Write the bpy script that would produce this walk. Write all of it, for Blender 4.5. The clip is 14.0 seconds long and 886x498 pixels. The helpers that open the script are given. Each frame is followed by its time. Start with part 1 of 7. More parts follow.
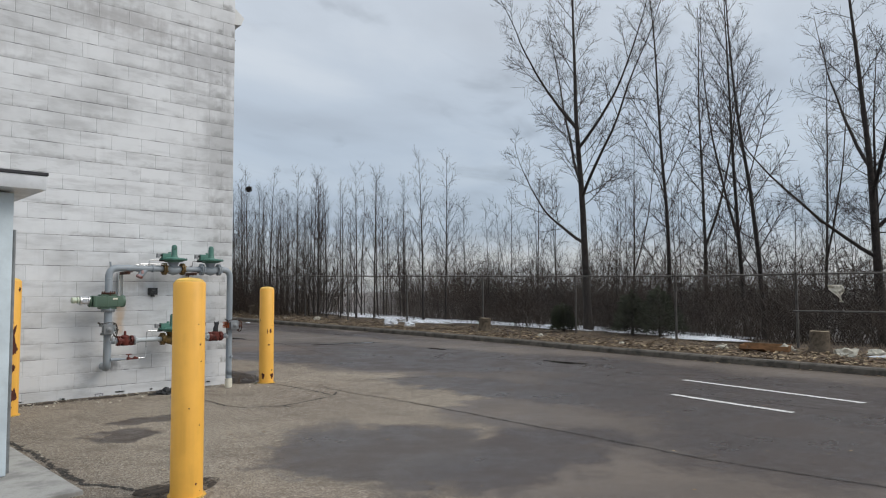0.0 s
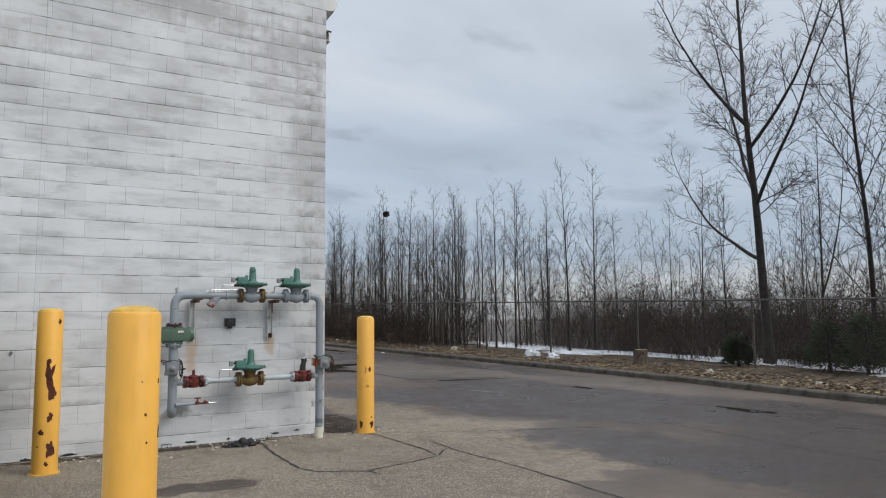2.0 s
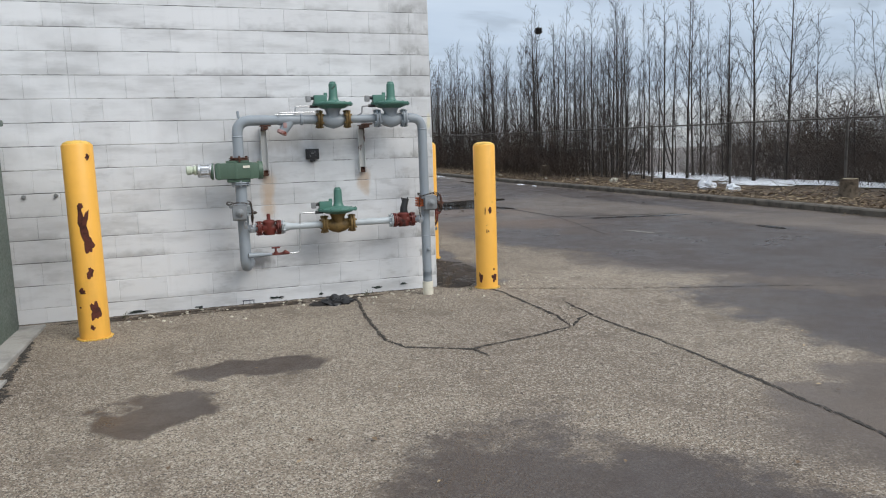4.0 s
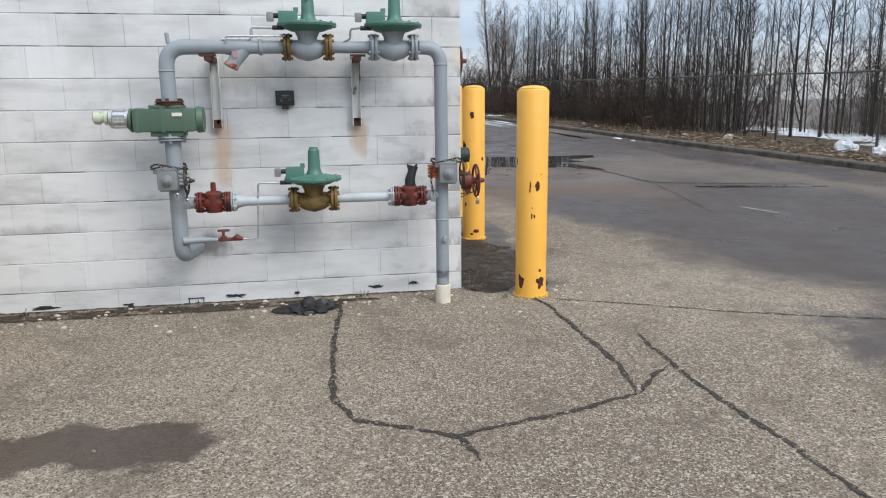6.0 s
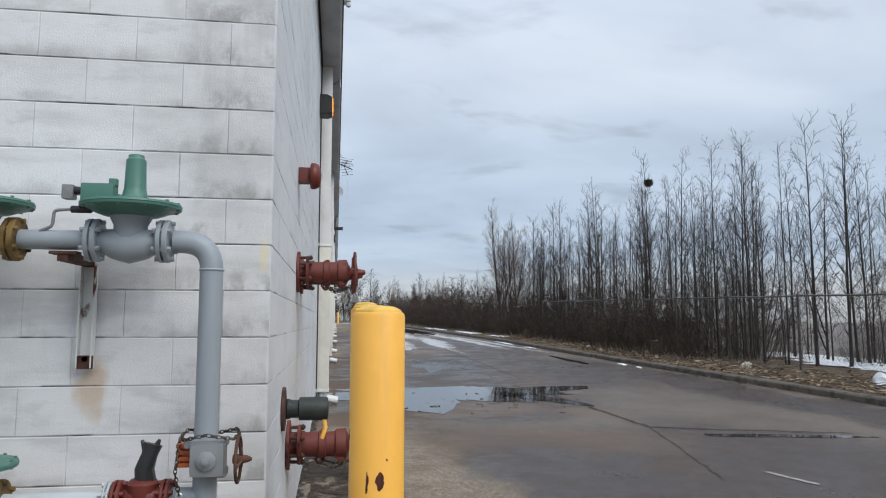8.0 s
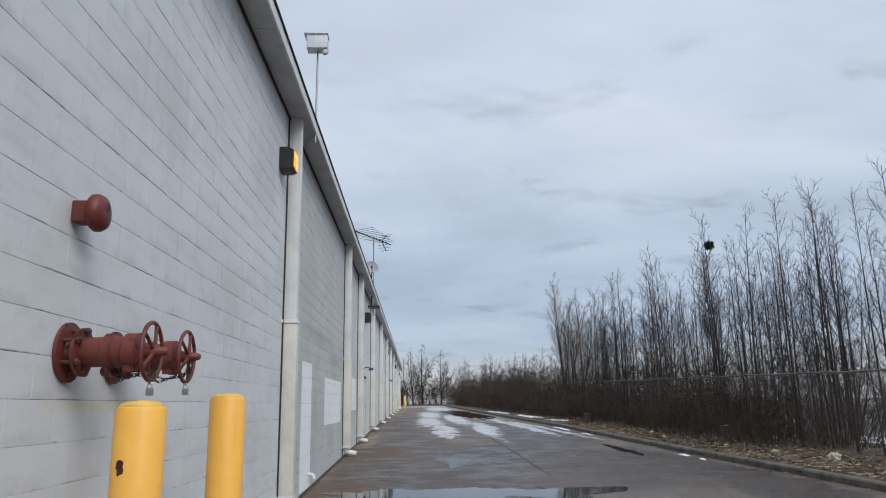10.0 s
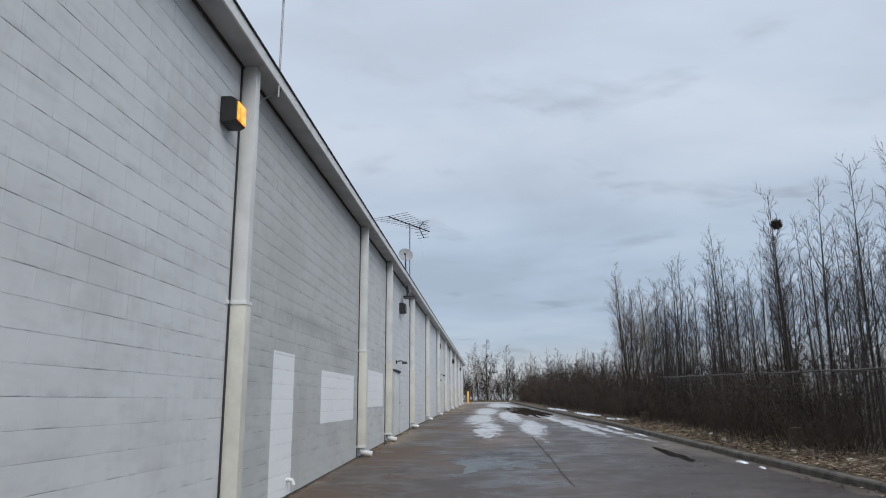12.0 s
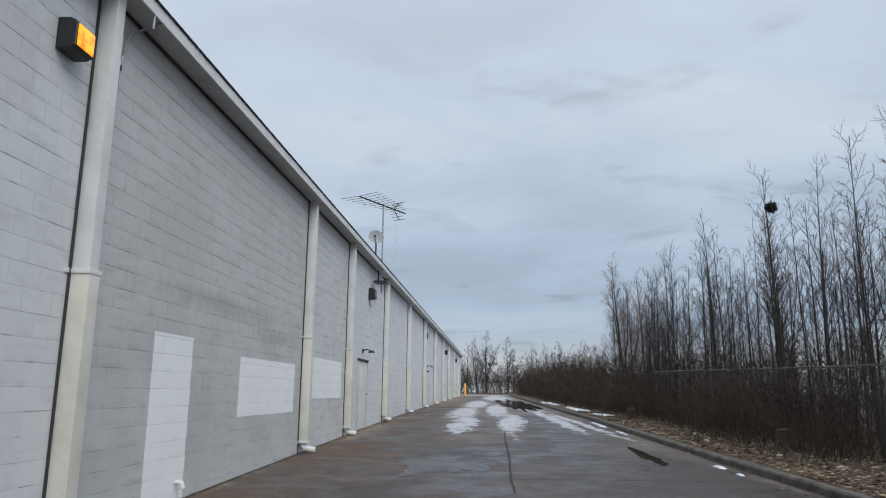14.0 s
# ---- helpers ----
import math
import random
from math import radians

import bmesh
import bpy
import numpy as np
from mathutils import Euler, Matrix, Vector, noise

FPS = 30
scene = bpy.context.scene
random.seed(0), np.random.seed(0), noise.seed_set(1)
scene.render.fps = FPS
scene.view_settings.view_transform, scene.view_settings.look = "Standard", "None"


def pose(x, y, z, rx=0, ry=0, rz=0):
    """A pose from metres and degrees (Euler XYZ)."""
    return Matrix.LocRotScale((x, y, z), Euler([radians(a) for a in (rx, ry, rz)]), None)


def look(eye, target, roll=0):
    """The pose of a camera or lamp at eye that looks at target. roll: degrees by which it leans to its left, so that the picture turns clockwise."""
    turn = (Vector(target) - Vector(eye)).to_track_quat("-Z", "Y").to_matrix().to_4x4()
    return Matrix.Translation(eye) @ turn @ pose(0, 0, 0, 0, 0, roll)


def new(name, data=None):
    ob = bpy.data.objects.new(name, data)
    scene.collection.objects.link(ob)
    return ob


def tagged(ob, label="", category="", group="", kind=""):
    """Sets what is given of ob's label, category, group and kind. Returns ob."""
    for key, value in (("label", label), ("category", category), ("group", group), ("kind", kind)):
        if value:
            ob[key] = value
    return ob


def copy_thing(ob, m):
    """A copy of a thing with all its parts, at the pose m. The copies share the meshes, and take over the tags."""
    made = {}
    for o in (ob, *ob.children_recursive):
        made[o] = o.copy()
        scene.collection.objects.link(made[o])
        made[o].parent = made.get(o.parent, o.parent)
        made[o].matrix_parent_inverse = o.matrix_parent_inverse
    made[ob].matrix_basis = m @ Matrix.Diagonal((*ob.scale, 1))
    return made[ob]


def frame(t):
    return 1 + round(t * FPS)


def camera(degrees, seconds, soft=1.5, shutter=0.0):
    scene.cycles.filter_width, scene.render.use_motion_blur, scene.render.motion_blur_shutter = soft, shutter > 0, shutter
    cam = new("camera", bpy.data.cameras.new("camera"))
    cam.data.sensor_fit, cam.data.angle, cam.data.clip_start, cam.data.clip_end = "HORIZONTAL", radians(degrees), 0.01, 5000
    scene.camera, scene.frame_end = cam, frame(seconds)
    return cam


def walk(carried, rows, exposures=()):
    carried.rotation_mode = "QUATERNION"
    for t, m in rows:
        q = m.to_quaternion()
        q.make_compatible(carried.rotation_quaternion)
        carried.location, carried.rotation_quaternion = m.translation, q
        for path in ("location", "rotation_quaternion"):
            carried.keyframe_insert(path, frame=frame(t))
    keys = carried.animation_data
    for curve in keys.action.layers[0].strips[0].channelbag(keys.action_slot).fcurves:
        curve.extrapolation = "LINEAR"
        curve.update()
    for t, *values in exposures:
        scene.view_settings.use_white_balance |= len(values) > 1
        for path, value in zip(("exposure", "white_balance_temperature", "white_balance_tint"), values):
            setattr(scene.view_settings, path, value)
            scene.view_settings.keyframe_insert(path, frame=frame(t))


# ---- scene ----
cam = camera(63.5, 14.0, soft=1.1)
METRES, EYE, TILT, LEAN, TURN = 15.2, 1.417, 0.0, 0.0, -43.5
ROWS = [
    (0.0, 0.0, 0.0, 0.0, 0.02, 3.46, 0.3),
    (0.5, 0.0036, 0.0357, 0.0, 0.33, 3.93, 1.86),
    (1.0, 0.0086, 0.074, 0.0007, 5.96, 4.08, 1.3),
    (1.5, 0.0117, 0.1108, 0.0009, 5.99, 4.89, 2.06),
    (2.0, 0.0139, 0.1495, 0.0023, 12.21, 5.67, 0.61),
    (2.5, 0.0105, 0.1847, 0.0018, 15.45, 6.11, 1.19),
    (3.0, 0.0082, 0.2205, 0.0007, 19.02, 5.27, 1.63),
    (3.5, 0.0043, 0.2562, -0.0017, 22.58, -3.25, 1.65),
    (6.0, -0.0326, 0.4371, -0.0011, 33.32, -11.45, 0.62),
    (6.5, -0.0386, 0.474, -0.0003, 35.65, -8.77, 1.52),
    (7.0, -0.0468, 0.5133, -0.0006, 33.96, -5.13, 0.9),
    (7.5, -0.0498, 0.5528, 0.0019, 33.26, 3.23, 0.85),
    (8.0, -0.0547, 0.5883, 0.0022, 35.03, 5.85, -0.03),
    (8.5, -0.0557, 0.6243, 0.0035, 35.67, 8.36, 1.05),
    (11.0, -0.0734, 0.803, 0.009, 46.55, 12.56, 0.1),
    (11.5, -0.0805, 0.8346, 0.008, 48.21, 11.31, 0.28),
    (12.0, -0.0835, 0.8667, 0.0084, 47.08, 12.01, 0.35),
    (12.5, -0.0884, 0.8973, 0.0093, 49.89, 11.28, -0.02),
    (13.0, -0.0942, 0.9281, 0.0106, 47.89, 12.58, 0.5),
    (13.5, -0.0978, 0.9597, 0.0105, 50.46, 11.02, -0.74),
    (14.0, -0.1063, 0.9878, 0.0104, 47.61, 11.35, -0.57),
]
EXPOSURES = [(0.0, -0.12, 6780, 10), (1.5, -0.13, 6750, 10), (2.5, -0.14, 6700, 10), (3.5, 0.03, 6650, 10), (6.0, 0.31, 6600, 10), (7.0, 0.28, 6580, 10), (8.0, 0.07, 6520, 10), (11.0, -0.10, 6440, 10), (12.0, -0.15, 6440, 10), (14.0, -0.16, 6440, 10)]
walk(cam, [(t, pose(0, 0, EYE, TILT, LEAN, TURN) @ pose(METRES * x, METRES * y, METRES * z, 90 + pitch, roll, yaw)) for t, x, y, z, yaw, pitch, roll in ROWS], EXPOSURES)

# ---- world and sun ----
world = bpy.data.worlds.new("overcast_sky")
scene.world = world
world.use_nodes = True
SUN_EL, SUN_AZ = 44.0, 144.0


def build_sky():
    nt = world.node_tree
    n, l = nt.nodes, nt.links
    n.clear()
    out = n.new("ShaderNodeOutputWorld")
    bg = n.new("ShaderNodeBackground")
    sky = n.new("ShaderNodeTexSky")
    sky.sky_type = "NISHITA"
    sky.sun_disc = False
    sky.sun_elevation = radians(SUN_EL)
    sky.sun_rotation = radians(SUN_AZ)
    co = n.new("ShaderNodeTexCoord")
    sep = n.new("ShaderNodeSeparateXYZ")
    l.new(co.outputs["Generated"], sep.inputs[0])
    # cloud deck: project the direction on a flat layer overhead
    zc = n.new("ShaderNodeMath"); zc.operation = "MAXIMUM"; zc.inputs[1].default_value = 0.0
    l.new(sep.outputs[2], zc.inputs[0])
    za = n.new("ShaderNodeMath"); za.operation = "ADD"; za.inputs[1].default_value = 0.16
    l.new(zc.outputs[0], za.inputs[0])
    div = n.new("ShaderNodeVectorMath"); div.operation = "DIVIDE"
    comb = n.new("ShaderNodeCombineXYZ")
    for i in range(3):
        l.new(za.outputs[0], comb.inputs[i])
    l.new(co.outputs["Generated"], div.inputs[0])
    l.new(comb.outputs[0], div.inputs[1])
    def layer(scale, turn, size, detail, rough, warp):
        mp = n.new("ShaderNodeMapping")
        mp.inputs["Scale"].default_value = (*scale, 0.0)
        mp.inputs["Rotation"].default_value = (0, 0, radians(turn))
        l.new(div.outputs[0], mp.inputs[0])
        nz = n.new("ShaderNodeTexNoise")
        for key, value in (("Scale", size), ("Detail", detail), ("Roughness", rough), ("Distortion", warp)):
            nz.inputs[key].default_value = value
        l.new(mp.outputs[0], nz.inputs[0])
        return nz.outputs[0]

    # broad banks of cloud, with small grey scraps hanging under them
    ramp = n.new("ShaderNodeValToRGB")
    e = ramp.color_ramp.elements
    e[0].position, e[0].color = 0.34, (0.455, 0.515, 0.600, 1)
    e[1].position, e[1].color = 0.66, (0.600, 0.665, 0.750, 1)
    mid = ramp.color_ramp.elements.new(0.5)
    mid.color = (0.520, 0.592, 0.690, 1)
    l.new(layer((0.70, 1.05), -38, 1.35, 6, 0.52, 0.25), ramp.inputs[0])
    scrap = n.new("ShaderNodeMapRange")
    for key, value in (("From Min", 0.56), ("From Max", 0.74), ("To Min", 1.0), ("To Max", 0.80)):
        scrap.inputs[key].default_value = value
    scrap.interpolation_type = "SMOOTHSTEP"
    l.new(layer((0.75, 1.0), -30, 3.4, 5, 0.5, 0.35), scrap.inputs[0])
    # an overcast deck is brighter towards the zenith
    rise = n.new("ShaderNodeMath"); rise.operation = "MULTIPLY_ADD"
    rise.inputs[1].default_value, rise.inputs[2].default_value = 1.1, 0.86
    l.new(zc.outputs[0], rise.inputs[0])
    deck = n.new("ShaderNodeVectorMath"); deck.operation = "SCALE"
    l.new(ramp.outputs[0], deck.inputs[0])
    dim = n.new("ShaderNodeMath"); dim.operation = "MULTIPLY"
    l.new(rise.outputs[0], dim.inputs[0])
    l.new(scrap.outputs[0], dim.inputs[1])
    l.new(dim.outputs[0], deck.inputs["Scale"])
    # a blue-grey belt low down and a pale slit along the horizon
    belt = n.new("ShaderNodeValToRGB")
    b = belt.color_ramp.elements
    b[0].position, b[0].color = 0.0, (1.28, 1.20, 1.10, 1)
    b[1].position, b[1].color = 0.34, (1.0, 1.0, 1.0, 1)
    for at, tone in ((0.045, (1.22, 1.17, 1.10, 1)), (0.085, (0.93, 1.0, 1.07, 1)), (0.20, (0.94, 0.99, 1.04, 1))):
        belt.color_ramp.elements.new(at).color = tone
    l.new(zc.outputs[0], belt.inputs[0])
    low = n.new("ShaderNodeVectorMath"); low.operation = "MULTIPLY"
    l.new(deck.outputs[0], low.inputs[0])
    l.new(belt.outputs[0], low.inputs[1])
    skys = n.new("ShaderNodeVectorMath"); skys.operation = "SCALE"
    skys.inputs["Scale"].default_value = 0.10
    l.new(sky.outputs[0], skys.inputs[0])
    mix = n.new("ShaderNodeMix"); mix.data_type = "RGBA"
    mix.inputs[0].default_value = 0.9
    l.new(skys.outputs[0], mix.inputs[6])
    l.new(low.outputs[0], mix.inputs[7])
    l.new(mix.outputs[2], bg.inputs[0])
    bg.inputs[1].default_value = 1.0
    l.new(bg.outputs[0], out.inputs[0])


build_sky()
sun = new("sun", bpy.data.lights.new("sun", "SUN"))
sun.data.energy, sun.data.angle, sun.data.color = 2.1, radians(40), (1.0, 0.97, 0.93)
SUN_DIR = Vector((0.42, -0.58, 0.70))
sun.matrix_world = look(SUN_DIR * 40, (0, 0, 0))

# ---- materials ----


class Mat:
    """A node material with short ways to add nodes."""

    def __init__(self, name, color=(0.5, 0.5, 0.5), rough=0.7, metal=0.0):
        self.m = bpy.data.materials.new(name)
        self.m.use_nodes = True
        self.nt = self.m.node_tree
        self.b = self.nt.nodes["Principled BSDF"]
        self.b.inputs["Base Color"].default_value = (*color, 1)
        self.b.inputs["Roughness"].default_value = rough
        self.b.inputs["Metallic"].default_value = metal
        self.col = None
        self.geo = None

    def node(self, kind, **inputs):
        nd = self.nt.nodes.new(kind)
        for k, v in inputs.items():
            nd.inputs[k.replace("_", " ")].default_value = v
        return nd

    def link(self, a, b):
        self.nt.links.new(a, b)

    def pos(self, world_space=True):
        if world_space:
            g = self.node("ShaderNodeNewGeometry")
            return g.outputs["Position"]
        return self.node("ShaderNodeTexCoord").outputs["Object"]

    def scaled(self, v, s, loc=(0, 0, 0)):
        mp = self.node("ShaderNodeMapping", Scale=s, Location=loc)
        self.link(v, mp.inputs[0])
        return mp.outputs[0]

    def noise(self, v, scale, detail=4, rough=0.55, distort=0.0):
        nd = self.node("ShaderNodeTexNoise", Scale=scale, Detail=detail, Roughness=rough, Distortion=distort)
        self.link(v, nd.inputs["Vector"])
        return nd.outputs[0]

    def ramp(self, v, a, b, lo=0.0, hi=1.0):
        nd = self.node("ShaderNodeMapRange", From_Min=a, From_Max=b, To_Min=lo, To_Max=hi)
        nd.interpolation_type = "SMOOTHSTEP"
        self.link(v, nd.inputs[0])
        return nd.outputs[0]

    def math(self, op, a, b=None):
        nd = self.node("ShaderNodeMath")
        nd.operation = op
        for i, v in enumerate((a, b)):
            if v is None:
                continue
            if isinstance(v, (int, float)):
                nd.inputs[i].default_value = v
            else:
                self.link(v, nd.inputs[i])
        return nd.outputs[0]

    def mix(self, fac, a, b, blend="MIX"):
        nd = self.node("ShaderNodeMix")
        nd.data_type = "RGBA"
        nd.blend_type = blend
        for i, v in ((0, fac), (6, a), (7, b)):
            if isinstance(v, (int, float)):
                nd.inputs[i].default_value = v
            elif isinstance(v, tuple):
                nd.inputs[i].default_value = (*v, 1)
            else:
                self.link(v, nd.inputs[i])
        return nd.outputs[2]

    def color(self, c):
        self.link(c, self.b.inputs["Base Color"])
        return self

    def rough(self, r):
        self.link(r, self.b.inputs["Roughness"])
        return self

    def bump(self, h, strength=0.3, dist=0.01):
        nd = self.node("ShaderNodeBump", Strength=strength, Distance=dist)
        self.link(h, nd.inputs["Height"])
        self.link(nd.outputs[0], self.b.inputs["Normal"])
        return self

    def rnd(self):
        """A number per object and per loose island."""
        a = self.node("ShaderNodeObjectInfo").outputs["Random"]
        b = self.node("ShaderNodeNewGeometry").outputs["Random Per Island"]
        return self.math("FRACT", self.math("ADD", a, b))


def block_paint(name, base, dirt, amount, warm=None, runs=(), vary=0.42, rows=1.0, corner=False, side=False):
    """Painted concrete block: pores, uneven coats, grime streaks."""
    m = Mat(name, base, 0.72)
    p = m.pos()
    big = m.noise(m.scaled(p, (0.9, 0.9, 1.4)), 0.9, 5, 0.6)
    streak = m.noise(m.scaled(p, (5, 5, 0.35)), 1.3, 4, 0.6)
    smear = m.noise(m.scaled(p, (1.2, 1.2, 6.0)), 1.1, 4, 0.6)
    fine = m.noise(p, 60, 3, 0.7)
    r = m.rnd()
    c = m.mix(m.ramp(r, 0, 1, 0, vary), base, tuple(v * 0.84 for v in base))
    c = m.mix(m.math("MULTIPLY", m.ramp(big, 0.44, 0.70), amount), c, dirt)
    c = m.mix(m.math("MULTIPLY", m.ramp(smear, 0.48, 0.74), amount * 0.85), c, tuple(v * 0.9 for v in dirt))
    c = m.mix(m.math("MULTIPLY", m.ramp(streak, 0.55, 0.8), amount * 0.55), c, warm or dirt)
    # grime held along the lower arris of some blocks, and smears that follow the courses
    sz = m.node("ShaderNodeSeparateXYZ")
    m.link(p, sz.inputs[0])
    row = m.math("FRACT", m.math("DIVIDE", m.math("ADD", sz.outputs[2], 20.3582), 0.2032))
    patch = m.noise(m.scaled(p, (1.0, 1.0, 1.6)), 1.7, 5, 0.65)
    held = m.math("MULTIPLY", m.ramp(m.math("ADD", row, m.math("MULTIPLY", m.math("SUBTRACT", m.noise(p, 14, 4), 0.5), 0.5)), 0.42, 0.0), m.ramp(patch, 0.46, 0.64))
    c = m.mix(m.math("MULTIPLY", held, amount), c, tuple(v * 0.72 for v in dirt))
    if corner:
        # soot rubbed into the rough arrises of the blocks that turn the corner
        near = m.math("MULTIPLY", m.ramp(sz.outputs[0], 4.70, 5.05), m.ramp(m.noise(m.scaled(p, (2.2, 2.2, 1.3)), 2.4, 5, 0.65), 0.44, 0.60))
        rub = m.ramp(m.math("ADD", row, m.math("MULTIPLY", m.math("SUBTRACT", m.noise(p, 11, 5, 0.7), 0.5), 0.9)), 0.62, 0.10)
        c = m.mix(m.math("MULTIPLY", m.math("MULTIPLY", near, rub), 0.8), c, (0.25, 0.25, 0.245))
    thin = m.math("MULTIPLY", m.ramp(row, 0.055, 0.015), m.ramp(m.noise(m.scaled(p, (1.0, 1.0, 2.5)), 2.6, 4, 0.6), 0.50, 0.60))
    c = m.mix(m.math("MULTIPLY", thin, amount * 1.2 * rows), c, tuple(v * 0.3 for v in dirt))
    # thin patches, block by block
    rag = m.noise(m.scaled(p, (1.7, 1.7, 5.0)), 2.0, 5, 0.6)
    c = m.mix(m.math("MULTIPLY", m.math("MULTIPLY", m.ramp(rag, 0.50, 0.66), m.ramp(r, 0.2, 0.9)), amount * 0.6), c, tuple(v * 0.82 for v in dirt))
    c = m.mix(m.ramp(fine, 0.60, 0.78, 0, 0.30), c, tuple(v * 0.6 for v in base))
    # rust runs and soot with their own places and shapes
    for x, z, a, b, tint, k in runs:
        mp = m.node("ShaderNodeMapping")
        mp.vector_type = "TEXTURE"
        mp.inputs["Location"].default_value = (5.265, x, z) if side else (x, 10.3, z)
        mp.inputs["Scale"].default_value = (50.0, a, b) if side else (a, 50.0, b)
        nd = m.node("ShaderNodeVectorMath"); nd.operation = "LENGTH"
        m.link(p, mp.inputs[0])
        m.link(mp.outputs[0], nd.inputs[0])
        s = m.math("ADD", nd.outputs["Value"], m.math("MULTIPLY", m.math("SUBTRACT", streak, 0.5), 1.6))
        s = m.math("ADD", s, m.math("MULTIPLY", m.math("SUBTRACT", m.noise(p, 7, 4), 0.5), 1.3))
        c = m.mix(m.ramp(s, 1.1, 0.2, 0.0, k), c, tint)
    m.color(c)
    m.rough(m.ramp(fine, 0.3, 0.7, 0.62, 0.85))
    m.bump(m.math("ADD", m.noise(p, 110, 4, 0.75), m.math("MULTIPLY", m.noise(p, 9, 3), 0.5)), 0.35, 0.006)
    return m.m


RUNS = [(1.2, 6.1, 3.2, 0.7, (0.34, 0.335, 0.335), 0.55), (0.8, 4.6, 2.0, 0.22, (0.40, 0.395, 0.39), 0.5), (3.60, 1.08, 0.085, 0.30, (0.50, 0.33, 0.18), 0.6), (4.53, 1.17, 0.075, 0.14, (0.46, 0.29, 0.14), 0.6), (3.50, 0.45, 0.16, 0.10, (0.06, 0.06, 0.065), 0.75),
        (4.30, 1.62, 0.55, 0.20, (0.40, 0.40, 0.40), 0.45), (3.75, 1.62, 0.35, 0.16, (0.40, 0.385, 0.37), 0.6), (4.4, 0.62, 0.7, 0.16, (0.45, 0.45, 0.45), 0.35), (4.9, 5.0, 0.9, 0.55, (0.36, 0.36, 0.37), 0.6), (3.6, 5.3, 1.1, 0.30, (0.33, 0.32, 0.32), 0.6),
        (5.1, 3.6, 0.45, 1.4, (0.37, 0.375, 0.38), 0.55), (5.12, 1.5, 0.28, 1.2, (0.46, 0.46, 0.455), 0.25), (5.235, 1.74, 0.022, 0.10, (0.72, 0.64, 0.34), 0.5)]
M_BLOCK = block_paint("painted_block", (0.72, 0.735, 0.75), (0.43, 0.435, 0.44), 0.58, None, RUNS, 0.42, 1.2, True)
SIDE_RUNS = [(12.75, 1.56, 0.5, 0.035, (0.66, 0.57, 0.30), 0.55), (13.6, 3.7, 0.8, 0.5, (0.47, 0.48, 0.485), 0.5), (15.6, 2.5, 0.7, 0.6, (0.48, 0.49, 0.495), 0.5), (16.9, 4.3, 1.0, 0.7, (0.46, 0.47, 0.475), 0.5),
             (12.7, 1.0, 0.25, 0.8, (0.58, 0.55, 0.52), 0.5), (16.8, 1.2, 0.9, 0.5, (0.50, 0.51, 0.515), 0.45), (14.4, 5.0, 1.3, 0.3, (0.44, 0.45, 0.455), 0.5)]
GREY_RUNS = [(22.0, 2.78, 3.2, 0.20, (0.34, 0.345, 0.34), 0.65), (24.6, 2.5, 1.5, 0.16, (0.33, 0.335, 0.33), 0.6), (20.5, 3.5, 1.4, 0.8, (0.42, 0.43, 0.42), 0.6), (23.0, 4.6, 2.4, 0.5, (0.44, 0.45, 0.44), 0.5),
             (21.5, 1.0, 0.7, 0.9, (0.40, 0.405, 0.385), 0.5), (25.2, 0.8, 0.8, 0.5, (0.52, 0.54, 0.53), 0.6)]
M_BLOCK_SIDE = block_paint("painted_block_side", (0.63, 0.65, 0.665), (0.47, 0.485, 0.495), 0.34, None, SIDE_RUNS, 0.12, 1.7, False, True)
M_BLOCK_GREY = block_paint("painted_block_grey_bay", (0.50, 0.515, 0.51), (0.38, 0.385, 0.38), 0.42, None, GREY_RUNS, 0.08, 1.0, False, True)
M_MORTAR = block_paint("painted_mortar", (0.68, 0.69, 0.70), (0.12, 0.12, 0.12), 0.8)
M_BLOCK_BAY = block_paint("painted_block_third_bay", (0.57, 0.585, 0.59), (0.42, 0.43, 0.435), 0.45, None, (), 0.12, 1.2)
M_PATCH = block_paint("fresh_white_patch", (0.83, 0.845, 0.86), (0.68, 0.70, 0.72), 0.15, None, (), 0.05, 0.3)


def plain_paint(name, base, var=0.15, rough=0.5, metal=0.0, scale=6.0, bump=0.12):
    m = Mat(name, base, rough, metal)
    p = m.pos()
    a = m.noise(p, scale, 5, 0.6)
    b = m.noise(p, scale * 14, 3, 0.6)
    c = m.mix(m.ramp(a, 0.4, 0.7), base, tuple(v * (1 - var * 1.6) for v in base))
    c = m.mix(m.ramp(b, 0.5, 0.75, 0, 0.6), c, tuple(v * (1 - var) for v in base))
    m.color(c)
    m.rough(m.ramp(b, 0.3, 0.7, max(rough - 0.1, 0.05), min(rough + 0.15, 1)))
    m.bump(b, bump, 0.004)
    return m.m


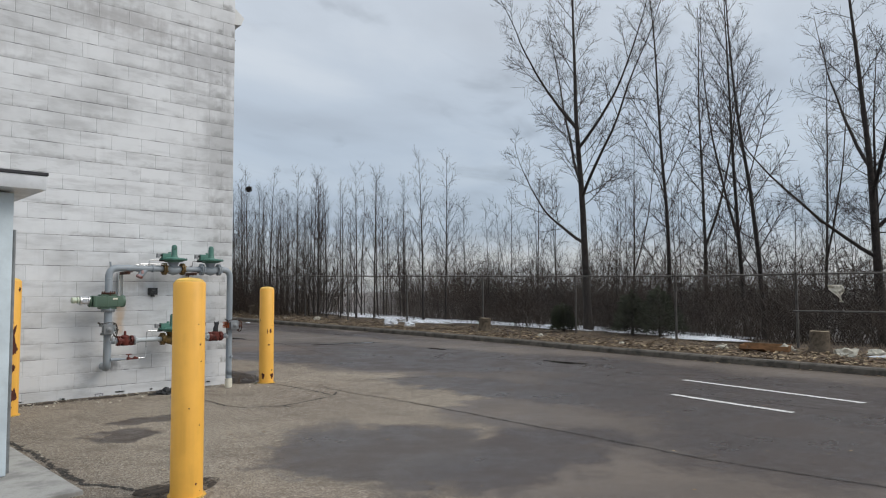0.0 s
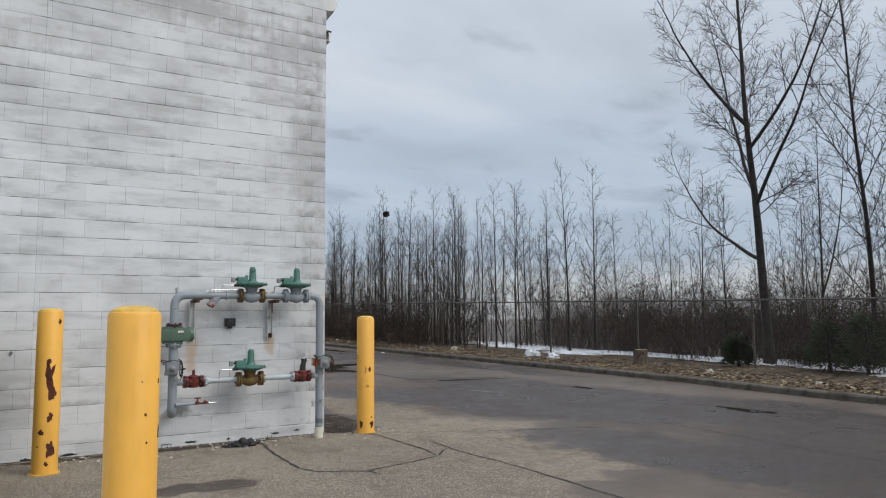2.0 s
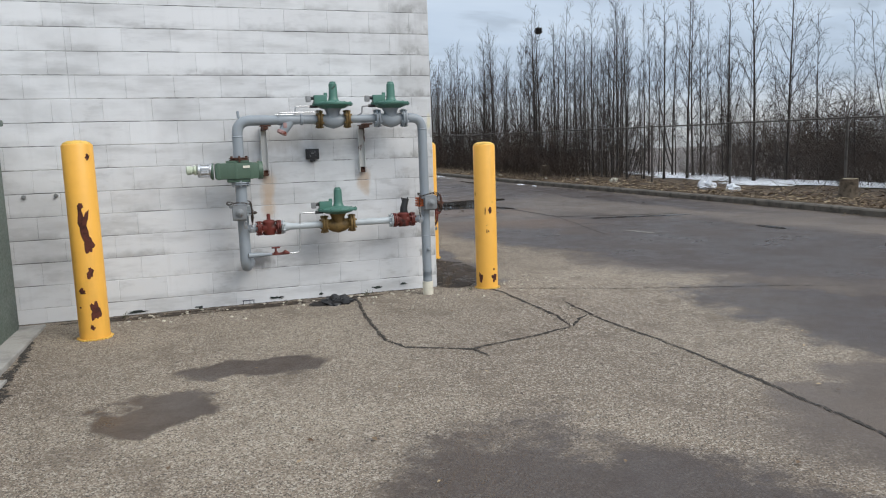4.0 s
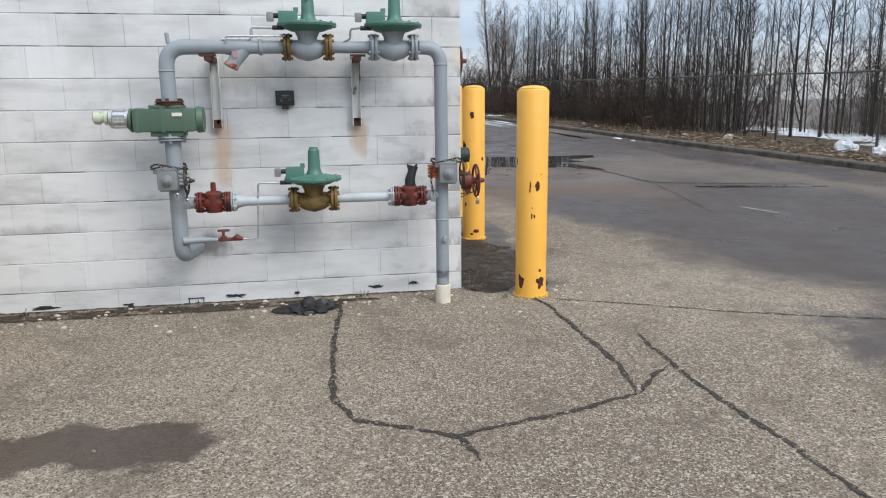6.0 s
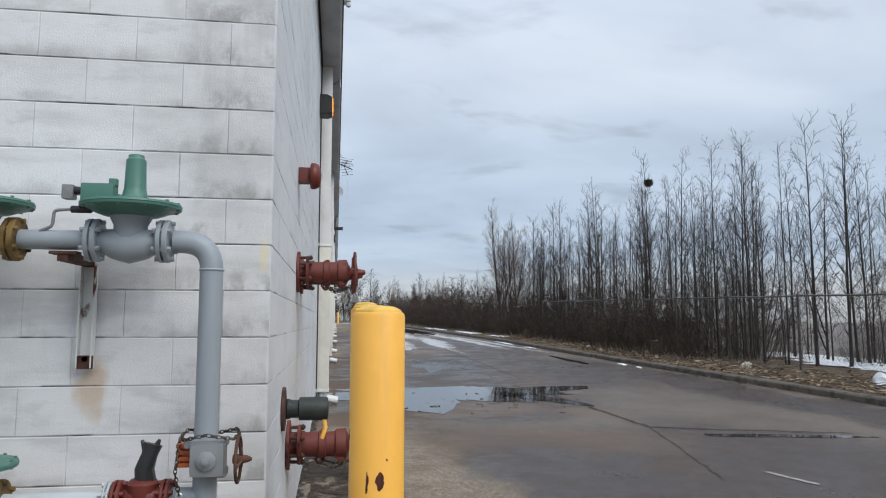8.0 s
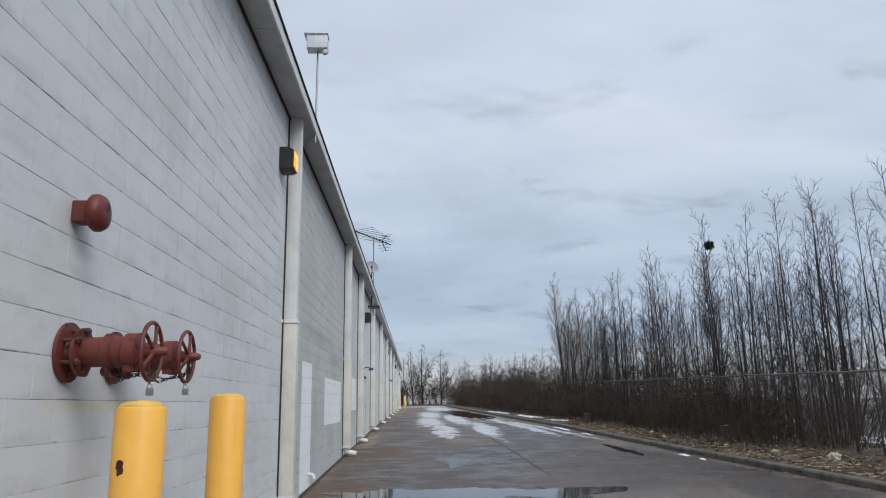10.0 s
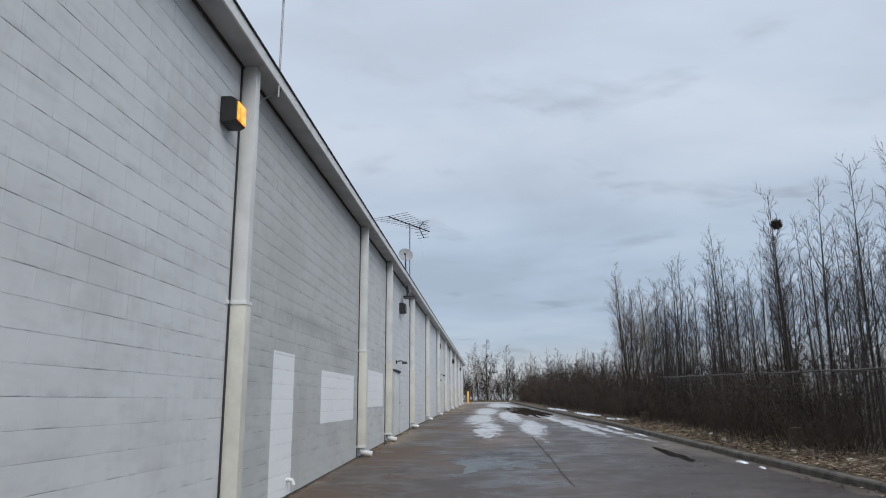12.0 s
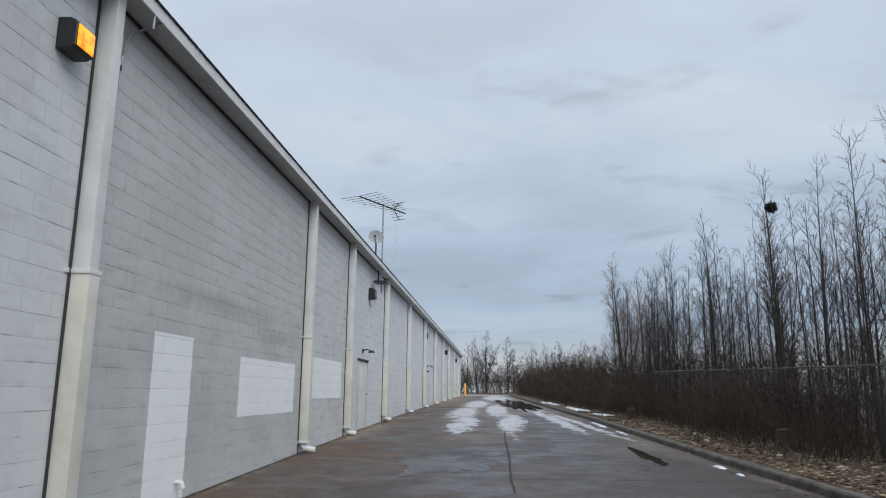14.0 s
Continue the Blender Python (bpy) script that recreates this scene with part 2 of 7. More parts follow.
def rusty_paint(name, base, rust=(0.16, 0.045, 0.02), lo=0.60, hi=0.64, rough=0.5, scale=5.0, fade=0.2):
    """Paint with chips through to rust, own-shaped patches."""
    m = Mat(name, base, rough)
    p = m.pos()
    a = m.noise(p, scale, 6, 0.55, 0.2)
    b = m.noise(p, scale * 12, 3, 0.6)
    d = m.noise(m.scaled(p, (9, 9, 1.0)), 1.2, 4)
    f = m.noise(p, scale * 0.5, 3)
    c = m.mix(m.ramp(d, 0.45, 0.75, 0, fade), base, tuple(v * 0.55 for v in base))
    c = m.mix(m.ramp(f, 0.4, 0.7, 0, 0.4), c, tuple(min(v * 1.12, 0.95) for v in base))
    k = m.ramp(a, lo, hi)
    c = m.mix(k, c, m.mix(b, rust, tuple(v * 0.45 for v in rust)))
    m.color(c)
    m.rough(m.math("ADD", m.math("MULTIPLY", k, 0.35), m.ramp(b, 0.3, 0.7, rough - 0.08, rough + 0.12)))
    m.bump(m.math("ADD", m.math("MULTIPLY", k, -1.0), m.math("MULTIPLY", b, 0.25)), 0.4, 0.004)
    return m.m


M_YELLOW = rusty_paint("yellow_bollard_paint", (0.86, 0.45, 0.075), (0.11, 0.03, 0.018), 0.735, 0.745, 0.42, 17.0, 0.3)
M_CHIP = plain_paint("rust_under_paint", (0.105, 0.028, 0.018), 0.4, 0.9, 0.0, 18.0, 0.5)
M_CAPY = plain_paint("bollard_cap", (0.80, 0.50, 0.10), 0.22, 0.6)
M_PIPE = rusty_paint("grey_pipe_paint", (0.265, 0.30, 0.33), (0.13, 0.07, 0.04), 0.70, 0.76, 0.45, 4.0, 0.25)
M_PIPE_LIGHT = rusty_paint("pale_pipe_paint", (0.42, 0.46, 0.48), (0.16, 0.10, 0.06), 0.66, 0.74, 0.45, 5.0, 0.3)
M_GREEN = rusty_paint("green_regulator_paint", (0.065, 0.175, 0.138), (0.05, 0.06, 0.05), 0.66, 0.74, 0.45, 6.0, 0.35)
M_GREEN_D = rusty_paint("green_meter_paint", (0.072, 0.125, 0.088), (0.05, 0.05, 0.04), 0.66, 0.74, 0.5, 6.0, 0.35)
M_RED = rusty_paint("red_valve_paint", (0.125, 0.020, 0.013), (0.03, 0.018, 0.015), 0.52, 0.66, 0.5, 8.0, 0.4)
M_REDPIPE = rusty_paint("oxide_red_paint", (0.135, 0.028, 0.02), (0.045, 0.018, 0.014), 0.56, 0.68, 0.55, 7.0, 0.45)
M_ORANGE = plain_paint("orange_flange_paint", (0.48, 0.11, 0.03), 0.3, 0.55)
M_REDTAG = rusty_paint("faded_pink_paint", (0.36, 0.22, 0.21), (0.25, 0.06, 0.04), 0.5, 0.6, 0.6, 20.0, 0.3)
M_RUST = plain_paint("rusted_iron", (0.095, 0.043, 0.028), 0.4, 0.9, 0.0, 12.0, 0.4)
M_BRASSY = plain_paint("yellowed_flange", (0.20, 0.125, 0.04), 0.45, 0.6, 0.2, 14.0, 0.3)
M_STEEL = plain_paint("bright_steel_tube", (0.62, 0.63, 0.64), 0.12, 0.3, 0.9, 12.0, 0.05)
M_GALV = plain_paint("galvanised_steel", (0.30, 0.31, 0.315), 0.2, 0.5, 0.6, 9.0, 0.1)
M_CHAIN = plain_paint("dark_chain", (0.075, 0.06, 0.05), 0.3, 0.5, 0.6, 30.0, 0.1)
M_BLACK = plain_paint("black_plastic", (0.02, 0.021, 0.023), 0.2, 0.45, 0.0, 20.0, 0.1)
M_DKGREEN = plain_paint("blackish_green_iron", (0.028, 0.038, 0.034), 0.3, 0.6, 0.1, 12.0, 0.2)
M_CREAM = plain_paint("cream_plastic", (0.72, 0.69, 0.58), 0.1, 0.5, 0.0, 10.0, 0.05)
M_TRIM = plain_paint("white_trim_paint", (0.68, 0.69, 0.68), 0.1, 0.5, 0.0, 2.0, 0.05)
M_SPOUT = plain_paint("aged_cream_paint", (0.66, 0.65, 0.58), 0.12, 0.5, 0.0, 2.0, 0.05)
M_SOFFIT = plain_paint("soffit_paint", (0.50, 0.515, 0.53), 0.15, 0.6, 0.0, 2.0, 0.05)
M_GUTTER = plain_paint("gutter_paint", (0.60, 0.62, 0.64), 0.15, 0.4, 0.2, 2.0, 0.05)
# dark trim, and near-black that stands for shade in the eave and downspout gaps
M_DARKGAP = Mat("dark_trim_and_gap_shade", (0.035, 0.035, 0.04), 0.8).m
M_CABINET = plain_paint("sage_cabinet_paint", (0.115, 0.15, 0.125), 0.18, 0.5, 0.0, 4.0, 0.1)
M_SHED = plain_paint("pale_blue_shed_paint", (0.60, 0.69, 0.74), 0.12, 0.5, 0.0, 3.0, 0.1)
M_CONC = plain_paint("worn_concrete", (0.36, 0.35, 0.325), 0.25, 0.9, 0.0, 5.0, 0.4)
M_LINE_FAINT = plain_paint("faded_road_paint", (0.30, 0.285, 0.26), 0.25, 0.8, 0.0, 14.0, 0.4)
M_LINE = plain_paint("worn_road_paint", (0.62, 0.61, 0.58), 0.22, 0.8, 0.0, 14.0, 0.4)
M_CARD = plain_paint("wet_cardboard", (0.26, 0.135, 0.06), 0.3, 0.85, 0.0, 8.0, 0.2)
M_LITTER = plain_paint("pale_litter", (0.62, 0.58, 0.48), 0.25, 0.7, 0.0, 10.0, 0.2)
M_STUMP = plain_paint("stump_bark", (0.13, 0.10, 0.07), 0.4, 0.95, 0.0, 14.0, 0.6)
M_STUMPTOP = plain_paint("cut_wood", (0.30, 0.24, 0.16), 0.3, 0.9, 0.0, 14.0, 0.3)
M_KERB = plain_paint("kerb_concrete", (0.13, 0.113, 0.093), 0.4, 0.9, 0.0, 5.0, 0.5)
M_BARK = plain_paint("grey_brown_bark", (0.038, 0.030, 0.026), 0.4, 0.95, 0.0, 6.0, 0.6)
M_TWIG = plain_paint("twig_bark", (0.031, 0.023, 0.020), 0.3, 0.9, 0.0, 2.0, 0.2)
M_TWIG_PALE = plain_paint("pale_twig_bark", (0.17, 0.13, 0.10), 0.3, 0.9, 0.0, 2.0, 0.2)
M_BRUSH = plain_paint("brush_twigs", (0.053, 0.036, 0.026), 0.45, 0.95, 0.0, 0.8, 0.2)
M_CEDAR = plain_paint("cedar_foliage", (0.045, 0.055, 0.028), 0.4, 0.9, 0.0, 3.0, 0.2)
M_NEST = plain_paint("nest_twigs", (0.03, 0.024, 0.02), 0.3, 0.95, 0.0, 8.0, 0.4)


def make_snow():
    m = Mat("old_snow", (0.78, 0.80, 0.83), 0.6)
    p = m.pos()
    a = m.noise(p, 1.6, 5, 0.6)
    m.color(m.mix(m.ramp(a, 0.45, 0.75), (0.80, 0.82, 0.85), (0.50, 0.50, 0.50)))
    m.bump(m.noise(p, 14, 4), 0.5, 0.03)
    return m.m


M_SNOW = make_snow()


def make_lamp_glass():
    m = Mat("amber_lens", (0.5, 0.12, 0.01), 0.3)
    p = m.pos(False)
    a = m.noise(p, 9, 2)
    m.link(m.mix(m.ramp(a, 0.35, 0.6), (1.0, 0.17, 0.0), (1.0, 0.40, 0.012)), m.b.inputs["Emission Color"])
    m.b.inputs["Emission Strength"].default_value = 1.55
    return m.m


M_AMBER = make_lamp_glass()


def make_water():
    m = Mat("puddle_water", (0.035, 0.032, 0.028), 0.03)
    m.b.inputs["Specular IOR Level"].default_value = 0.5
    p = m.pos()
    m.bump(m.noise(p, 5, 2), 0.03, 0.01)
    return m.m


M_WATER = make_water()


def make_film():
    """A thin film of water over the tarmac, ragged at its edges."""
    m = Mat("water_film", (0.05, 0.042, 0.036), 0.2)
    p = m.pos()
    a = m.noise(m.scaled(p, (1.0, 0.6, 1.0)), 0.9, 6, 0.6)
    m.link(m.ramp(a, 0.36, 0.56, 0.0, 0.85), m.b.inputs["Alpha"])
    m.rough(m.ramp(a, 0.4, 0.7, 0.36, 0.2))
    return m.m


M_FILM = make_film()

# damp and standing-wet areas of the tarmac: x, y, half length, half width, turn
WET = [(9.6, 3.6, 4.6, 2.7, 80), (11.5, 8.0, 3.0, 1.6, 85), (6.35, 24.0, 1.1, 8.5, 0), (6.4, 44.0, 1.2, 13.0, 0), (4.15, 5.15, 1.05, 1.45, -8), (4.7, 4.2, 1.6, 0.8, 0), (7.9, 7.2, 0.9, 2.2, 0), (9.8, 12.0, 2.4, 4.0, 10), (11.8, 9.0, 2.2, 1.0, -75),
       (7.6, 2.6, 2.2, 1.6, 10), (8.6, 13.2, 1.7, 2.4, 20), (7.2, 18.6, 2.3, 2.4, 10), (9.8, 24.0, 4.2, 3.4, 85), (7.6, 26.5, 2.2, 1.8, 80),
       (3.4, 8.3, 0.50, 0.20, 10), (2.7, 7.6, 0.45, 0.25, 40), (5.75, 11.8, 0.45, 1.9, 0), (5.6, 11.0, 0.35, 0.9, 0), (9.5, 34.0, 9.0, 3.4, 88), (12.6, 21.0, 7.0, 0.8, 93)]
# where the pale apron gives way to the darker lane: y, x
LANE_EDGE = [(0.0, 3.2), (4.0, 3.6), (5.0, 5.3), (6.0, 5.7), (6.5, 6.2), (6.8, 7.2), (7.5, 7.35), (8.8, 8.1), (9.5, 7.95), (10.0, 7.65), (11.0, 7.4), (12.0, 7.25), (13.0, 7.0), (14.0, 6.8), (16.0, 6.5), (20.0, 6.3)]
# thin refrozen slush: x, y, half length, half width, turn
ICE = [(8.1, 36.5, 4.5, 0.42, 90), (9.75, 38.0, 5.5, 0.40, 88.5), (11.3, 41.0, 8.0, 0.26, 92.5), (12.0, 38.0, 7.0, 0.16, 94), (7.7, 46.0, 6.0, 0.6, 90), (9.2, 50.0, 8.0, 0.5, 90), (10.7, 57.0, 10.0, 0.8, 93), (8.0, 60.0, 8.0, 0.7, 90), (9.3, 80.0, 12.0, 1.2, 91), (8.4, 97.0, 3.0, 4.0, 90)]


def make_asphalt():
    m = Mat("weathered_asphalt", (0.12, 0.11, 0.10), 0.85)
    p = m.pos()
    warp = m.noise(p, 1.1, 5, 0.65)
    off = m.node("ShaderNodeVectorMath"); off.operation = "MULTIPLY_ADD"
    wn = m.node("ShaderNodeTexNoise", Scale=0.9, Detail=5.0, Roughness=0.62)
    m.link(p, wn.inputs["Vector"])
    m.link(wn.outputs["Color"], off.inputs[0])
    off.inputs[1].default_value = (1.9, 1.9, 0)
    sub = m.node("ShaderNodeVectorMath"); sub.operation = "ADD"
    sub.inputs[1].default_value = (-0.95, -0.95, 0)
    m.link(p, sub.inputs[0])
    m.link(sub.outputs[0], off.inputs[2])
    q = off.outputs[0]
    fray = m.math("MULTIPLY", m.math("SUBTRACT", m.noise(p, 5.0, 6, 0.75), 0.5), 0.8)
    wet = None
    for x, y, a, b, turn in WET:
        mp = m.node("ShaderNodeMapping")
        mp.vector_type = "TEXTURE"
        mp.inputs["Location"].default_value = (x, y, 0)
        mp.inputs["Rotation"].default_value = (0, 0, radians(turn))
        mp.inputs["Scale"].default_value = (a, b, 1e4)
        m.link(q, mp.inputs[0])
        ln = m.node("ShaderNodeVectorMath"); ln.operation = "LENGTH"
        m.link(mp.outputs[0], ln.inputs[0])
        k = m.ramp(m.math("ADD", ln.outputs["Value"], fray), 1.16, 0.78)
        wet = k if wet is None else m.math("MAXIMUM", wet, k)
    vor = m.node("ShaderNodeTexVoronoi", Scale=150.0)
    m.link(p, vor.inputs["Vector"])
    vor2 = m.node("ShaderNodeTexVoronoi", Scale=75.0)
    m.link(p, vor2.inputs["Vector"])
    tone = m.noise(p, 0.45, 6, 0.6)
    c = m.mix(m.ramp(tone, 0.35, 0.68), (0.185, 0.145, 0.106), (0.280, 0.230, 0.172))
    stone = m.node("ShaderNodeSeparateColor")
    m.link(vor.outputs["Color"], stone.inputs[0])
    c = m.mix(m.ramp(stone.outputs[0], 0.6, 0.95, 0, 0.85), c, (0.46, 0.415, 0.345))
    c = m.mix(m.ramp(stone.outputs[1], 0.5, 0.95, 0, 0.9), c, (0.050, 0.040, 0.032))
    st2 = m.node("ShaderNodeSeparateColor")
    m.link(vor2.outputs["Color"], st2.inputs[0])
    c = m.mix(m.ramp(st2.outputs[0], 0.85, 1.0, 0, 0.7), c, (0.48, 0.43, 0.36))
    blotch = m.noise(p, 2.1, 7, 0.72, 0.3)
    c = m.mix(m.ramp(blotch, 0.50, 0.66, 0, 0.5), c, (0.115, 0.088, 0.066))
    c = m.mix(m.ramp(m.noise(p, 7.0, 5, 0.7), 0.58, 0.70, 0, 0.45), c, (0.34, 0.29, 0.23))
    # the driving lane beyond the old apron is a darker, finer mix
    sx = m.node("ShaderNodeSeparateXYZ")
    m.link(q, sx.inputs[0])
    edge = m.node("ShaderNodeValToRGB")
    stops = [(v / 30, x / 12) for v, x in LANE_EDGE]
    el = edge.color_ramp.elements
    el[0].position, el[1].position = stops[0][0], stops[-1][0]
    for at, _ in stops[1:-1]:
        el.new(at)
    for k, (_, v) in enumerate(stops):
        el[k].color = (v, v, v, 1)
    m.link(m.math("DIVIDE", sx.outputs[1], 30.0), edge.inputs[0])
    past = m.math("SUBTRACT", sx.outputs[0], m.math("MULTIPLY", edge.outputs[0], 12.0))
    past = m.math("ADD", past, m.math("MULTIPLY", m.math("SUBTRACT", m.noise(p, 3.5, 5, 0.65), 0.5), 0.8))
    lane = m.ramp(past, -0.25, 0.45)
    c = m.mix(m.math("MULTIPLY", lane, 0.86), c, m.mix(m.ramp(tone, 0.35, 0.65), (0.062, 0.044, 0.033), (0.112, 0.084, 0.064)))
    c = m.mix(m.math("MULTIPLY", wet, 0.86), c, (0.038, 0.024, 0.018))
    far = m.math("MULTIPLY", m.ramp(sx.outputs[1], 12.5, 15.5), m.ramp(sx.outputs[0], 10.6, 8.6))
    silt = m.math("MULTIPLY", far, m.ramp(m.noise(m.scaled(p, (0.5, 0.8, 1)), 0.9, 5, 0.6, 0.4), 0.44, 0.58))
    c = m.mix(m.math("MULTIPLY", silt, 0.8), c, (0.115, 0.074, 0.048))
    wet = m.math("MULTIPLY", wet, m.math("SUBTRACT", 1.0, m.math("MULTIPLY", silt, 0.7)))
    damp = m.math("MAXIMUM", wet, m.math("MULTIPLY", lane, m.ramp(m.noise(p, 0.55, 5, 0.6), 0.3, 0.6, 0.55, 0.9)))
    m.b.inputs["Specular IOR Level"].default_value = 0.48
    ice = None
    smear = m.noise(m.scaled(p, (1.9, 0.55, 1)), 1.7, 9, 0.74, 1.2)
    # the streaks wander a little
    wv = m.node("ShaderNodeVectorMath"); wv.operation = "MULTIPLY_ADD"
    m.link(wn.outputs["Color"], wv.inputs[0])
    wv.inputs[1].default_value = (0.9, 1.6, 0)
    m.link(p, wv.inputs[2])
    sh = m.node("ShaderNodeVectorMath"); sh.operation = "ADD"
    sh.inputs[1].default_value = (-0.45, -0.8, 0)
    m.link(wv.outputs[0], sh.inputs[0])
    wavy = sh.outputs[0]
    for x, y, a, b, turn in ICE:
        mp = m.node("ShaderNodeMapping")
        mp.vector_type = "TEXTURE"
        mp.inputs["Location"].default_value = (x, y, 0)
        mp.inputs["Rotation"].default_value = (0, 0, radians(turn))
        mp.inputs["Scale"].default_value = (a, b, 1e4)
        m.link(wavy, mp.inputs[0])
        ln = m.node("ShaderNodeVectorMath"); ln.operation = "LENGTH"
        m.link(mp.outputs[0], ln.inputs[0])
        k = m.ramp(ln.outputs["Value"], 1.9, 0.5)
        ice = k if ice is None else m.math("MAXIMUM", ice, k)
    ice = m.ramp(m.math("ADD", smear, m.math("MULTIPLY", ice, 0.34)), 0.66, 0.82)
    c = m.mix(m.math("MULTIPLY", ice, 0.72), c, (0.60, 0.62, 0.64))
    m.color(c)
    gl = m.ramp(warp, 0.35, 0.65, 0.27, 0.54)
    rough = m.node("ShaderNodeMix")
    rough.inputs[2].default_value = 0.9
    m.link(damp, rough.inputs[0])
    m.link(gl, rough.inputs[3])
    m.rough(rough.outputs[0])
    h = m.math("ADD", vor.outputs["Distance"], m.math("MULTIPLY", m.noise(p, 30, 3), 0.6))
    m.bump(m.math("MULTIPLY", h, m.math("SUBTRACT", 1.0, m.math("MULTIPLY", damp, 0.6))), 0.55, 0.008)
    return m.m


M_ASPHALT = make_asphalt()


def make_crumbled(name, base, lo, hi, scale):
    """Dirt lying broken over the tarmac: between its crumbs the ground shows."""
    m = Mat(name, base, 0.95)
    p = m.pos()
    a = m.noise(p, scale, 5, 0.7)
    b = m.noise(p, scale * 3, 3, 0.6)
    m.color(m.mix(m.ramp(b, 0.4, 0.7), base, tuple(v * 2.2 for v in base)))
    m.link(m.ramp(a, lo, hi), m.b.inputs["Alpha"])
    m.bump(b, 0.6, 0.01)
    return m.m


M_CRACK = make_crumbled("crack_dirt", (0.030, 0.026, 0.022), 0.40, 0.50, 34.0)
M_HOLE = make_crumbled("black_wet_dirt", (0.012, 0.010, 0.009), 0.20, 0.34, 9.0)
M_SOIL = make_crumbled("damp_soil", (0.032, 0.023, 0.016), 0.36, 0.56, 6.0)


def make_dirt():
    m = Mat("leafy_dirt", (0.16, 0.12, 0.08), 0.95)
    p = m.pos()
    a = m.noise(p, 1.2, 6, 0.65)
    b = m.noise(p, 22, 4, 0.7)
    vor = m.node("ShaderNodeTexVoronoi", Scale=24.0)
    m.link(p, vor.inputs["Vector"])
    s = m.node("ShaderNodeSeparateColor")
    m.link(vor.outputs["Color"], s.inputs[0])
    c = m.mix(m.ramp(a, 0.35, 0.7), (0.06, 0.041, 0.028), (0.135, 0.098, 0.062))
    c = m.mix(m.ramp(s.outputs[0], 0.6, 1.0, 0, 0.8), c, (0.22, 0.155, 0.09))
    c = m.mix(m.ramp(b, 0.5, 0.75, 0, 0.8), c, (0.05, 0.038, 0.028))
    m.color(c)
    m.bump(m.math("ADD", b, vor.outputs["Distance"]), 0.8, 0.03)
    return m.m


M_DIRT = make_dirt()


def make_leaf():
    m = Mat("dead_leaves", (0.30, 0.2, 0.11), 0.85)
    r = m.rnd()
    c = m.mix(m.ramp(r, 0, 1), (0.11, 0.066, 0.038), (0.37, 0.285, 0.175))
    m.color(c)
    return m.m


M_LEAF = make_leaf()

# ---- mesh helpers ----


def part(name, bm, material, parent=None, label="", smooth=True):
    """Links a bmesh as one mesh object under a thing or a part."""
    me = bpy.data.meshes.new(name)
    bm.to_mesh(me)
    bm.free()
    me.materials.append(material)
    if smooth:
        me.shade_smooth()
        me.set_sharp_from_angle(angle=radians(40))
    ob = new(name, me)
    if parent is not None:
        ob.parent = parent
    if label:
        ob["label"] = label
    return ob


def mesh_part(name, verts, faces, material, parent=None, label="", smooth=False):
    me = bpy.data.meshes.new(name)
    me.from_pydata(verts, [], faces)
    me.materials.append(material)
    if smooth:
        me.shade_smooth()
    ob = new(name, me)
    if parent is not None:
        ob.parent = parent
    if label:
        ob["label"] = label
    return ob


def thing(name, label, category, at=(0, 0, 0), group="", kind="", turn=0):
    ob = new(name)
    ob.empty_display_size = 0.1
    ob.matrix_basis = pose(*at, 0, 0, turn)
    return tagged(ob, label, category, group, kind)


def add_box(bm, c, s, bevel=0.0, rot=None):
    r = bmesh.ops.create_cube(bm, size=1.0)
    vs = r["verts"]
    bmesh.ops.scale(bm, vec=s, verts=vs)
    if bevel:
        es = list({e for v in vs for e in v.link_edges})
        rb = bmesh.ops.bevel(bm, geom=es, offset=bevel, segments=2, profile=0.7, affect="EDGES")
        vs = list({v for f in rb["faces"] for v in f.verts} | {v for v in vs if v.is_valid})
    if rot is not None:
        bmesh.ops.rotate(bm, cent=(0, 0, 0), matrix=rot, verts=vs)
    bmesh.ops.translate(bm, vec=c, verts=vs)
    return vs


def add_lathe(bm, profile, m=None, n=20):
    """Turns (radius, height) pairs round z, then moves by m."""
    rings = []
    for r, h in profile:
        rings.append([bm.verts.new((r * math.cos(2 * math.pi * i / n), r * math.sin(2 * math.pi * i / n), h)) for i in range(n)])
    for a, b in zip(rings, rings[1:]):
        for i in range(n):
            bm.faces.new((a[i], a[(i + 1) % n], b[(i + 1) % n], b[i]))
    bm.faces.new(list(reversed(rings[0])))
    bm.faces.new(rings[-1])
    vs = [v for ring in rings for v in ring]
    if m is not None:
        bmesh.ops.transform(bm, matrix=m, verts=vs)
    return vs


def along(p0, p1):
    """A frame at p0 whose z runs towards p1."""
    d = Vector(p1) - Vector(p0)
    return Matrix.Translation(p0) @ d.to_track_quat("Z", "Y").to_matrix().to_4x4()


def add_rod(bm, p0, p1, r, n=12, bevel=0.0):
    h = (Vector(p1) - Vector(p0)).length
    prof = [(r, 0), (r, h)] if not bevel else [(r - bevel, 0), (r, bevel), (r, h - bevel), (r - bevel, h)]
    return add_lathe(bm, prof, along(p0, p1), n)


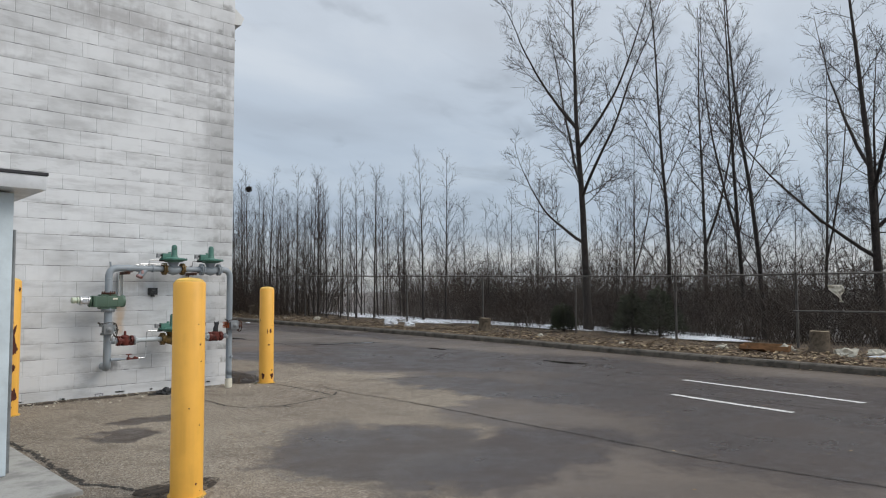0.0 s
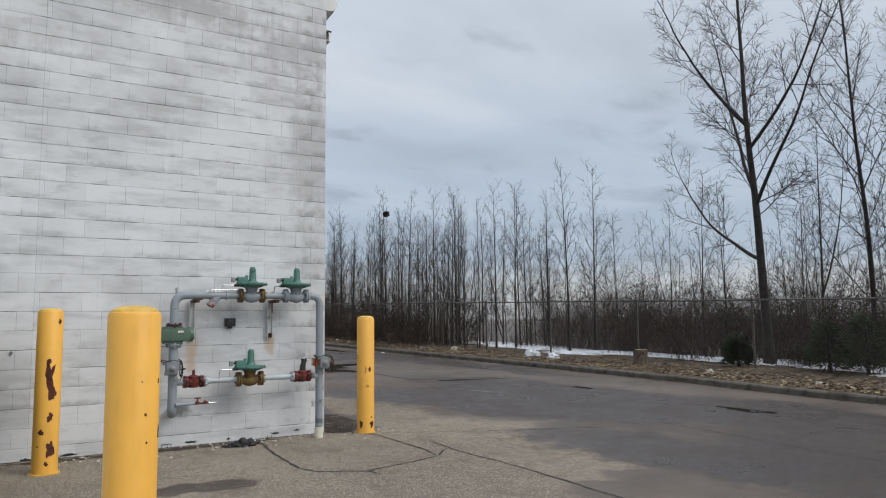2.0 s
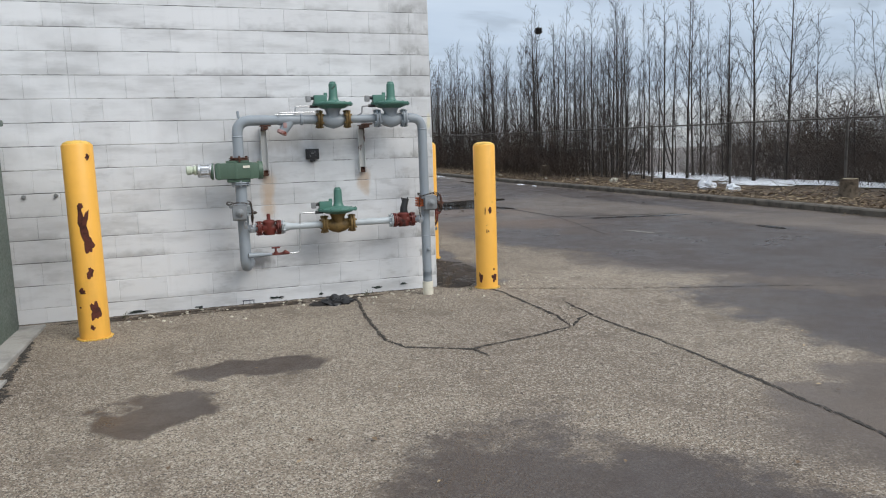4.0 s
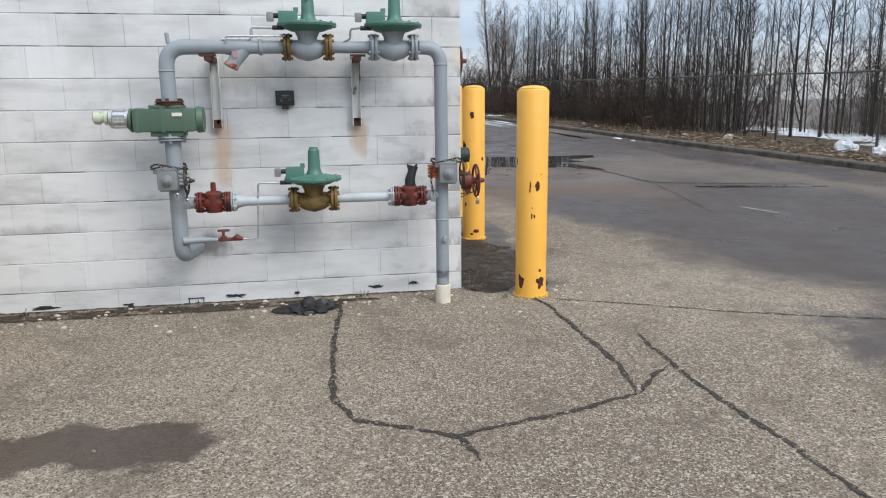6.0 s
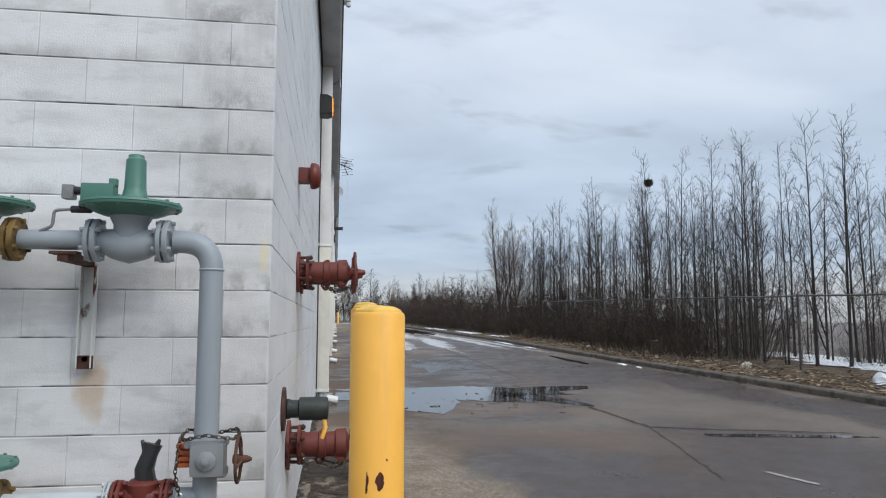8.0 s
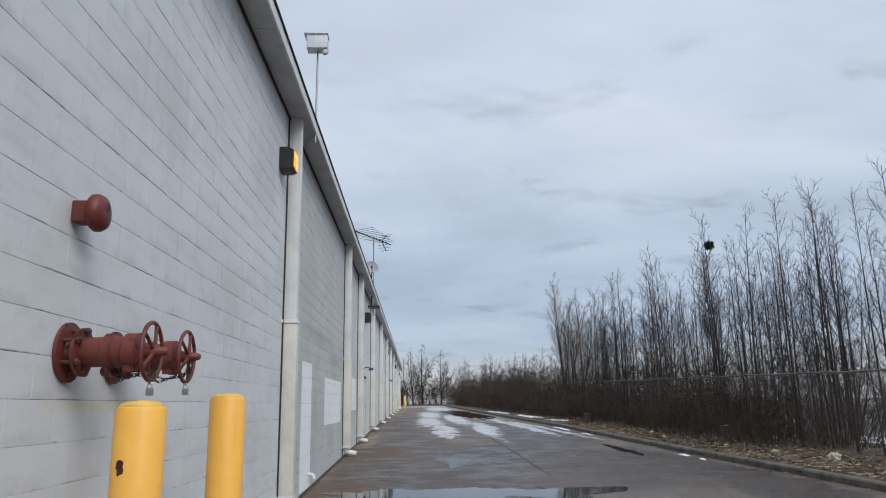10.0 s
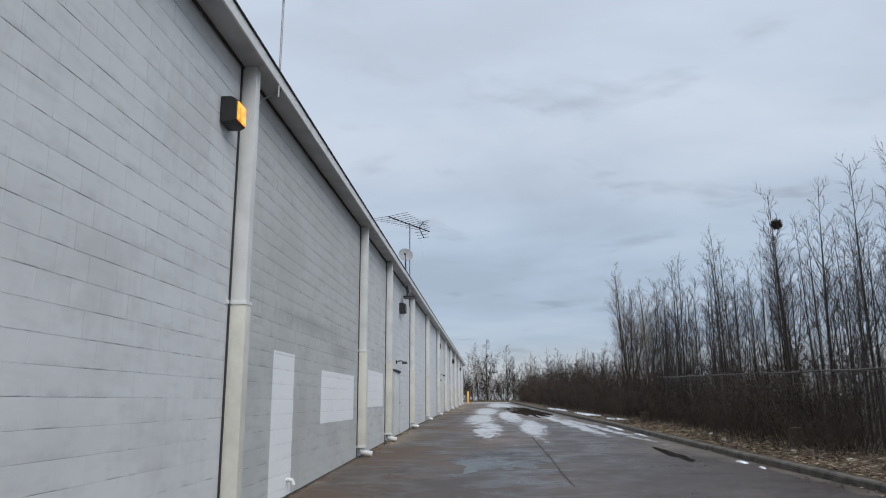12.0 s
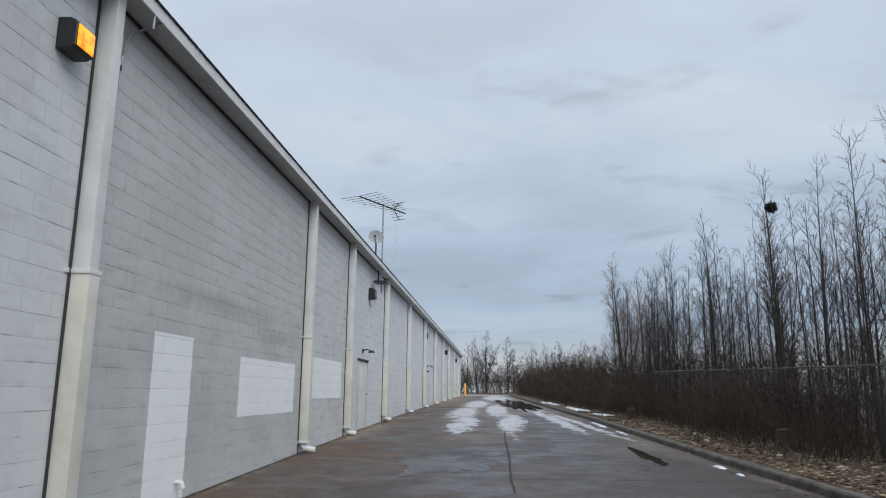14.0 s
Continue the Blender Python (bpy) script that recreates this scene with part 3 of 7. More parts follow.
def add_tube(bm, pts, r, n=12):
    """A round tube along points; r is one radius or one a point."""
    pts = [Vector(p) for p in pts]
    rs = r if isinstance(r, (list, tuple)) else [r] * len(pts)
    rings, ref = [], None
    for i, p in enumerate(pts):
        d = (pts[min(i + 1, len(pts) - 1)] - pts[max(i - 1, 0)]).normalized()
        if ref is None:
            ref = Vector((0, 0, 1)) if abs(d.z) < 0.9 else Vector((0, 1, 0))
        u = (ref - d * ref.dot(d)).normalized()
        w = d.cross(u)
        ref = u
        rings.append([bm.verts.new(p + (u * math.cos(2 * math.pi * k / n) + w * math.sin(2 * math.pi * k / n)) * rs[i]) for k in range(n)])
    for a, b in zip(rings, rings[1:]):
        for k in range(n):
            bm.faces.new((a[k], a[(k + 1) % n], b[(k + 1) % n], b[k]))
    bm.faces.new(list(reversed(rings[0])))
    bm.faces.new(rings[-1])


def bent(pts, radius, steps=6):
    """Rounds the corners of a polyline."""
    pts = [Vector(p) for p in pts]
    out = [pts[0]]
    for a, b, c in zip(pts, pts[1:], pts[2:]):
        u, w = (a - b).normalized(), (c - b).normalized()
        p, q = b + u * radius, b + w * radius
        for i in range(steps + 1):
            t = i / steps
            out.append(p * (1 - t) ** 2 + b * 2 * t * (1 - t) + q * t * t)
    out.append(pts[-1])
    return out


def add_ring(bm, m, R, r, n=28, k=8):
    rings = []
    for i in range(n):
        a = 2 * math.pi * i / n
        ring = []
        for j in range(k):
            b = 2 * math.pi * j / k
            x = R + r * math.cos(b)
            ring.append(bm.verts.new(m @ Vector((x * math.cos(a), x * math.sin(a), r * math.sin(b)))))
        rings.append(ring)
    for i in range(n):
        a, b = rings[i], rings[(i + 1) % n]
        for j in range(k):
            bm.faces.new((a[j], b[j], b[(j + 1) % k], a[(j + 1) % k]))


# ---- lie of the land ----
KERB = [(12.6, -60), (12.9, -8), (13.3, 3.0), (13.95, 8.0), (14.15, 12.0), (13.95, 16.0), (13.6, 21.0), (13.25, 26.0),
        (12.85, 34.0), (12.4, 45.0), (11.7, 64.0), (10.9, 90.0), (10.5, 104.0)]


def ground_z(y):
    """The yard rises gently along the side of the building."""
    if y < 6:
        return 0.0
    if y < 12:
        return 0.00187 * (y - 6) ** 2
    if y < 38:
        return 0.0674 + 0.0210 * (y - 12)
    if y < 110:
        return 0.6134 + 0.0122 * (y - 38)
    return 1.4918


def kerb_x(y):
    for (x0, y0), (x1, y1) in zip(KERB, KERB[1:]):
        if y <= y1:
            t = (y - y0) / (y1 - y0)
            return x0 + (x1 - x0) * t
    return KERB[-1][0]


def verge_z(x, y):
    d = x - kerb_x(y)
    return ground_z(y) + 0.11 + 0.05 * min(max(d - 0.3, 0), 2.0) / 2 - 0.25 * min(max(d - 3.5, 0), 6) / 6


WX, WY = 5.265, 10.30
EAVE = 5.50
COURSE, BLOCK = 0.2032, 0.4064


def build_ground():
    ys = [-2500, -600, -150, -60, -30] + [-20 + i for i in range(0, 140)] + [130, 170, 300, 800, 2500]
    xs = [-2500, -600, -150, -50, -20, -10, 0, 3, 6, 9, 12, 15, 18, 30, 60, 150, 600, 2500]
    vs = [(x, y, ground_z(y)) for y in ys for x in xs]
    w = len(xs)
    fs = [(j * w + i, j * w + i + 1, (j + 1) * w + i + 1, (j + 1) * w + i) for j in range(len(ys) - 1) for i in range(w - 1)]
    ob = mesh_part("ground", vs, fs, M_ASPHALT)
    tagged(ob, "worn grey-brown asphalt yard with damp patches", "ground", kind="structure")
    # verge behind the kerb
    ys = [-400, -150, -60, -30] + [-20 + 0.5 * i for i in range(0, 256)] + [112, 125, 150, 220, 400, 900]
    offs = [0.14, 0.3, 0.6, 1.0, 1.5, 2.0, 2.6, 3.3, 4.2, 5.5, 7.5, 10, 15, 30, 80, 300, 900]
    vs = []
    for y in ys:
        for i, d in enumerate(offs):
            x = kerb_x(y) + d
            b = 0.05 * noise.noise(Vector((x * 0.9, y * 0.9, 3))) + 0.025 * noise.noise(Vector((x * 3, y * 3, 7))) if i > 1 else 0
            vs.append((x, y, verge_z(x, y) + b))
    w = len(offs)
    fs = [(j * w + i, j * w + i + 1, (j + 1) * w + i + 1, (j + 1) * w + i) for j in range(len(ys) - 1) for i in range(w - 1)]
    ob = mesh_part("verge", vs, fs, M_DIRT, smooth=True)
    tagged(ob, "bare dirt verge strewn with dead leaves", "verge", kind="structure")
    # rough grass and brush land closing the far end of the yard
    vs, fs = [], []
    xs2 = [-300, -80, -30, -10, 0, 5, 10.7]
    for y in (103.0, 106.0, 115.0, 200.0, 900.0):
        for x in xs2:
            vs.append((x, y, ground_z(y) + (0.03 if y < 104 else 0.16)))
    w = len(xs2)
    fs = [(j * w + i, j * w + i + 1, (j + 1) * w + i + 1, (j + 1) * w + i) for j in range(4) for i in range(w - 1)]
    tagged(mesh_part("far_field", vs, fs, M_DIRT), "brown rough ground past the yard", "ground", kind="structure")


def build_kerb():
    prof = [(0.0, -0.05), (0.0, 0.09), (0.02, 0.115), (0.05, 0.125), (0.15, 0.125), (0.165, 0.10), (0.165, -0.05)]
    y = -58.0
    n = 0
    root = tagged(new("kerb"), "worn concrete kerb along the asphalt edge", "kerb", kind="structure")
    while y < 103:
        y1 = y + 3.0
        vs, fs = [], []
        cuts = [y + 0.006 + (2.988) * i / 6 for i in range(7)]
        for c in cuts:
            for a, b in prof:
                j = 0.008 * noise.noise(Vector((c * 2.1, a * 9, b * 9)))
                vs.append((kerb_x(c) + a + j, c, ground_z(c) + b + j * 0.7))
        w = len(prof)
        for j in range(6):
            for i in range(w - 1):
                fs.append((j * w + i, j * w + i + 1, (j + 1) * w + i + 1, (j + 1) * w + i))
        fs.append(tuple(range(w)))
        fs.append(tuple(reversed(range(6 * w, 7 * w))))
        mesh_part("kerb_stone", vs, fs, M_KERB, root)
        y = y1


build_ground()
build_kerb()

# ---- building ----
Z0 = -0.0382
PARAPET = 6.66
DOWNSPOUTS = [18.32, 26.45, 30.7, 37.0, 43.8, 51.0, 57.8, 64.8, 71.3, 79.0, 86.0]
WALL_END = 93.5
PATCHES = [(20.0, 21.08, 0.26, 2.24), (22.85, 25.9, 1.17, 2.09), (27.1, 30.2, 1.42, 2.30)]
rng = random.Random(4)


def block_cells(u0, u1, z0, z1, shift):
    """Running-bond cells of one wall in u (away from the corner) and z, clipped to a rectangle."""
    k = int(math.floor((z0 - Z0) / COURSE))
    while Z0 + k * COURSE < z1 - 0.004:
        a, b = max(Z0 + k * COURSE, z0), min(Z0 + (k + 1) * COURSE, z1)
        first = 0.2032 if (k + shift) % 2 else 0.4064
        i = int(math.floor((u0 - first) / BLOCK))
        while True:
            c = max(first + i * BLOCK, 0.0)
            d = first + (i + 1) * BLOCK
            i += 1
            c, d = max(c, u0), min(d, u1)
            if d - c > 0.02 and b - a > 0.02:
                yield c, d, a, b
            if first + i * BLOCK >= u1:
                break
        k += 1


def block_shape(w, h, bridged=False, proud=0.0030):
    """The face of one block: a shallow tray with eased edges, in (u, out, z) from its lower near corner."""
    gu, gz, cham = (0.0006, 0.0012, 0.0012) if bridged else (0.0012, 0.0026, 0.0022)
    vs = []
    for ins, o in ((0.0, -0.006), (0.0, proud - cham), (cham, proud)):
        for u, z in ((gu + ins, gz + ins), (w - gu - ins, gz + ins), (w - gu - ins, h - gz - ins), (gu + ins, h - gz - ins)):
            vs.append((u, o, z))
    fs = [(8, 9, 10, 11)]
    for r in (0, 4):
        for i in range(4):
            j = (i + 1) % 4
            fs.append((r + i, r + j, r + 4 + j, r + 4 + i))
    return vs, fs


BLOCK_MESH = {}


def block_object(wall, place, c, d, a, b, mat):
    key = (round(d - c, 3), round(b - a, 3), mat.name, wall.name)
    if key not in BLOCK_MESH:
        vs, fs = block_shape(d - c, b - a, mat is not M_BLOCK)
        me = bpy.data.meshes.new("block")
        o = Vector(place((0, 0, 0), (0, 0, 0)))
        me.from_pydata([Vector(place((0, 0, 0), v)) - o for v in vs], [], fs)
        me.materials.append(mat)
        BLOCK_MESH[key] = me
    ob = new("block", BLOCK_MESH[key])
    ob.parent = wall
    ob.location = place((c, 0.0016 * (rng.random() - 0.5), a), (0, 0, 0))
    return ob


def block_stuff(name, cells, place, mat, wall, out=0.0, label=""):
    vs, fs = [], []
    for c, d, a, b in cells:
        v, f = block_shape(d - c, b - a, mat is not M_BLOCK)
        o = len(vs)
        j = 0.0016 * (rng.random() - 0.5) + out
        vs += [place((c, j, a), q) for q in v]
        fs += [tuple(o + i for i in q) for q in f]
    ob = mesh_part(name, vs, fs, mat, wall, label)
    ob["kind"] = "stuff"
    return ob


def front_place(base, v):
    return (WX - base[0] - v[0], WY - 0.0 - base[1] - v[1] + 0.004, base[2] + v[2])


def side_place(base, v):
    return (WX + base[1] + v[1] - 0.004, WY + base[0] + v[0], base[2] + v[2])


def build_walls():
    xl, rise = -9.0, 0.07
    bm = bmesh.new()
    y0, y1 = WY + 0.0045, WY + 0.20
    pts = [(xl, -0.3), (WX - 0.0045, -0.3), (WX - 0.0045, PARAPET), (xl, PARAPET)]
    lo = [bm.verts.new((x, y0, z)) for x, z in pts]
    hi = [bm.verts.new((x, y1, z)) for x, z in pts]
    bm.faces.new(lo); bm.faces.new(list(reversed(hi)))
    for i in range(4):
        bm.faces.new((lo[i], hi[i], hi[(i + 1) % 4], lo[(i + 1) % 4]))
    front = part("wall_south", bm, M_MORTAR, smooth=False)
    tagged(front, "white-painted concrete block end wall with grime", "wall", kind="structure")
    bm = bmesh.new()
    add_box(bm, (WX - 0.1045, (WY + 0.2 + WALL_END) / 2, (EAVE + 0.15 - 0.3) / 2), (0.2, WALL_END - WY - 0.2, EAVE + 0.45))
    side = part("wall_east", bm, M_MORTAR, smooth=False)
    tagged(side, "long white-painted concrete block wall with downspouts", "wall", kind="structure")
    bm = bmesh.new()
    add_box(bm, (xl - 0.1, 50, 3), (0.2, 90, 7))
    tagged(part("wall_west", bm, M_BLOCK_SIDE, smooth=False), "plain painted block wall", "wall", kind="structure")
    bm = bmesh.new()
    add_box(bm, ((xl + WX) / 2 - 0.1, WALL_END + 0.1, 3), (WX - xl - 0.2, 0.2, 7))
    tagged(part("wall_north", bm, M_BLOCK_SIDE, smooth=False), "plain painted block wall", "wall", kind="structure")
    return front, side


wall_front, wall_side = build_walls()


def build_roof():
    """Low roof with boxed eaves, soffit, fascia and gutter."""
    roof = tagged(new("roof"), "low-pitched roof with wide grey boxed eaves", "roof", kind="structure")
    out = 0.285
    y0, y1 = WY + 0.62, WALL_END + 0.2
    xl, rise = -9.0, 0.07
    bm = bmesh.new()
    top = EAVE + 0.162
    sec = [(WX + out, top - 0.02), (WX + out, top), (xl, top + (WX + out - xl) * rise), (xl, top - 0.1 + (WX + out - xl) * rise)]
    a = [bm.verts.new((x, y0, z)) for x, z in sec]
    b = [bm.verts.new((x, y1, z)) for x, z in sec]
    bm.faces.new(list(reversed(a))); bm.faces.new(b)
    for i in range(4):
        bm.faces.new((a[i], a[(i + 1) % 4], b[(i + 1) % 4], b[i]))
    part("deck", bm, M_GALV, roof, "grey metal roof deck", smooth=False)
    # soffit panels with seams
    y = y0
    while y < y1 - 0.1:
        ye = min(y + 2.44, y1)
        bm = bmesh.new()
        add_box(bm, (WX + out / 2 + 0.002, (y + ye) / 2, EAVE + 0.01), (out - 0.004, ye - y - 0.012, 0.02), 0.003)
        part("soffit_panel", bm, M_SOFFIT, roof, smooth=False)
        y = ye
    bm = bmesh.new()
    add_box(bm, (WX + out + 0.012, (y0 + y1) / 2, EAVE + 0.062), (0.024, y1 - y0, 0.145), 0.003)
    part("fascia", bm, M_TRIM, roof, "white fascia board", smooth=False)
    bm = bmesh.new()
    add_box(bm, (WX + out + 0.022, (y0 + y1) / 2, EAVE + 0.146), (0.044, y1 - y0, 0.020), 0.003)
    part("drip_edge", bm, M_DARKGAP, roof, "dark metal drip edge", smooth=False)
    # solid black strip: the shade under the soffit put in as colour
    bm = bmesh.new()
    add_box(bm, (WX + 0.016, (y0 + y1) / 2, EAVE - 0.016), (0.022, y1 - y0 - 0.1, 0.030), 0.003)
    part("soffit_gap_shade", bm, M_DARKGAP, roof, "black strip painted as the shade where soffit meets wall", smooth=False)
    # boxed return that closes the eave at the end wall
    bm = bmesh.new()
    sec = [(WX + 0.004, EAVE + 0.20), (WX + 0.17, EAVE + 0.235), (WX + 0.215, EAVE + 0.345), (WX + 0.20, EAVE + 0.37), (WX + 0.004, EAVE + 0.52)]
    a = [bm.verts.new((x, WY + 0.12, z)) for x, z in sec]
    b = [bm.verts.new((x, y0 + 0.01, z - 0.05)) for x, z in sec]
    bm.faces.new(a); bm.faces.new(list(reversed(b)))
    for i in range(5):
        bm.faces.new((a[(i + 1) % 5], a[i], b[i], b[(i + 1) % 5]))
    bmesh.ops.recalc_face_normals(bm, faces=bm.faces[:])
    part("eave_return", bm, M_TRIM, roof, "white boxed eave end", smooth=False)
    bm = bmesh.new()
    add_box(bm, ((xl + WX) / 2, WY + 0.10, PARAPET + 0.02), (WX - xl + 0.04, 0.26, 0.05), 0.006)
    part("coping", bm, M_TRIM, roof, "white wall coping", smooth=False)


build_roof()


def build_downspout(y, near):
    """A square boxed downspout with straps, shoe and a dark strip as the shadow gap beside it."""
    g = ground_z(y)
    w, d = (0.155, 0.175)
    ds = thing("downspout", "white square metal downspout strapped to block wall", "downspout", (WX, y, g), "downspouts along the wall")
    top = EAVE - g
    mid = 2.62 - g * 0.9
    bm = bmesh.new()
    add_box(bm, (d / 2 + 0.004, 0, (mid + top) / 2), (d, w, top - mid), 0.012)
    part("upper_pipe", bm, M_TRIM, ds)
    bm = bmesh.new()
    add_box(bm, (d / 2 + 0.010, 0, (0.2 + mid) / 2), (d + 0.02, w + 0.025, mid - 0.2), 0.012)
    part("lower_pipe", bm, M_SPOUT, ds, "cream-tinged lower pipe")
    for z in (mid, 0.22):
        bm = bmesh.new()
        add_box(bm, (d / 2 + 0.012, 0, z), (d + 0.03, w + 0.05, 0.045), 0.005)
        add_box(bm, (0.008, -w / 2 - 0.06, z), (0.016, 0.09, 0.045), 0.003)
        part("strap", bm, M_TRIM, ds)
    bm = bmesh.new()
    add_tube(bm, bent([(d / 2, 0, 0.24), (d / 2, 0, 0.11), (d / 2 + 0.24, 0.02, 0.06)], 0.06), 0.062, 12)
    part("shoe", bm, M_TRIM, ds, "white elbow shoe")
    # thin dark box on the wall, standing for the shadow beside the pipe
    bm = bmesh.new()
    add_box(bm, (0.011, -w / 2 - 0.03, top / 2), (0.018, 0.026, top - 0.02), 0.003)
    part("shadow_gap", bm, M_DARKGAP, ds, "dark strip painted as the shadow gap beside the pipe")


for i, y in enumerate(DOWNSPOUTS):
    build_downspout(y, i < 3)

# ---- bollards ----


def bollard(x, y, h, label, eye, chips=(), r=0.111):
    """A filled pipe post. chips: flakes of lost paint as (share across the face towards eye, height, half width, half height)."""
    b = thing("bollard", label, "bollard", (x, y, ground_z(y)), "yellow bollards")
    bm = bmesh.new()
    add_lathe(bm, [(r, -0.12), (r, 0.0), (r, h - 0.012), (r - 0.006, h), (r - 0.02, h + 0.004)], None, 40)
    post = part("post", bm, M_YELLOW, b)
    bm = bmesh.new()
    add_lathe(bm, [(r - 0.012, h + 0.002), (r - 0.016, h + 0.012), (r * 0.6, h + 0.026), (0.012, h + 0.032)], None, 28)
    part("cap", bm, M_CAPY, b, "domed concrete filling")
    bm = bmesh.new()
    for k in range(26):
        a = 2 * math.pi * k / 26
        q = 0.012 + 0.016 * abs(noise.noise(Vector((x * 3 + k, y, 1))))
        add_box(bm, ((r + q * 0.4) * math.cos(a), (r + q * 0.4) * math.sin(a), 0.004), (q * 1.6, q * 1.3, 0.012), 0.0, Matrix.Rotation(a, 3, "Z"))
    part("paint_skirt", bm, M_CAPY, b, "yellow paint slopped round the foot")
    face = math.atan2(eye[1] - y, eye[0] - x)
    for k, (across, z, hw, hh) in enumerate(chips):
        mid = face + math.asin(max(-0.98, min(0.98, across)))
        n, V = 20, []
        for lift, grow in ((-0.001, 1.06), (0.0012, 1.0), (0.0012, 0.66), (0.0012, 0.3)):
            for i in range(n):
                a = 2 * math.pi * i / n
                e = grow * (1 + 0.75 * noise.noise(Vector((1.3 * math.cos(a) + k * 5.1, 1.3 * math.sin(a), x))) + 0.4 * noise.noise(Vector((3.1 * math.cos(a), 3.1 * math.sin(a) + k, y))))
                t = mid + hw * e * math.cos(a) / r
                V.append(((r + lift) * math.cos(t), (r + lift) * math.sin(t), z + hh * e * math.sin(a)))
        F = [(q * n + i, q * n + (i + 1) % n, (q + 1) * n + (i + 1) % n, (q + 1) * n + i) for q in range(3) for i in range(n)] + [tuple(range(3 * n, 4 * n))]
        mesh_part("rust_chip", V, F, M_CHIP, post, "bare rusted flake in the paint")
    return b


bollard(2.21, 4.96, 1.50, "yellow painted steel pipe bollard on asphalt", (2.4, 2.35), ((0.90, 0.975, 0.008, 0.024), (0.29, 1.06, 0.006, 0.006), (0.36, 0.94, 0.004, 0.004), (0.82, 1.20, 0.005, 0.012), (0.12, 1.20, 0.003, 0.003), (-0.4, 0.62, 0.004, 0.004), (0.3, 0.5, 0.004, 0.005), (0.1, 0.1, 0.006, 0.008)))
bollard(2.095, 9.54, 1.555, "yellow steel bollard with large rust chips by the wall", (0.8, 0.82), ((0.79, 1.45, 0.018, 0.022), (0.24, 0.94, 0.040, 0.125), (0.44, 0.765, 0.034, 0.058), (0.33, 0.545, 0.024, 0.040), (-0.30, 0.40, 0.032, 0.022), (0.45, 0.235, 0.036, 0.065), (0.2, 0.105, 0.016, 0.02), (-0.5, 0.27, 0.008, 0.008), (0.15, 1.075, 0.02, 0.02)), r=0.115)
bollard(5.725, 10.04, 1.458, "yellow steel bollard guarding the building corner", (4.85, 6.15), ((0.31, 0.80, 0.019, 0.028), (-0.18, 0.80, 0.005, 0.036), (0.5, 0.883, 0.004, 0.005), (-0.04, 0.65, 0.004, 0.006), (-0.06, 0.593, 0.005, 0.017), (0.1, 0.593, 0.005, 0.013), (-0.67, 0.117, 0.022, 0.042), (0.53, 0.11, 0.030, 0.036), (0.5, 0.2, 0.010, 0.010), (-0.95, 0.97, 0.006, 0.02)))
bollard(5.765, 12.12, 1.475, "yellow steel bollard in front of fire valves", (4.53, 5.63), ((-0.12, 1.22, 0.022, 0.027), (-0.85, 0.925, 0.02, 0.05), (0.76, 0.80, 0.015, 0.02), (-0.7, 0.35, 0.012, 0.02), (0.2, 0.09, 0.03, 0.014), (-0.2, 0.06, 0.012, 0.012)))
bollard(5.815, 13.45, 1.50, "yellow steel bollard beside fire valves", (7.59, 9.62), ((0.2, 0.5, 0.01, 0.015), (-0.3, 0.2, 0.02, 0.02)))

# ---- trees ----


def add_limb(V, F, pts, rs, n):
    """A tapered limb of n sides appended to lists."""
    ref = Vector((0.31, 0.95, 0.05))
    start = len(V)
    for i, p in enumerate(pts):
        d = (pts[min(i + 1, len(pts) - 1)] - pts[max(i - 1, 0)]).normalized()
        u = (ref - d * ref.dot(d)).normalized()
        w = d.cross(u)
        for k in range(n):
            a = 2 * math.pi * k / n
            V.append(p + (u * math.cos(a) + w * math.sin(a)) * rs[i])
    for i in range(len(pts) - 1):
        for k in range(n):
            a, b = start + i * n + k, start + i * n + (k + 1) % n
            F.append((a, b, b + n, a + n))


def limb_path(r, p, d, length, segs, wiggle, up):
    pts = [p.copy()]
    d = d.normalized()
    for i in range(segs):
        d = (d + Vector((r.uniform(-1, 1), r.uniform(-1, 1), r.uniform(-0.6, 0.6))) * wiggle + Vector((0, 0, up))).normalized()
        p = p + d * (length / segs)
        pts.append(p.copy())
    return pts


def fork_dir(r, axis, az, deg):
    """A way that leaves an axis by an angle, turned about it."""
    u = axis.orthogonal().normalized()
    w = axis.cross(u)
    a = radians(deg)
    return axis * math.cos(a) + (u * math.cos(az) + w * math.sin(az)) * math.sin(a)


def at_path(path, t):
    n = len(path) - 1
    k = min(int(t * n), n - 1)
    return path[k].lerp(path[k + 1], t * n - k), (path[k + 1] - path[k]).normalized()


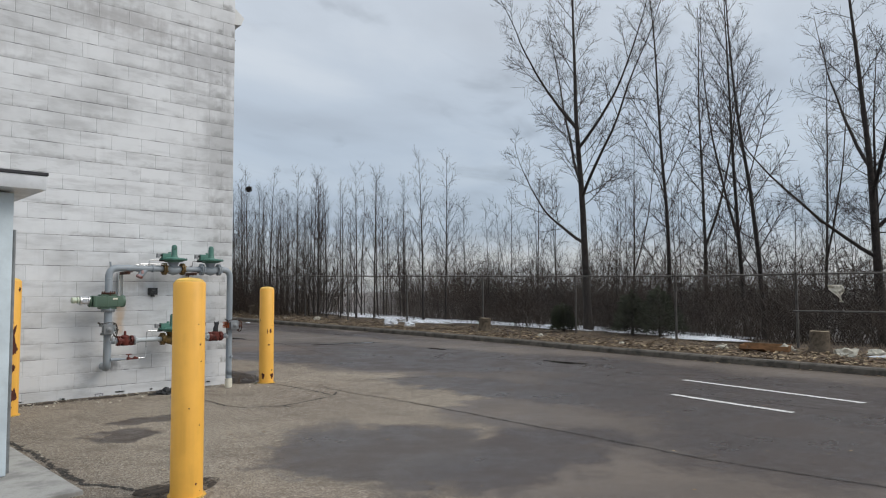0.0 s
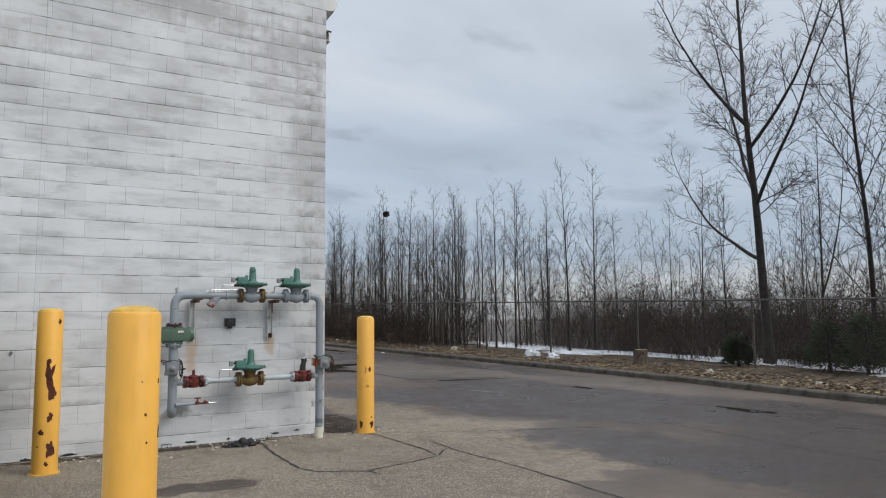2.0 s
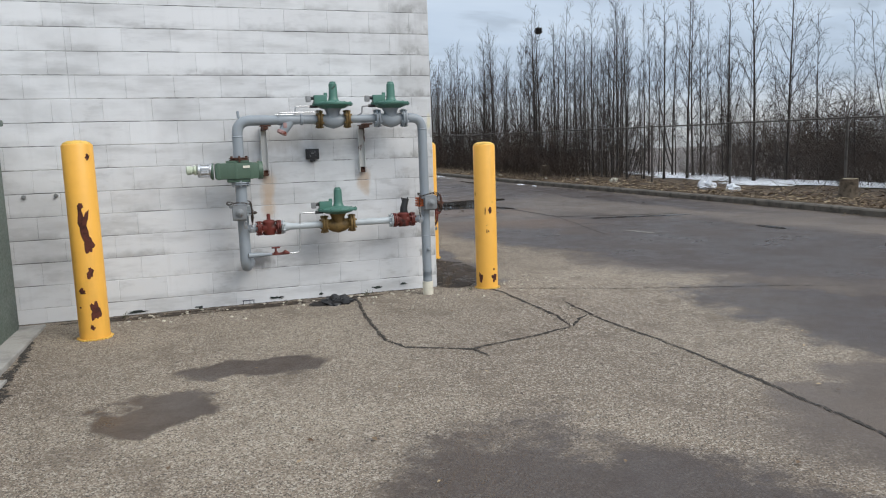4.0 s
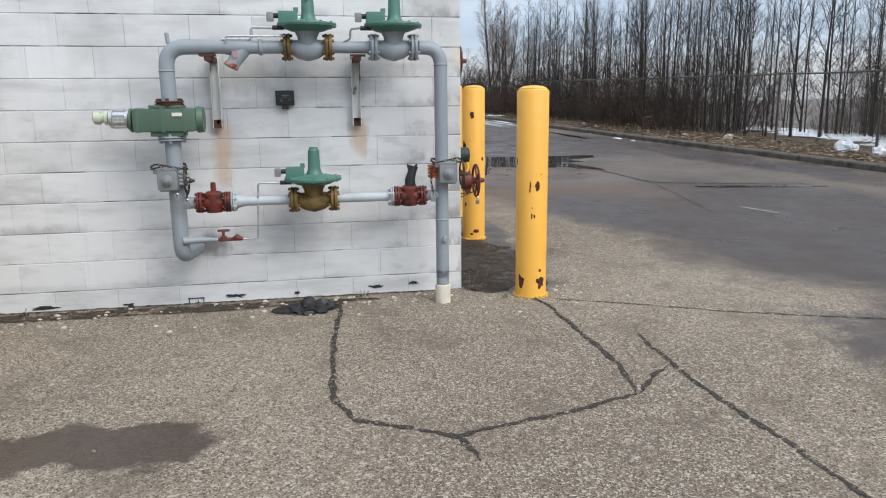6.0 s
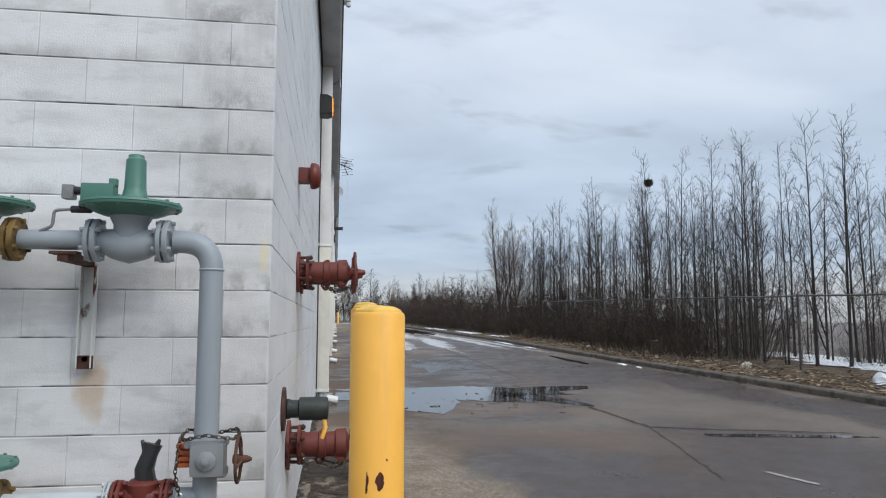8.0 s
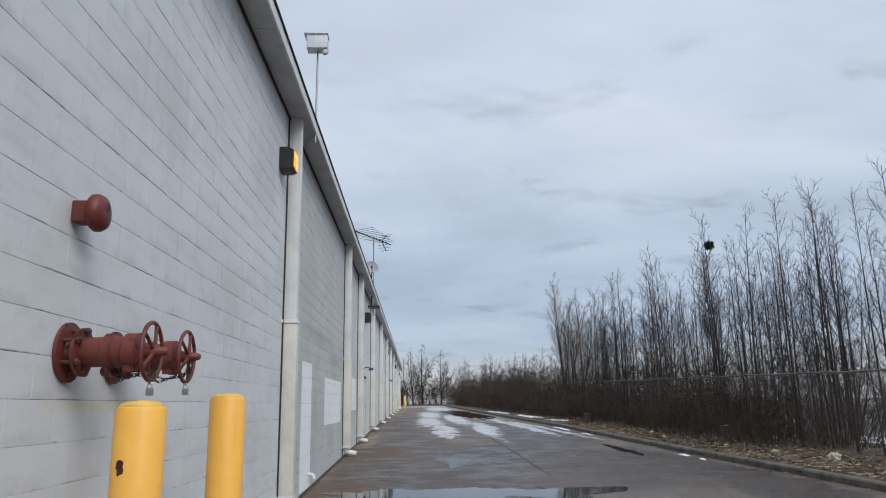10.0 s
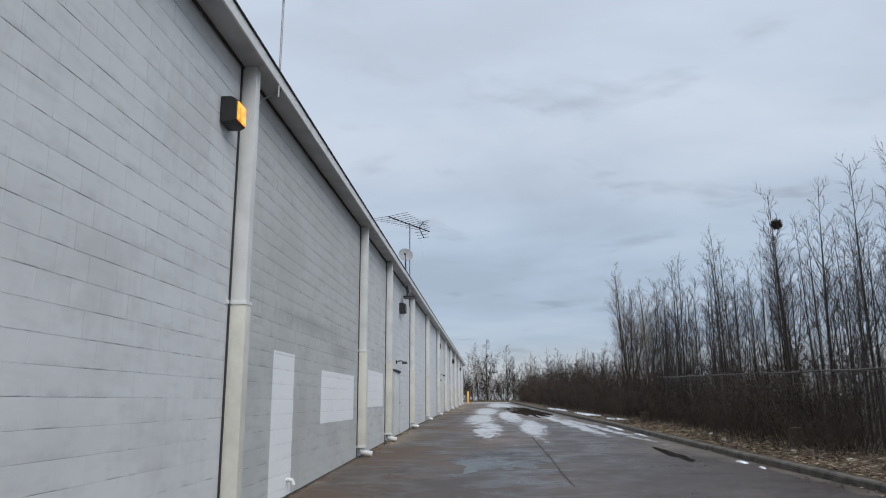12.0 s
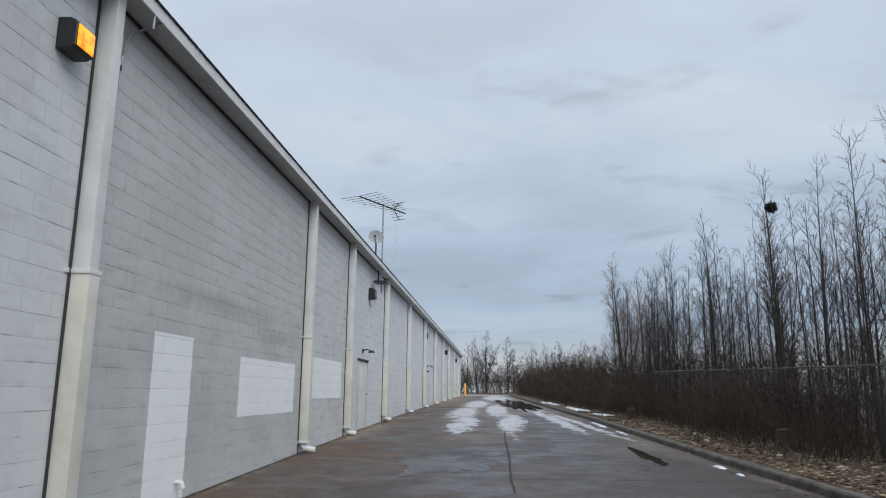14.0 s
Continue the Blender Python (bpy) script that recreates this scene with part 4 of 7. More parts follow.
def make_tree(seed, h, r0, first, angle, reach, count, sub, twig, fork=0, up=0.10, lean=0.03, rt=0.006, limbs=()):
    """Meshes of a bare tree's trunk and crown. first: where branches begin; angle: from upright; reach: longest branch;
    limbs: heavy boughs as (height, bearing, angle, length), shares of h for height and length."""
    r = random.Random(seed)
    TV, TF, CV, CF = [], [], [], []

    def twigs(path, length, n, spread, thin):
        """Side shoots of a branch, longest low on it, with their own fine ends."""
        az = r.uniform(0, 6.28)
        for s in range(n):
            u = 0.18 + 0.8 * (s + r.random()) / n
            q, ax = at_path(path, u)
            az += 2.4 + r.uniform(-0.4, 0.4)
            sl = max(length * r.uniform(0.28, 0.55) * (1.1 - 0.75 * u), 0.22)
            sp = limb_path(r, q, fork_dir(r, ax, az, spread * r.uniform(0.7, 1.25)), sl, 2 if h < 8 else 3, 0.045, up)
            add_limb(CV, CF, sp, [thin, thin * 0.8, thin * 0.5, thin * 0.4][:len(sp)], 3)
            for w in range(twig):
                q3, ax3 = at_path(sp, 0.2 + 0.75 * (w + r.random()) / twig)
                td = fork_dir(r, ax3, r.uniform(0, 6.28), spread * r.uniform(0.7, 1.2))
                add_limb(CV, CF, limb_path(r, q3, td, sl * r.uniform(0.3, 0.6) + 0.06, 1, 0.05, up), [thin * 0.62, thin * 0.36], 3)

    stems = [(Vector((0, 0, -0.15)), Vector((r.uniform(-lean, lean), r.uniform(-lean, lean), 1)), h, r0, first, count)]
    for k in range(fork):
        a = r.uniform(0, 6.28)
        stems.append((Vector((0, 0, h * r.uniform(0.05, 0.3))), Vector((math.cos(a) * 0.4, math.sin(a) * 0.4, 1)), h * r.uniform(0.55, 0.7), r0 * 0.62, 0.15, count // 2))
    for k, (hz, bear, ang, ln) in enumerate(limbs):
        stems.append((Vector((0, 0, h * hz)), fork_dir(r, Vector((0, 0, 1)), radians(bear), ang), h * ln, r0 * 0.40, 0.2, max(6, int(count * ln))))
    main = None
    for si, (p, d, ln, rr, f0, n) in enumerate(stems):
        segs = 14
        if main is not None:
            p = at_path(main, p.z / h)[0]
        bough = si > fork
        path = limb_path(r, p, d, ln, segs, (0.03 if h > 8 else 0.016) if si == 0 else (0.08 if bough else 0.035), 0.03 if si == 0 else (0.065 if bough else 0.09))
        if main is None:
            main = path
        rs = [max(rr * (1 - 0.93 * (i / segs) ** 0.9), rt * 1.2) for i in range(segs + 1)]
        if si == 0:
            rs[0] *= 1.3
        add_limb(TV, TF, path, rs, 7)
        az = r.uniform(0, 6.28)
        for b in range(n):
            t = f0 + (0.985 - f0) * (b + r.random()) / n
            q, ax = at_path(path, t)
            az += 2.4 + r.uniform(-0.5, 0.5)
            low = 1.35 if t < 0.35 else 1.0
            bl = reach * (1.06 - 0.80 * t) * r.uniform(0.5, 1.15) * (0.62 if bough else 1.0) / (1.25 if t < 0.3 else 1.0)
            br = max(min(rs[int(t * segs)] * 0.5, 0.0052 + bl * 0.0066), rt * 1.25)
            k5 = 6 if h > 8 else 4
            bp = limb_path(r, q, fork_dir(r, ax, az, angle * low * r.uniform(0.75, 1.25)), bl, k5, 0.03 if h < 8 else 0.07, up)
            add_limb(CV, CF, bp, [max(br * (1 - 0.72 * k / k5), rt * 0.7) for k in range(k5 + 1)], 3)
            twigs(bp, bl, max(3, int(sub * (0.5 + bl / reach))), min(angle * 1.15, 46), max(br * 0.5, rt * 0.85))
    return TV, TF, CV, CF


TREES = {}


def tree_thing(kind, label, args, bark, twigs, group):
    tv, tf, cv, cf = make_tree(*args)
    ob = thing("bare_tree", label, "tree", (0, 0, -200), group)
    mesh_part("trunk", tv, tf, bark, ob, smooth=True)
    mesh_part("crown", cv, cf, twigs, ob, smooth=True)
    TREES[kind] = ob


GR = "bare trees behind the fence"
tree_thing("cottonwood", "tall bare tree with broad upswept limbs", (11, 13.0, 0.135, 0.30, 44, 3.1, 34, 11, 4, 0, 0.035, 0.02, 0.0068, ((0.22, 250, 66, 0.42), (0.36, 236, 42, 0.62), (0.33, 60, 40, 0.5), (0.45, 100, 40, 0.42), (0.50, 300, 38, 0.42))), M_BARK, M_TWIG, GR)
tree_thing("spread", "large bare tree with wide arching limbs", (23, 12.5, 0.14, 0.24, 50, 3.0, 30, 10, 4, 1, 0.02, 0.05, 0.0068, ((0.2, 20, 62, 0.5), (0.26, 200, 50, 0.6), (0.34, 110, 45, 0.55), (0.4, 300, 48, 0.5))), M_BARK, M_TWIG, GR)
tree_thing("tall_a", "slender bare tree with steep branches", (31, 12.3, 0.085, 0.10, 38, 3.1, 34, 10, 3, 0, 0.06, 0.02, 0.0062), M_BARK, M_TWIG, GR)
tree_thing("tall_b", "twin-stemmed slender bare tree", (37, 11.8, 0.08, 0.10, 36, 3.0, 28, 10, 3, 1, 0.06, 0.03, 0.0062), M_BARK, M_TWIG, GR)
tree_thing("pole_a", "narrow upright bare tree", (41, 6.5, 0.050, 0.12, 34, 1.75, 28, 6, 2, 0, 0.085, 0.02, 0.0054), M_BARK, M_TWIG, GR)
tree_thing("pole_b", "narrow upright bare tree with short twigs", (43, 6.2, 0.042, 0.14, 36, 1.6, 25, 6, 2, 0, 0.085, 0.03, 0.0054), M_BARK, M_TWIG, GR)
tree_thing("pole_c", "narrow bare tree with several steep stems", (47, 6.4, 0.046, 0.10, 30, 1.6, 20, 6, 2, 2, 0.085, 0.03, 0.0054), M_BARK, M_TWIG, GR)
tree_thing("sapling", "thin bare sapling among brush", (53, 5.0, 0.024, 0.08, 36, 1.5, 22, 6, 2, 1, 0.03, 0.05, 0.0045), M_BARK, M_TWIG, GR)
tree_thing("whip", "thin straight bare trunk with few twigs", (67, 5.6, 0.030, 0.22, 30, 1.0, 18, 4, 2, 0, 0.05, 0.04, 0.0045), M_BARK, M_TWIG, GR)
tree_thing("vase", "pale bare tree with a fan of fine twigs", (59, 9.0, 0.10, 0.14, 31, 2.6, 34, 10, 4, 4, 0.04, 0.04, 0.0068), M_BARK, M_TWIG_PALE, GR)
tree_thing("round", "far bare tree with a rounded twiggy crown", (61, 9.0, 0.13, 0.20, 46, 2.4, 24, 9, 3, 2, 0.01, 0.05, 0.014, ((0.25, 40, 55, 0.5), (0.3, 220, 55, 0.5), (0.35, 130, 45, 0.5))), M_BARK, M_TWIG, GR)


def plant(kind, x, y, s=1.0, turn=None, stretch=1.0):
    t = rng.uniform(0, 360) if turn is None else turn
    z = verge_z(x, y) if x > kerb_x(y) else ground_z(y) + 0.1
    ob = copy_thing(TREES[kind], pose(x, y, z, 0, 0, t))
    ob.scale = (s, s, s * stretch)
    return ob


def bearing_spot(deg, dist):
    """A spot by its bearing from the first standpoint, clockwise from +y."""
    return dist * math.sin(radians(deg)), dist * math.cos(radians(deg))


def plant_trees():
    for kind, deg, dist, s, turn in (
            ("cottonwood", 54.9, 22.6, 1.0, 140), ("tall_a", 61.0, 24.5, 1.0, 20), ("tall_b", 63.6, 28.0, 1.05, 80), ("tall_b", 66.3, 23.5, 1.0, 200),
            ("tall_a", 67.6, 22.5, 0.98, 300), ("spread", 75.0, 22.8, 1.0, 60), ("spread", 84.0, 24.0, 1.0, 200), ("tall_a", 80.0, 26.0, 1.0, 90), ("tall_b", 71.5, 30.0, 0.9, 10),
            ("tall_b", 58.3, 30.0, 0.72, 45), ("pole_c", 51.0, 27.0, 0.85, 45), ("sapling", 49.0, 26.0, 1.0, 5), ("sapling", 52.6, 25.0, 1.1, 50),
            ("pole_a", 41.9, 26.0, 0.95, 30), ("pole_b", 43.7, 26.2, 1.0, 70), ("sapling", 45.4, 27.0, 0.95, 50), ("sapling", 47.2, 25.5, 0.85, 150),
            ("sapling", 62.0, 23.0, 1.0, 20), ("sapling", 65.0, 26.0, 1.1, 190), ("sapling", 69.5, 24.0, 1.0, 290), ("sapling", 72.5, 23.0, 0.95, 110), ("sapling", 57.0, 24.0, 1.05, 210)):
        x, y = bearing_spot(deg, dist)
        plant(kind, x, y, s, turn)
    for i in range(34):
        plant("sapling", 18.8 + rng.uniform(0, 4.5), 3.0 + i * 0.85 + rng.uniform(-0.4, 0.4), rng.uniform(0.55, 0.95))
    # the row along the fence
    y = 21.5
    k = 0
    kinds = ("pole_a", "pole_c", "pole_b")
    while y < 49:
        for lane in (0, 1):
            x = 16.5 + lane * 1.9 + rng.uniform(-0.6, 0.6) - (y - 22) * 0.03
            s = rng.uniform(0.74, 1.01)
            plant(kinds[k % 3], x, y + lane * 0.5 + rng.uniform(-0.3, 0.3), s)
            k += 1
        for k2 in range(2 if y < 46 else 0):
            plant("whip", 16.2 + rng.uniform(-0.3, 3.6) - (y - 22) * 0.03, y + rng.uniform(-0.4, 0.4), rng.uniform(0.65, 1.0))
        y += rng.uniform(0.62, 1.0)
    plant("pole_a", 16.05, 29.9, 1.02, 15)
    plant("vase", 16.9, 56.0, 1.0, 40)
    plant("vase", 18.4, 57.5, 0.9, 140)
    for yy, xx, s, kd in ((51.5, 16.5, 1.05, "pole_c"), (53, 17.6, 0.9, "pole_b"), (62, 16.4, 0.72, "pole_c"), (68, 16.5, 0.65, "pole_c"), (74, 17.0, 0.7, "pole_a"),
                          (80, 16, 0.7, "pole_c"), (88, 16, 0.8, "pole_c"), (96, 15, 0.8, "pole_a")):
        plant(kd, xx, yy, s)
    for i in range(9):
        plant("round", kerb_x(70) + 4.5 + rng.uniform(-1, 4), 66 + i * 4.2, rng.uniform(0.4, 0.55))
    for i in range(15):
        plant("vase" if i % 4 == 3 else "round", 2 + i * 1.7 + rng.uniform(-1.0, 1.0), 112 + rng.uniform(-3, 16), rng.uniform(0.62, 0.92))


plant_trees()
for ob in TREES.values():
    for o in list(ob.children):
        bpy.data.objects.remove(o)
    bpy.data.objects.remove(ob)

# ---- brush, a thicket nobody could count ----


def brush_clump(seed, h, stems, spread):
    r = random.Random(seed)
    V, F = [], []
    for s in range(stems):
        p = Vector((r.gauss(0, spread * 0.5), r.gauss(0, spread * 0.5), -0.05))
        d = Vector((r.uniform(-0.55, 0.55), r.uniform(-0.55, 0.55), 1))
        ln = h * r.uniform(0.45, 1.15)
        pts = limb_path(r, p, d, ln, 4, 0.15, -0.05)
        add_limb(V, F, pts, [0.009, 0.007, 0.0055, 0.004, 0.0025], 3)
        for b in range(5):
            q, ax = at_path(pts, 0.30 + 0.68 * (b + r.random()) / 5)
            bl = ln * r.uniform(0.16, 0.36)
            bp = limb_path(r, q, fork_dir(r, ax, r.uniform(0, 6.28), r.uniform(30, 75)), bl, 1, 0.18, 0.02)
            add_limb(V, F, bp, [0.0048, 0.0026], 3)
            for w in range(2):
                q3, ax3 = at_path(bp, r.uniform(0.2, 1.0))
                add_limb(V, F, limb_path(r, q3, fork_dir(r, ax3, r.uniform(0, 6.28), r.uniform(25, 60)), ln * r.uniform(0.07, 0.17), 1, 0.1, 0.0), [0.0036, 0.0022], 3)
    return V, F


def build_brush():
    root = tagged(new("brush"), "dense leafless brown thicket along the fence", "brush", kind="stuff")
    clumps = []
    for i in range(6):
        v, f = brush_clump(70 + i, 2.0, 24, 0.85)
        me = bpy.data.meshes.new("thicket")
        me.from_pydata(v, [], f)
        me.materials.append(M_BRUSH)
        clumps.append(me)

    def put(x, y, s, sz=1.0):
        ob = new("thicket", rng.choice(clumps))
        ob.parent = root
        ob["kind"] = "stuff"
        z = verge_z(x, y) if x > kerb_x(y) else ground_z(y) + 0.1
        ob.matrix_basis = pose(x, y, z, 0, 0, rng.uniform(0, 360)) @ Matrix.Diagonal((s, s, s * sz, 1))

    y = -12.0
    while y < 24:
        put(18.5 + rng.uniform(-0.6, 0.6), y + rng.uniform(-0.5, 0.5), rng.uniform(0.5, 0.9))
        for x0, s in ((19.4, 0.8), (20.5, 1.1), (21.7, 1.2), (23.0, 1.3), (24.4, 1.45)):
            put(x0 + rng.uniform(-0.6, 0.7), y + rng.uniform(-0.5, 0.5), s * rng.uniform(0.7, 1.2))
        y += 0.85
    while y < 100:
        k = kerb_x(y)
        step = 0.8 if y < 50 else 1.6
        x0v = k * 0.1
        for d, s in ((1.5, 0.62), (2.0, 0.78), (2.6, 0.98), (3.6, 1.1), (4.8, 1.15))[:5 if y < 50 else 4]:
            put(k + d + rng.uniform(-0.5, 0.5), y + rng.uniform(-0.4, 0.4), s * rng.uniform(0.5, 1.3) * (1.0 + 0.40 * noise.noise(Vector((x0v, y * 0.23, 5)))) * (1.0 if y < 50 else 1.3))
        y += step
    for i in range(44):
        put(17.5 + rng.uniform(-0.35, 0.6), -9 + i * 0.75 + rng.uniform(-0.3, 0.3), rng.uniform(0.2, 0.42))
    for i in range(54):
        put(-4 + i * 0.5, 108 + rng.uniform(-2, 4), rng.uniform(1.5, 2.3))
    for i in range(22):
        put(30 + rng.uniform(0, 14), -5 + i * 2.2, rng.uniform(1.1, 1.7))


build_brush()

# ---- gas meter set on the end wall ----
PY = WY - 0.32


def flange(name, p, axis, r, t, mat, parent, bolts=True):
    """A bolted pipe flange, centred on p."""
    a = Vector(axis).normalized()
    p = Vector(p)
    bm = bmesh.new()
    add_lathe(bm, [(r - 0.004, -t / 2), (r, -t / 2 + 0.004), (r, -0.004), (r - 0.016, -0.003), (r - 0.016, 0.003), (r, 0.004), (r, t / 2 - 0.004), (r - 0.004, t / 2)],
              Matrix.Translation(p) @ a.to_track_quat("Z", "Y").to_matrix().to_4x4(), 24)
    if bolts:
        fr = a.to_track_quat("Z", "Y").to_matrix()
        for i in range(6):
            an = math.pi * (2 * i + 1) / 6
            o = fr @ Vector((math.cos(an), math.sin(an), 0)) * (r - 0.014)
            add_rod(bm, p + o - a * (t / 2 + 0.014), p + o + a * (t / 2 + 0.014), 0.010, 6)
    return part(name, bm, mat, parent)


def regulator(parent, x, z, body, fl, dy=0.0):
    """A spring-loaded gas regulator with its diaphragm case across the pipe."""
    y = PY
    bm = bmesh.new()
    add_tube(bm, [(x - 0.13, y, z), (x - 0.10, y, z), (x - 0.055, y, z - 0.012), (x, y, z - 0.02), (x + 0.055, y, z - 0.012), (x + 0.10, y, z), (x + 0.13, y, z)],
             [0.042, 0.045, 0.060, 0.069, 0.060, 0.045, 0.042], 18)
    add_lathe(bm, [(0.062, z - 0.01), (0.062, z + 0.06), (0.075, z + 0.085), (0.082, z + 0.10)], Matrix.Translation((x, y, 0)), 20)
    reg = part("regulator", bm, body, parent, "cast valve body under green regulator")
    flange("flange", (x - 0.13, y, z), (1, 0, 0), 0.084, 0.044, fl, reg)
    flange("flange", (x + 0.13, y, z), (1, 0, 0), 0.084, 0.044, fl, reg)
    bm = bmesh.new()
    zc = z + 0.135
    add_lathe(bm, [(0.06, zc - 0.045), (0.11, zc - 0.035), (0.165, zc - 0.012), (0.185, zc - 0.010), (0.187, zc - 0.001), (0.181, zc), (0.187, zc + 0.001), (0.185, zc + 0.010),
                   (0.165, zc + 0.013), (0.12, zc + 0.022), (0.06, zc + 0.031)], Matrix.Translation((x, y, 0)), 36)
    for i in range(12):
        an = 2 * math.pi * i / 12
        add_rod(bm, (x + 0.174 * math.cos(an), y + 0.174 * math.sin(an), zc - 0.016), (x + 0.174 * math.cos(an), y + 0.174 * math.sin(an), zc + 0.018), 0.007, 6)
    part("diaphragm_case", bm, M_GREEN, reg, "green bolted diaphragm case")
    bm = bmesh.new()
    add_lathe(bm, [(0.058, zc + 0.03), (0.047, zc + 0.045), (0.041, zc + 0.07), (0.037, zc + 0.185), (0.030, zc + 0.192), (0.029, zc + 0.203), (0.022, zc + 0.207)], Matrix.Translation((x + 0.01, y, 0)), 20)
    part("bonnet", bm, M_GREEN, reg, "green spring bonnet")
    bm = bmesh.new()
    add_box(bm, (x - 0.115, y - 0.02, zc + 0.045), (0.12, 0.075, 0.075), 0.012)
    add_box(bm, (x - 0.065, y - 0.02, zc + 0.09), (0.03, 0.03, 0.03), 0.006)
    part("pilot_body", bm, M_GREEN, reg)
    bm = bmesh.new()
    add_rod(bm, (x - 0.175, y - 0.02, zc + 0.055), (x - 0.205, y - 0.02, zc + 0.055), 0.016, 10)
    part("vent_neck", bm, M_BLACK, reg)
    bm = bmesh.new()
    add_box(bm, (x - 0.225, y - 0.02, zc + 0.048), (0.042, 0.05, 0.055), 0.006)
    part("vent_cap", bm, M_GALV, reg, "grey vent cap")
    bm = bmesh.new()
    add_rod(bm, (x - 0.14, y - 0.02, zc - 0.018), (x - 0.215, y - 0.02, zc - 0.018), 0.014, 10, 0.002)
    part("fitting", bm, M_BLACK, reg)
    return reg


def plug_valve(name, x0, x1, z, mat, parent, bag=False):
    y = PY
    xm = (x0 + x1) / 2
    bm = bmesh.new()
    add_tube(bm, [(x0, y, z), (x0 + 0.03, y, z), (xm - 0.03, y, z), (xm + 0.03, y, z), (x1 - 0.03, y, z), (x1, y, z)], [0.034, 0.036, 0.055, 0.055, 0.036, 0.034], 16)
    add_lathe(bm, [(0.05, z - 0.065), (0.058, z - 0.05), (0.058, z + 0.055), (0.045, z + 0.07), (0.018, z + 0.075), (0.016, z + 0.125), (0.010, z + 0.13)], Matrix.Translation((xm, y, 0)), 16)
    v = part(name, bm, mat, parent, "red cast plug valve")
    flange("flange", (x0 + 0.008, y, z), (1, 0, 0), 0.068, 0.034, mat, v)
    flange("flange", (x1 - 0.008, y, z), (1, 0, 0), 0.068, 0.034, mat, v)
    if bag:
        bm = bmesh.new()
        add_tube(bm, [(xm + 0.01, y, z + 0.05), (xm + 0.005, y - 0.01, z + 0.11), (xm + 0.02, y - 0.005, z + 0.16), (xm + 0.03, y, z + 0.20)], [0.04, 0.036, 0.030, 0.036], 9)
        for sx in (-0.03, 0.035):
            add_tube(bm, [(xm + 0.02 + sx * 0.5, y, z + 0.18), (xm + 0.02 + sx, y, z + 0.215)], [0.014, 0.006], 6)
        part("wrapping", bm, M_BLACK, v, "black plastic tied over the stem")
    return v


def chain(name, pts, parent, link=0.022, r=0.0032, mat=None):
    """Interlocked oval links along a polyline."""
    pts = [Vector(p) for p in pts]
    bm = bmesh.new()
    k = 0
    for a, b in zip(pts, pts[1:]):
        n = max(1, int((b - a).length / (link * 0.72)))
        q = (b - a).to_track_quat("X", "Z").to_matrix().to_4x4()
        for i in range(n):
            c = a.lerp(b, (i + 0.5) / n)
            m = Matrix.Translation(c) @ q @ pose(0, 0, 0, 90 * (k % 2) + 20) @ Matrix.Diagonal((1.0, 0.62, 1.0, 1))
            add_ring(bm, m, link * 0.5, r, 8, 4)
            k += 1
    return part(name, bm, mat or M_CHAIN, parent)


def padlock(p, parent):
    bm = bmesh.new()
    add_box(bm, p, (0.034, 0.018, 0.036), 0.004)
    lk = part("padlock", bm, M_GALV, parent, "small steel padlock")
    bm = bmesh.new()
    add_tube(bm, bent([Vector(p) + Vector((-0.011, 0, 0.016)), Vector(p) + Vector((-0.011, 0, 0.046)), Vector(p) + Vector((0.011, 0, 0.046)), Vector(p) + Vector((0.011, 0, 0.016))], 0.010, 4), 0.0035, 6)
    part("shackle", bm, M_STEEL, lk)


def handwheel(m, R, parent, mat, spokes=5):
    bm = bmesh.new()
    add_ring(bm, m, R, R * 0.075, 36, 8)
    add_lathe(bm, [(R * 0.2, -0.02), (R * 0.22, 0.0), (R * 0.15, 0.035), (R * 0.07, 0.05)], m, 14)
    for i in range(spokes):
        a = 2 * math.pi * i / spokes + 0.3
        add_tube(bm, [m @ Vector((R * 0.15 * math.cos(a), R * 0.15 * math.sin(a), 0.012)), m @ Vector((R * 0.6 * math.cos(a), R * 0.6 * math.sin(a), 0.006)), m @ Vector((R * math.cos(a), R * math.sin(a), 0))], [R * 0.085, R * 0.06, R * 0.075], 7)
    return part("handwheel", bm, mat, parent, "spoked rusty red handwheel")


M_GEAR = rusty_paint("grey_gearbox_paint", (0.20, 0.215, 0.225), (0.12, 0.07, 0.04), 0.60, 0.70, 0.5, 9.0, 0.4)


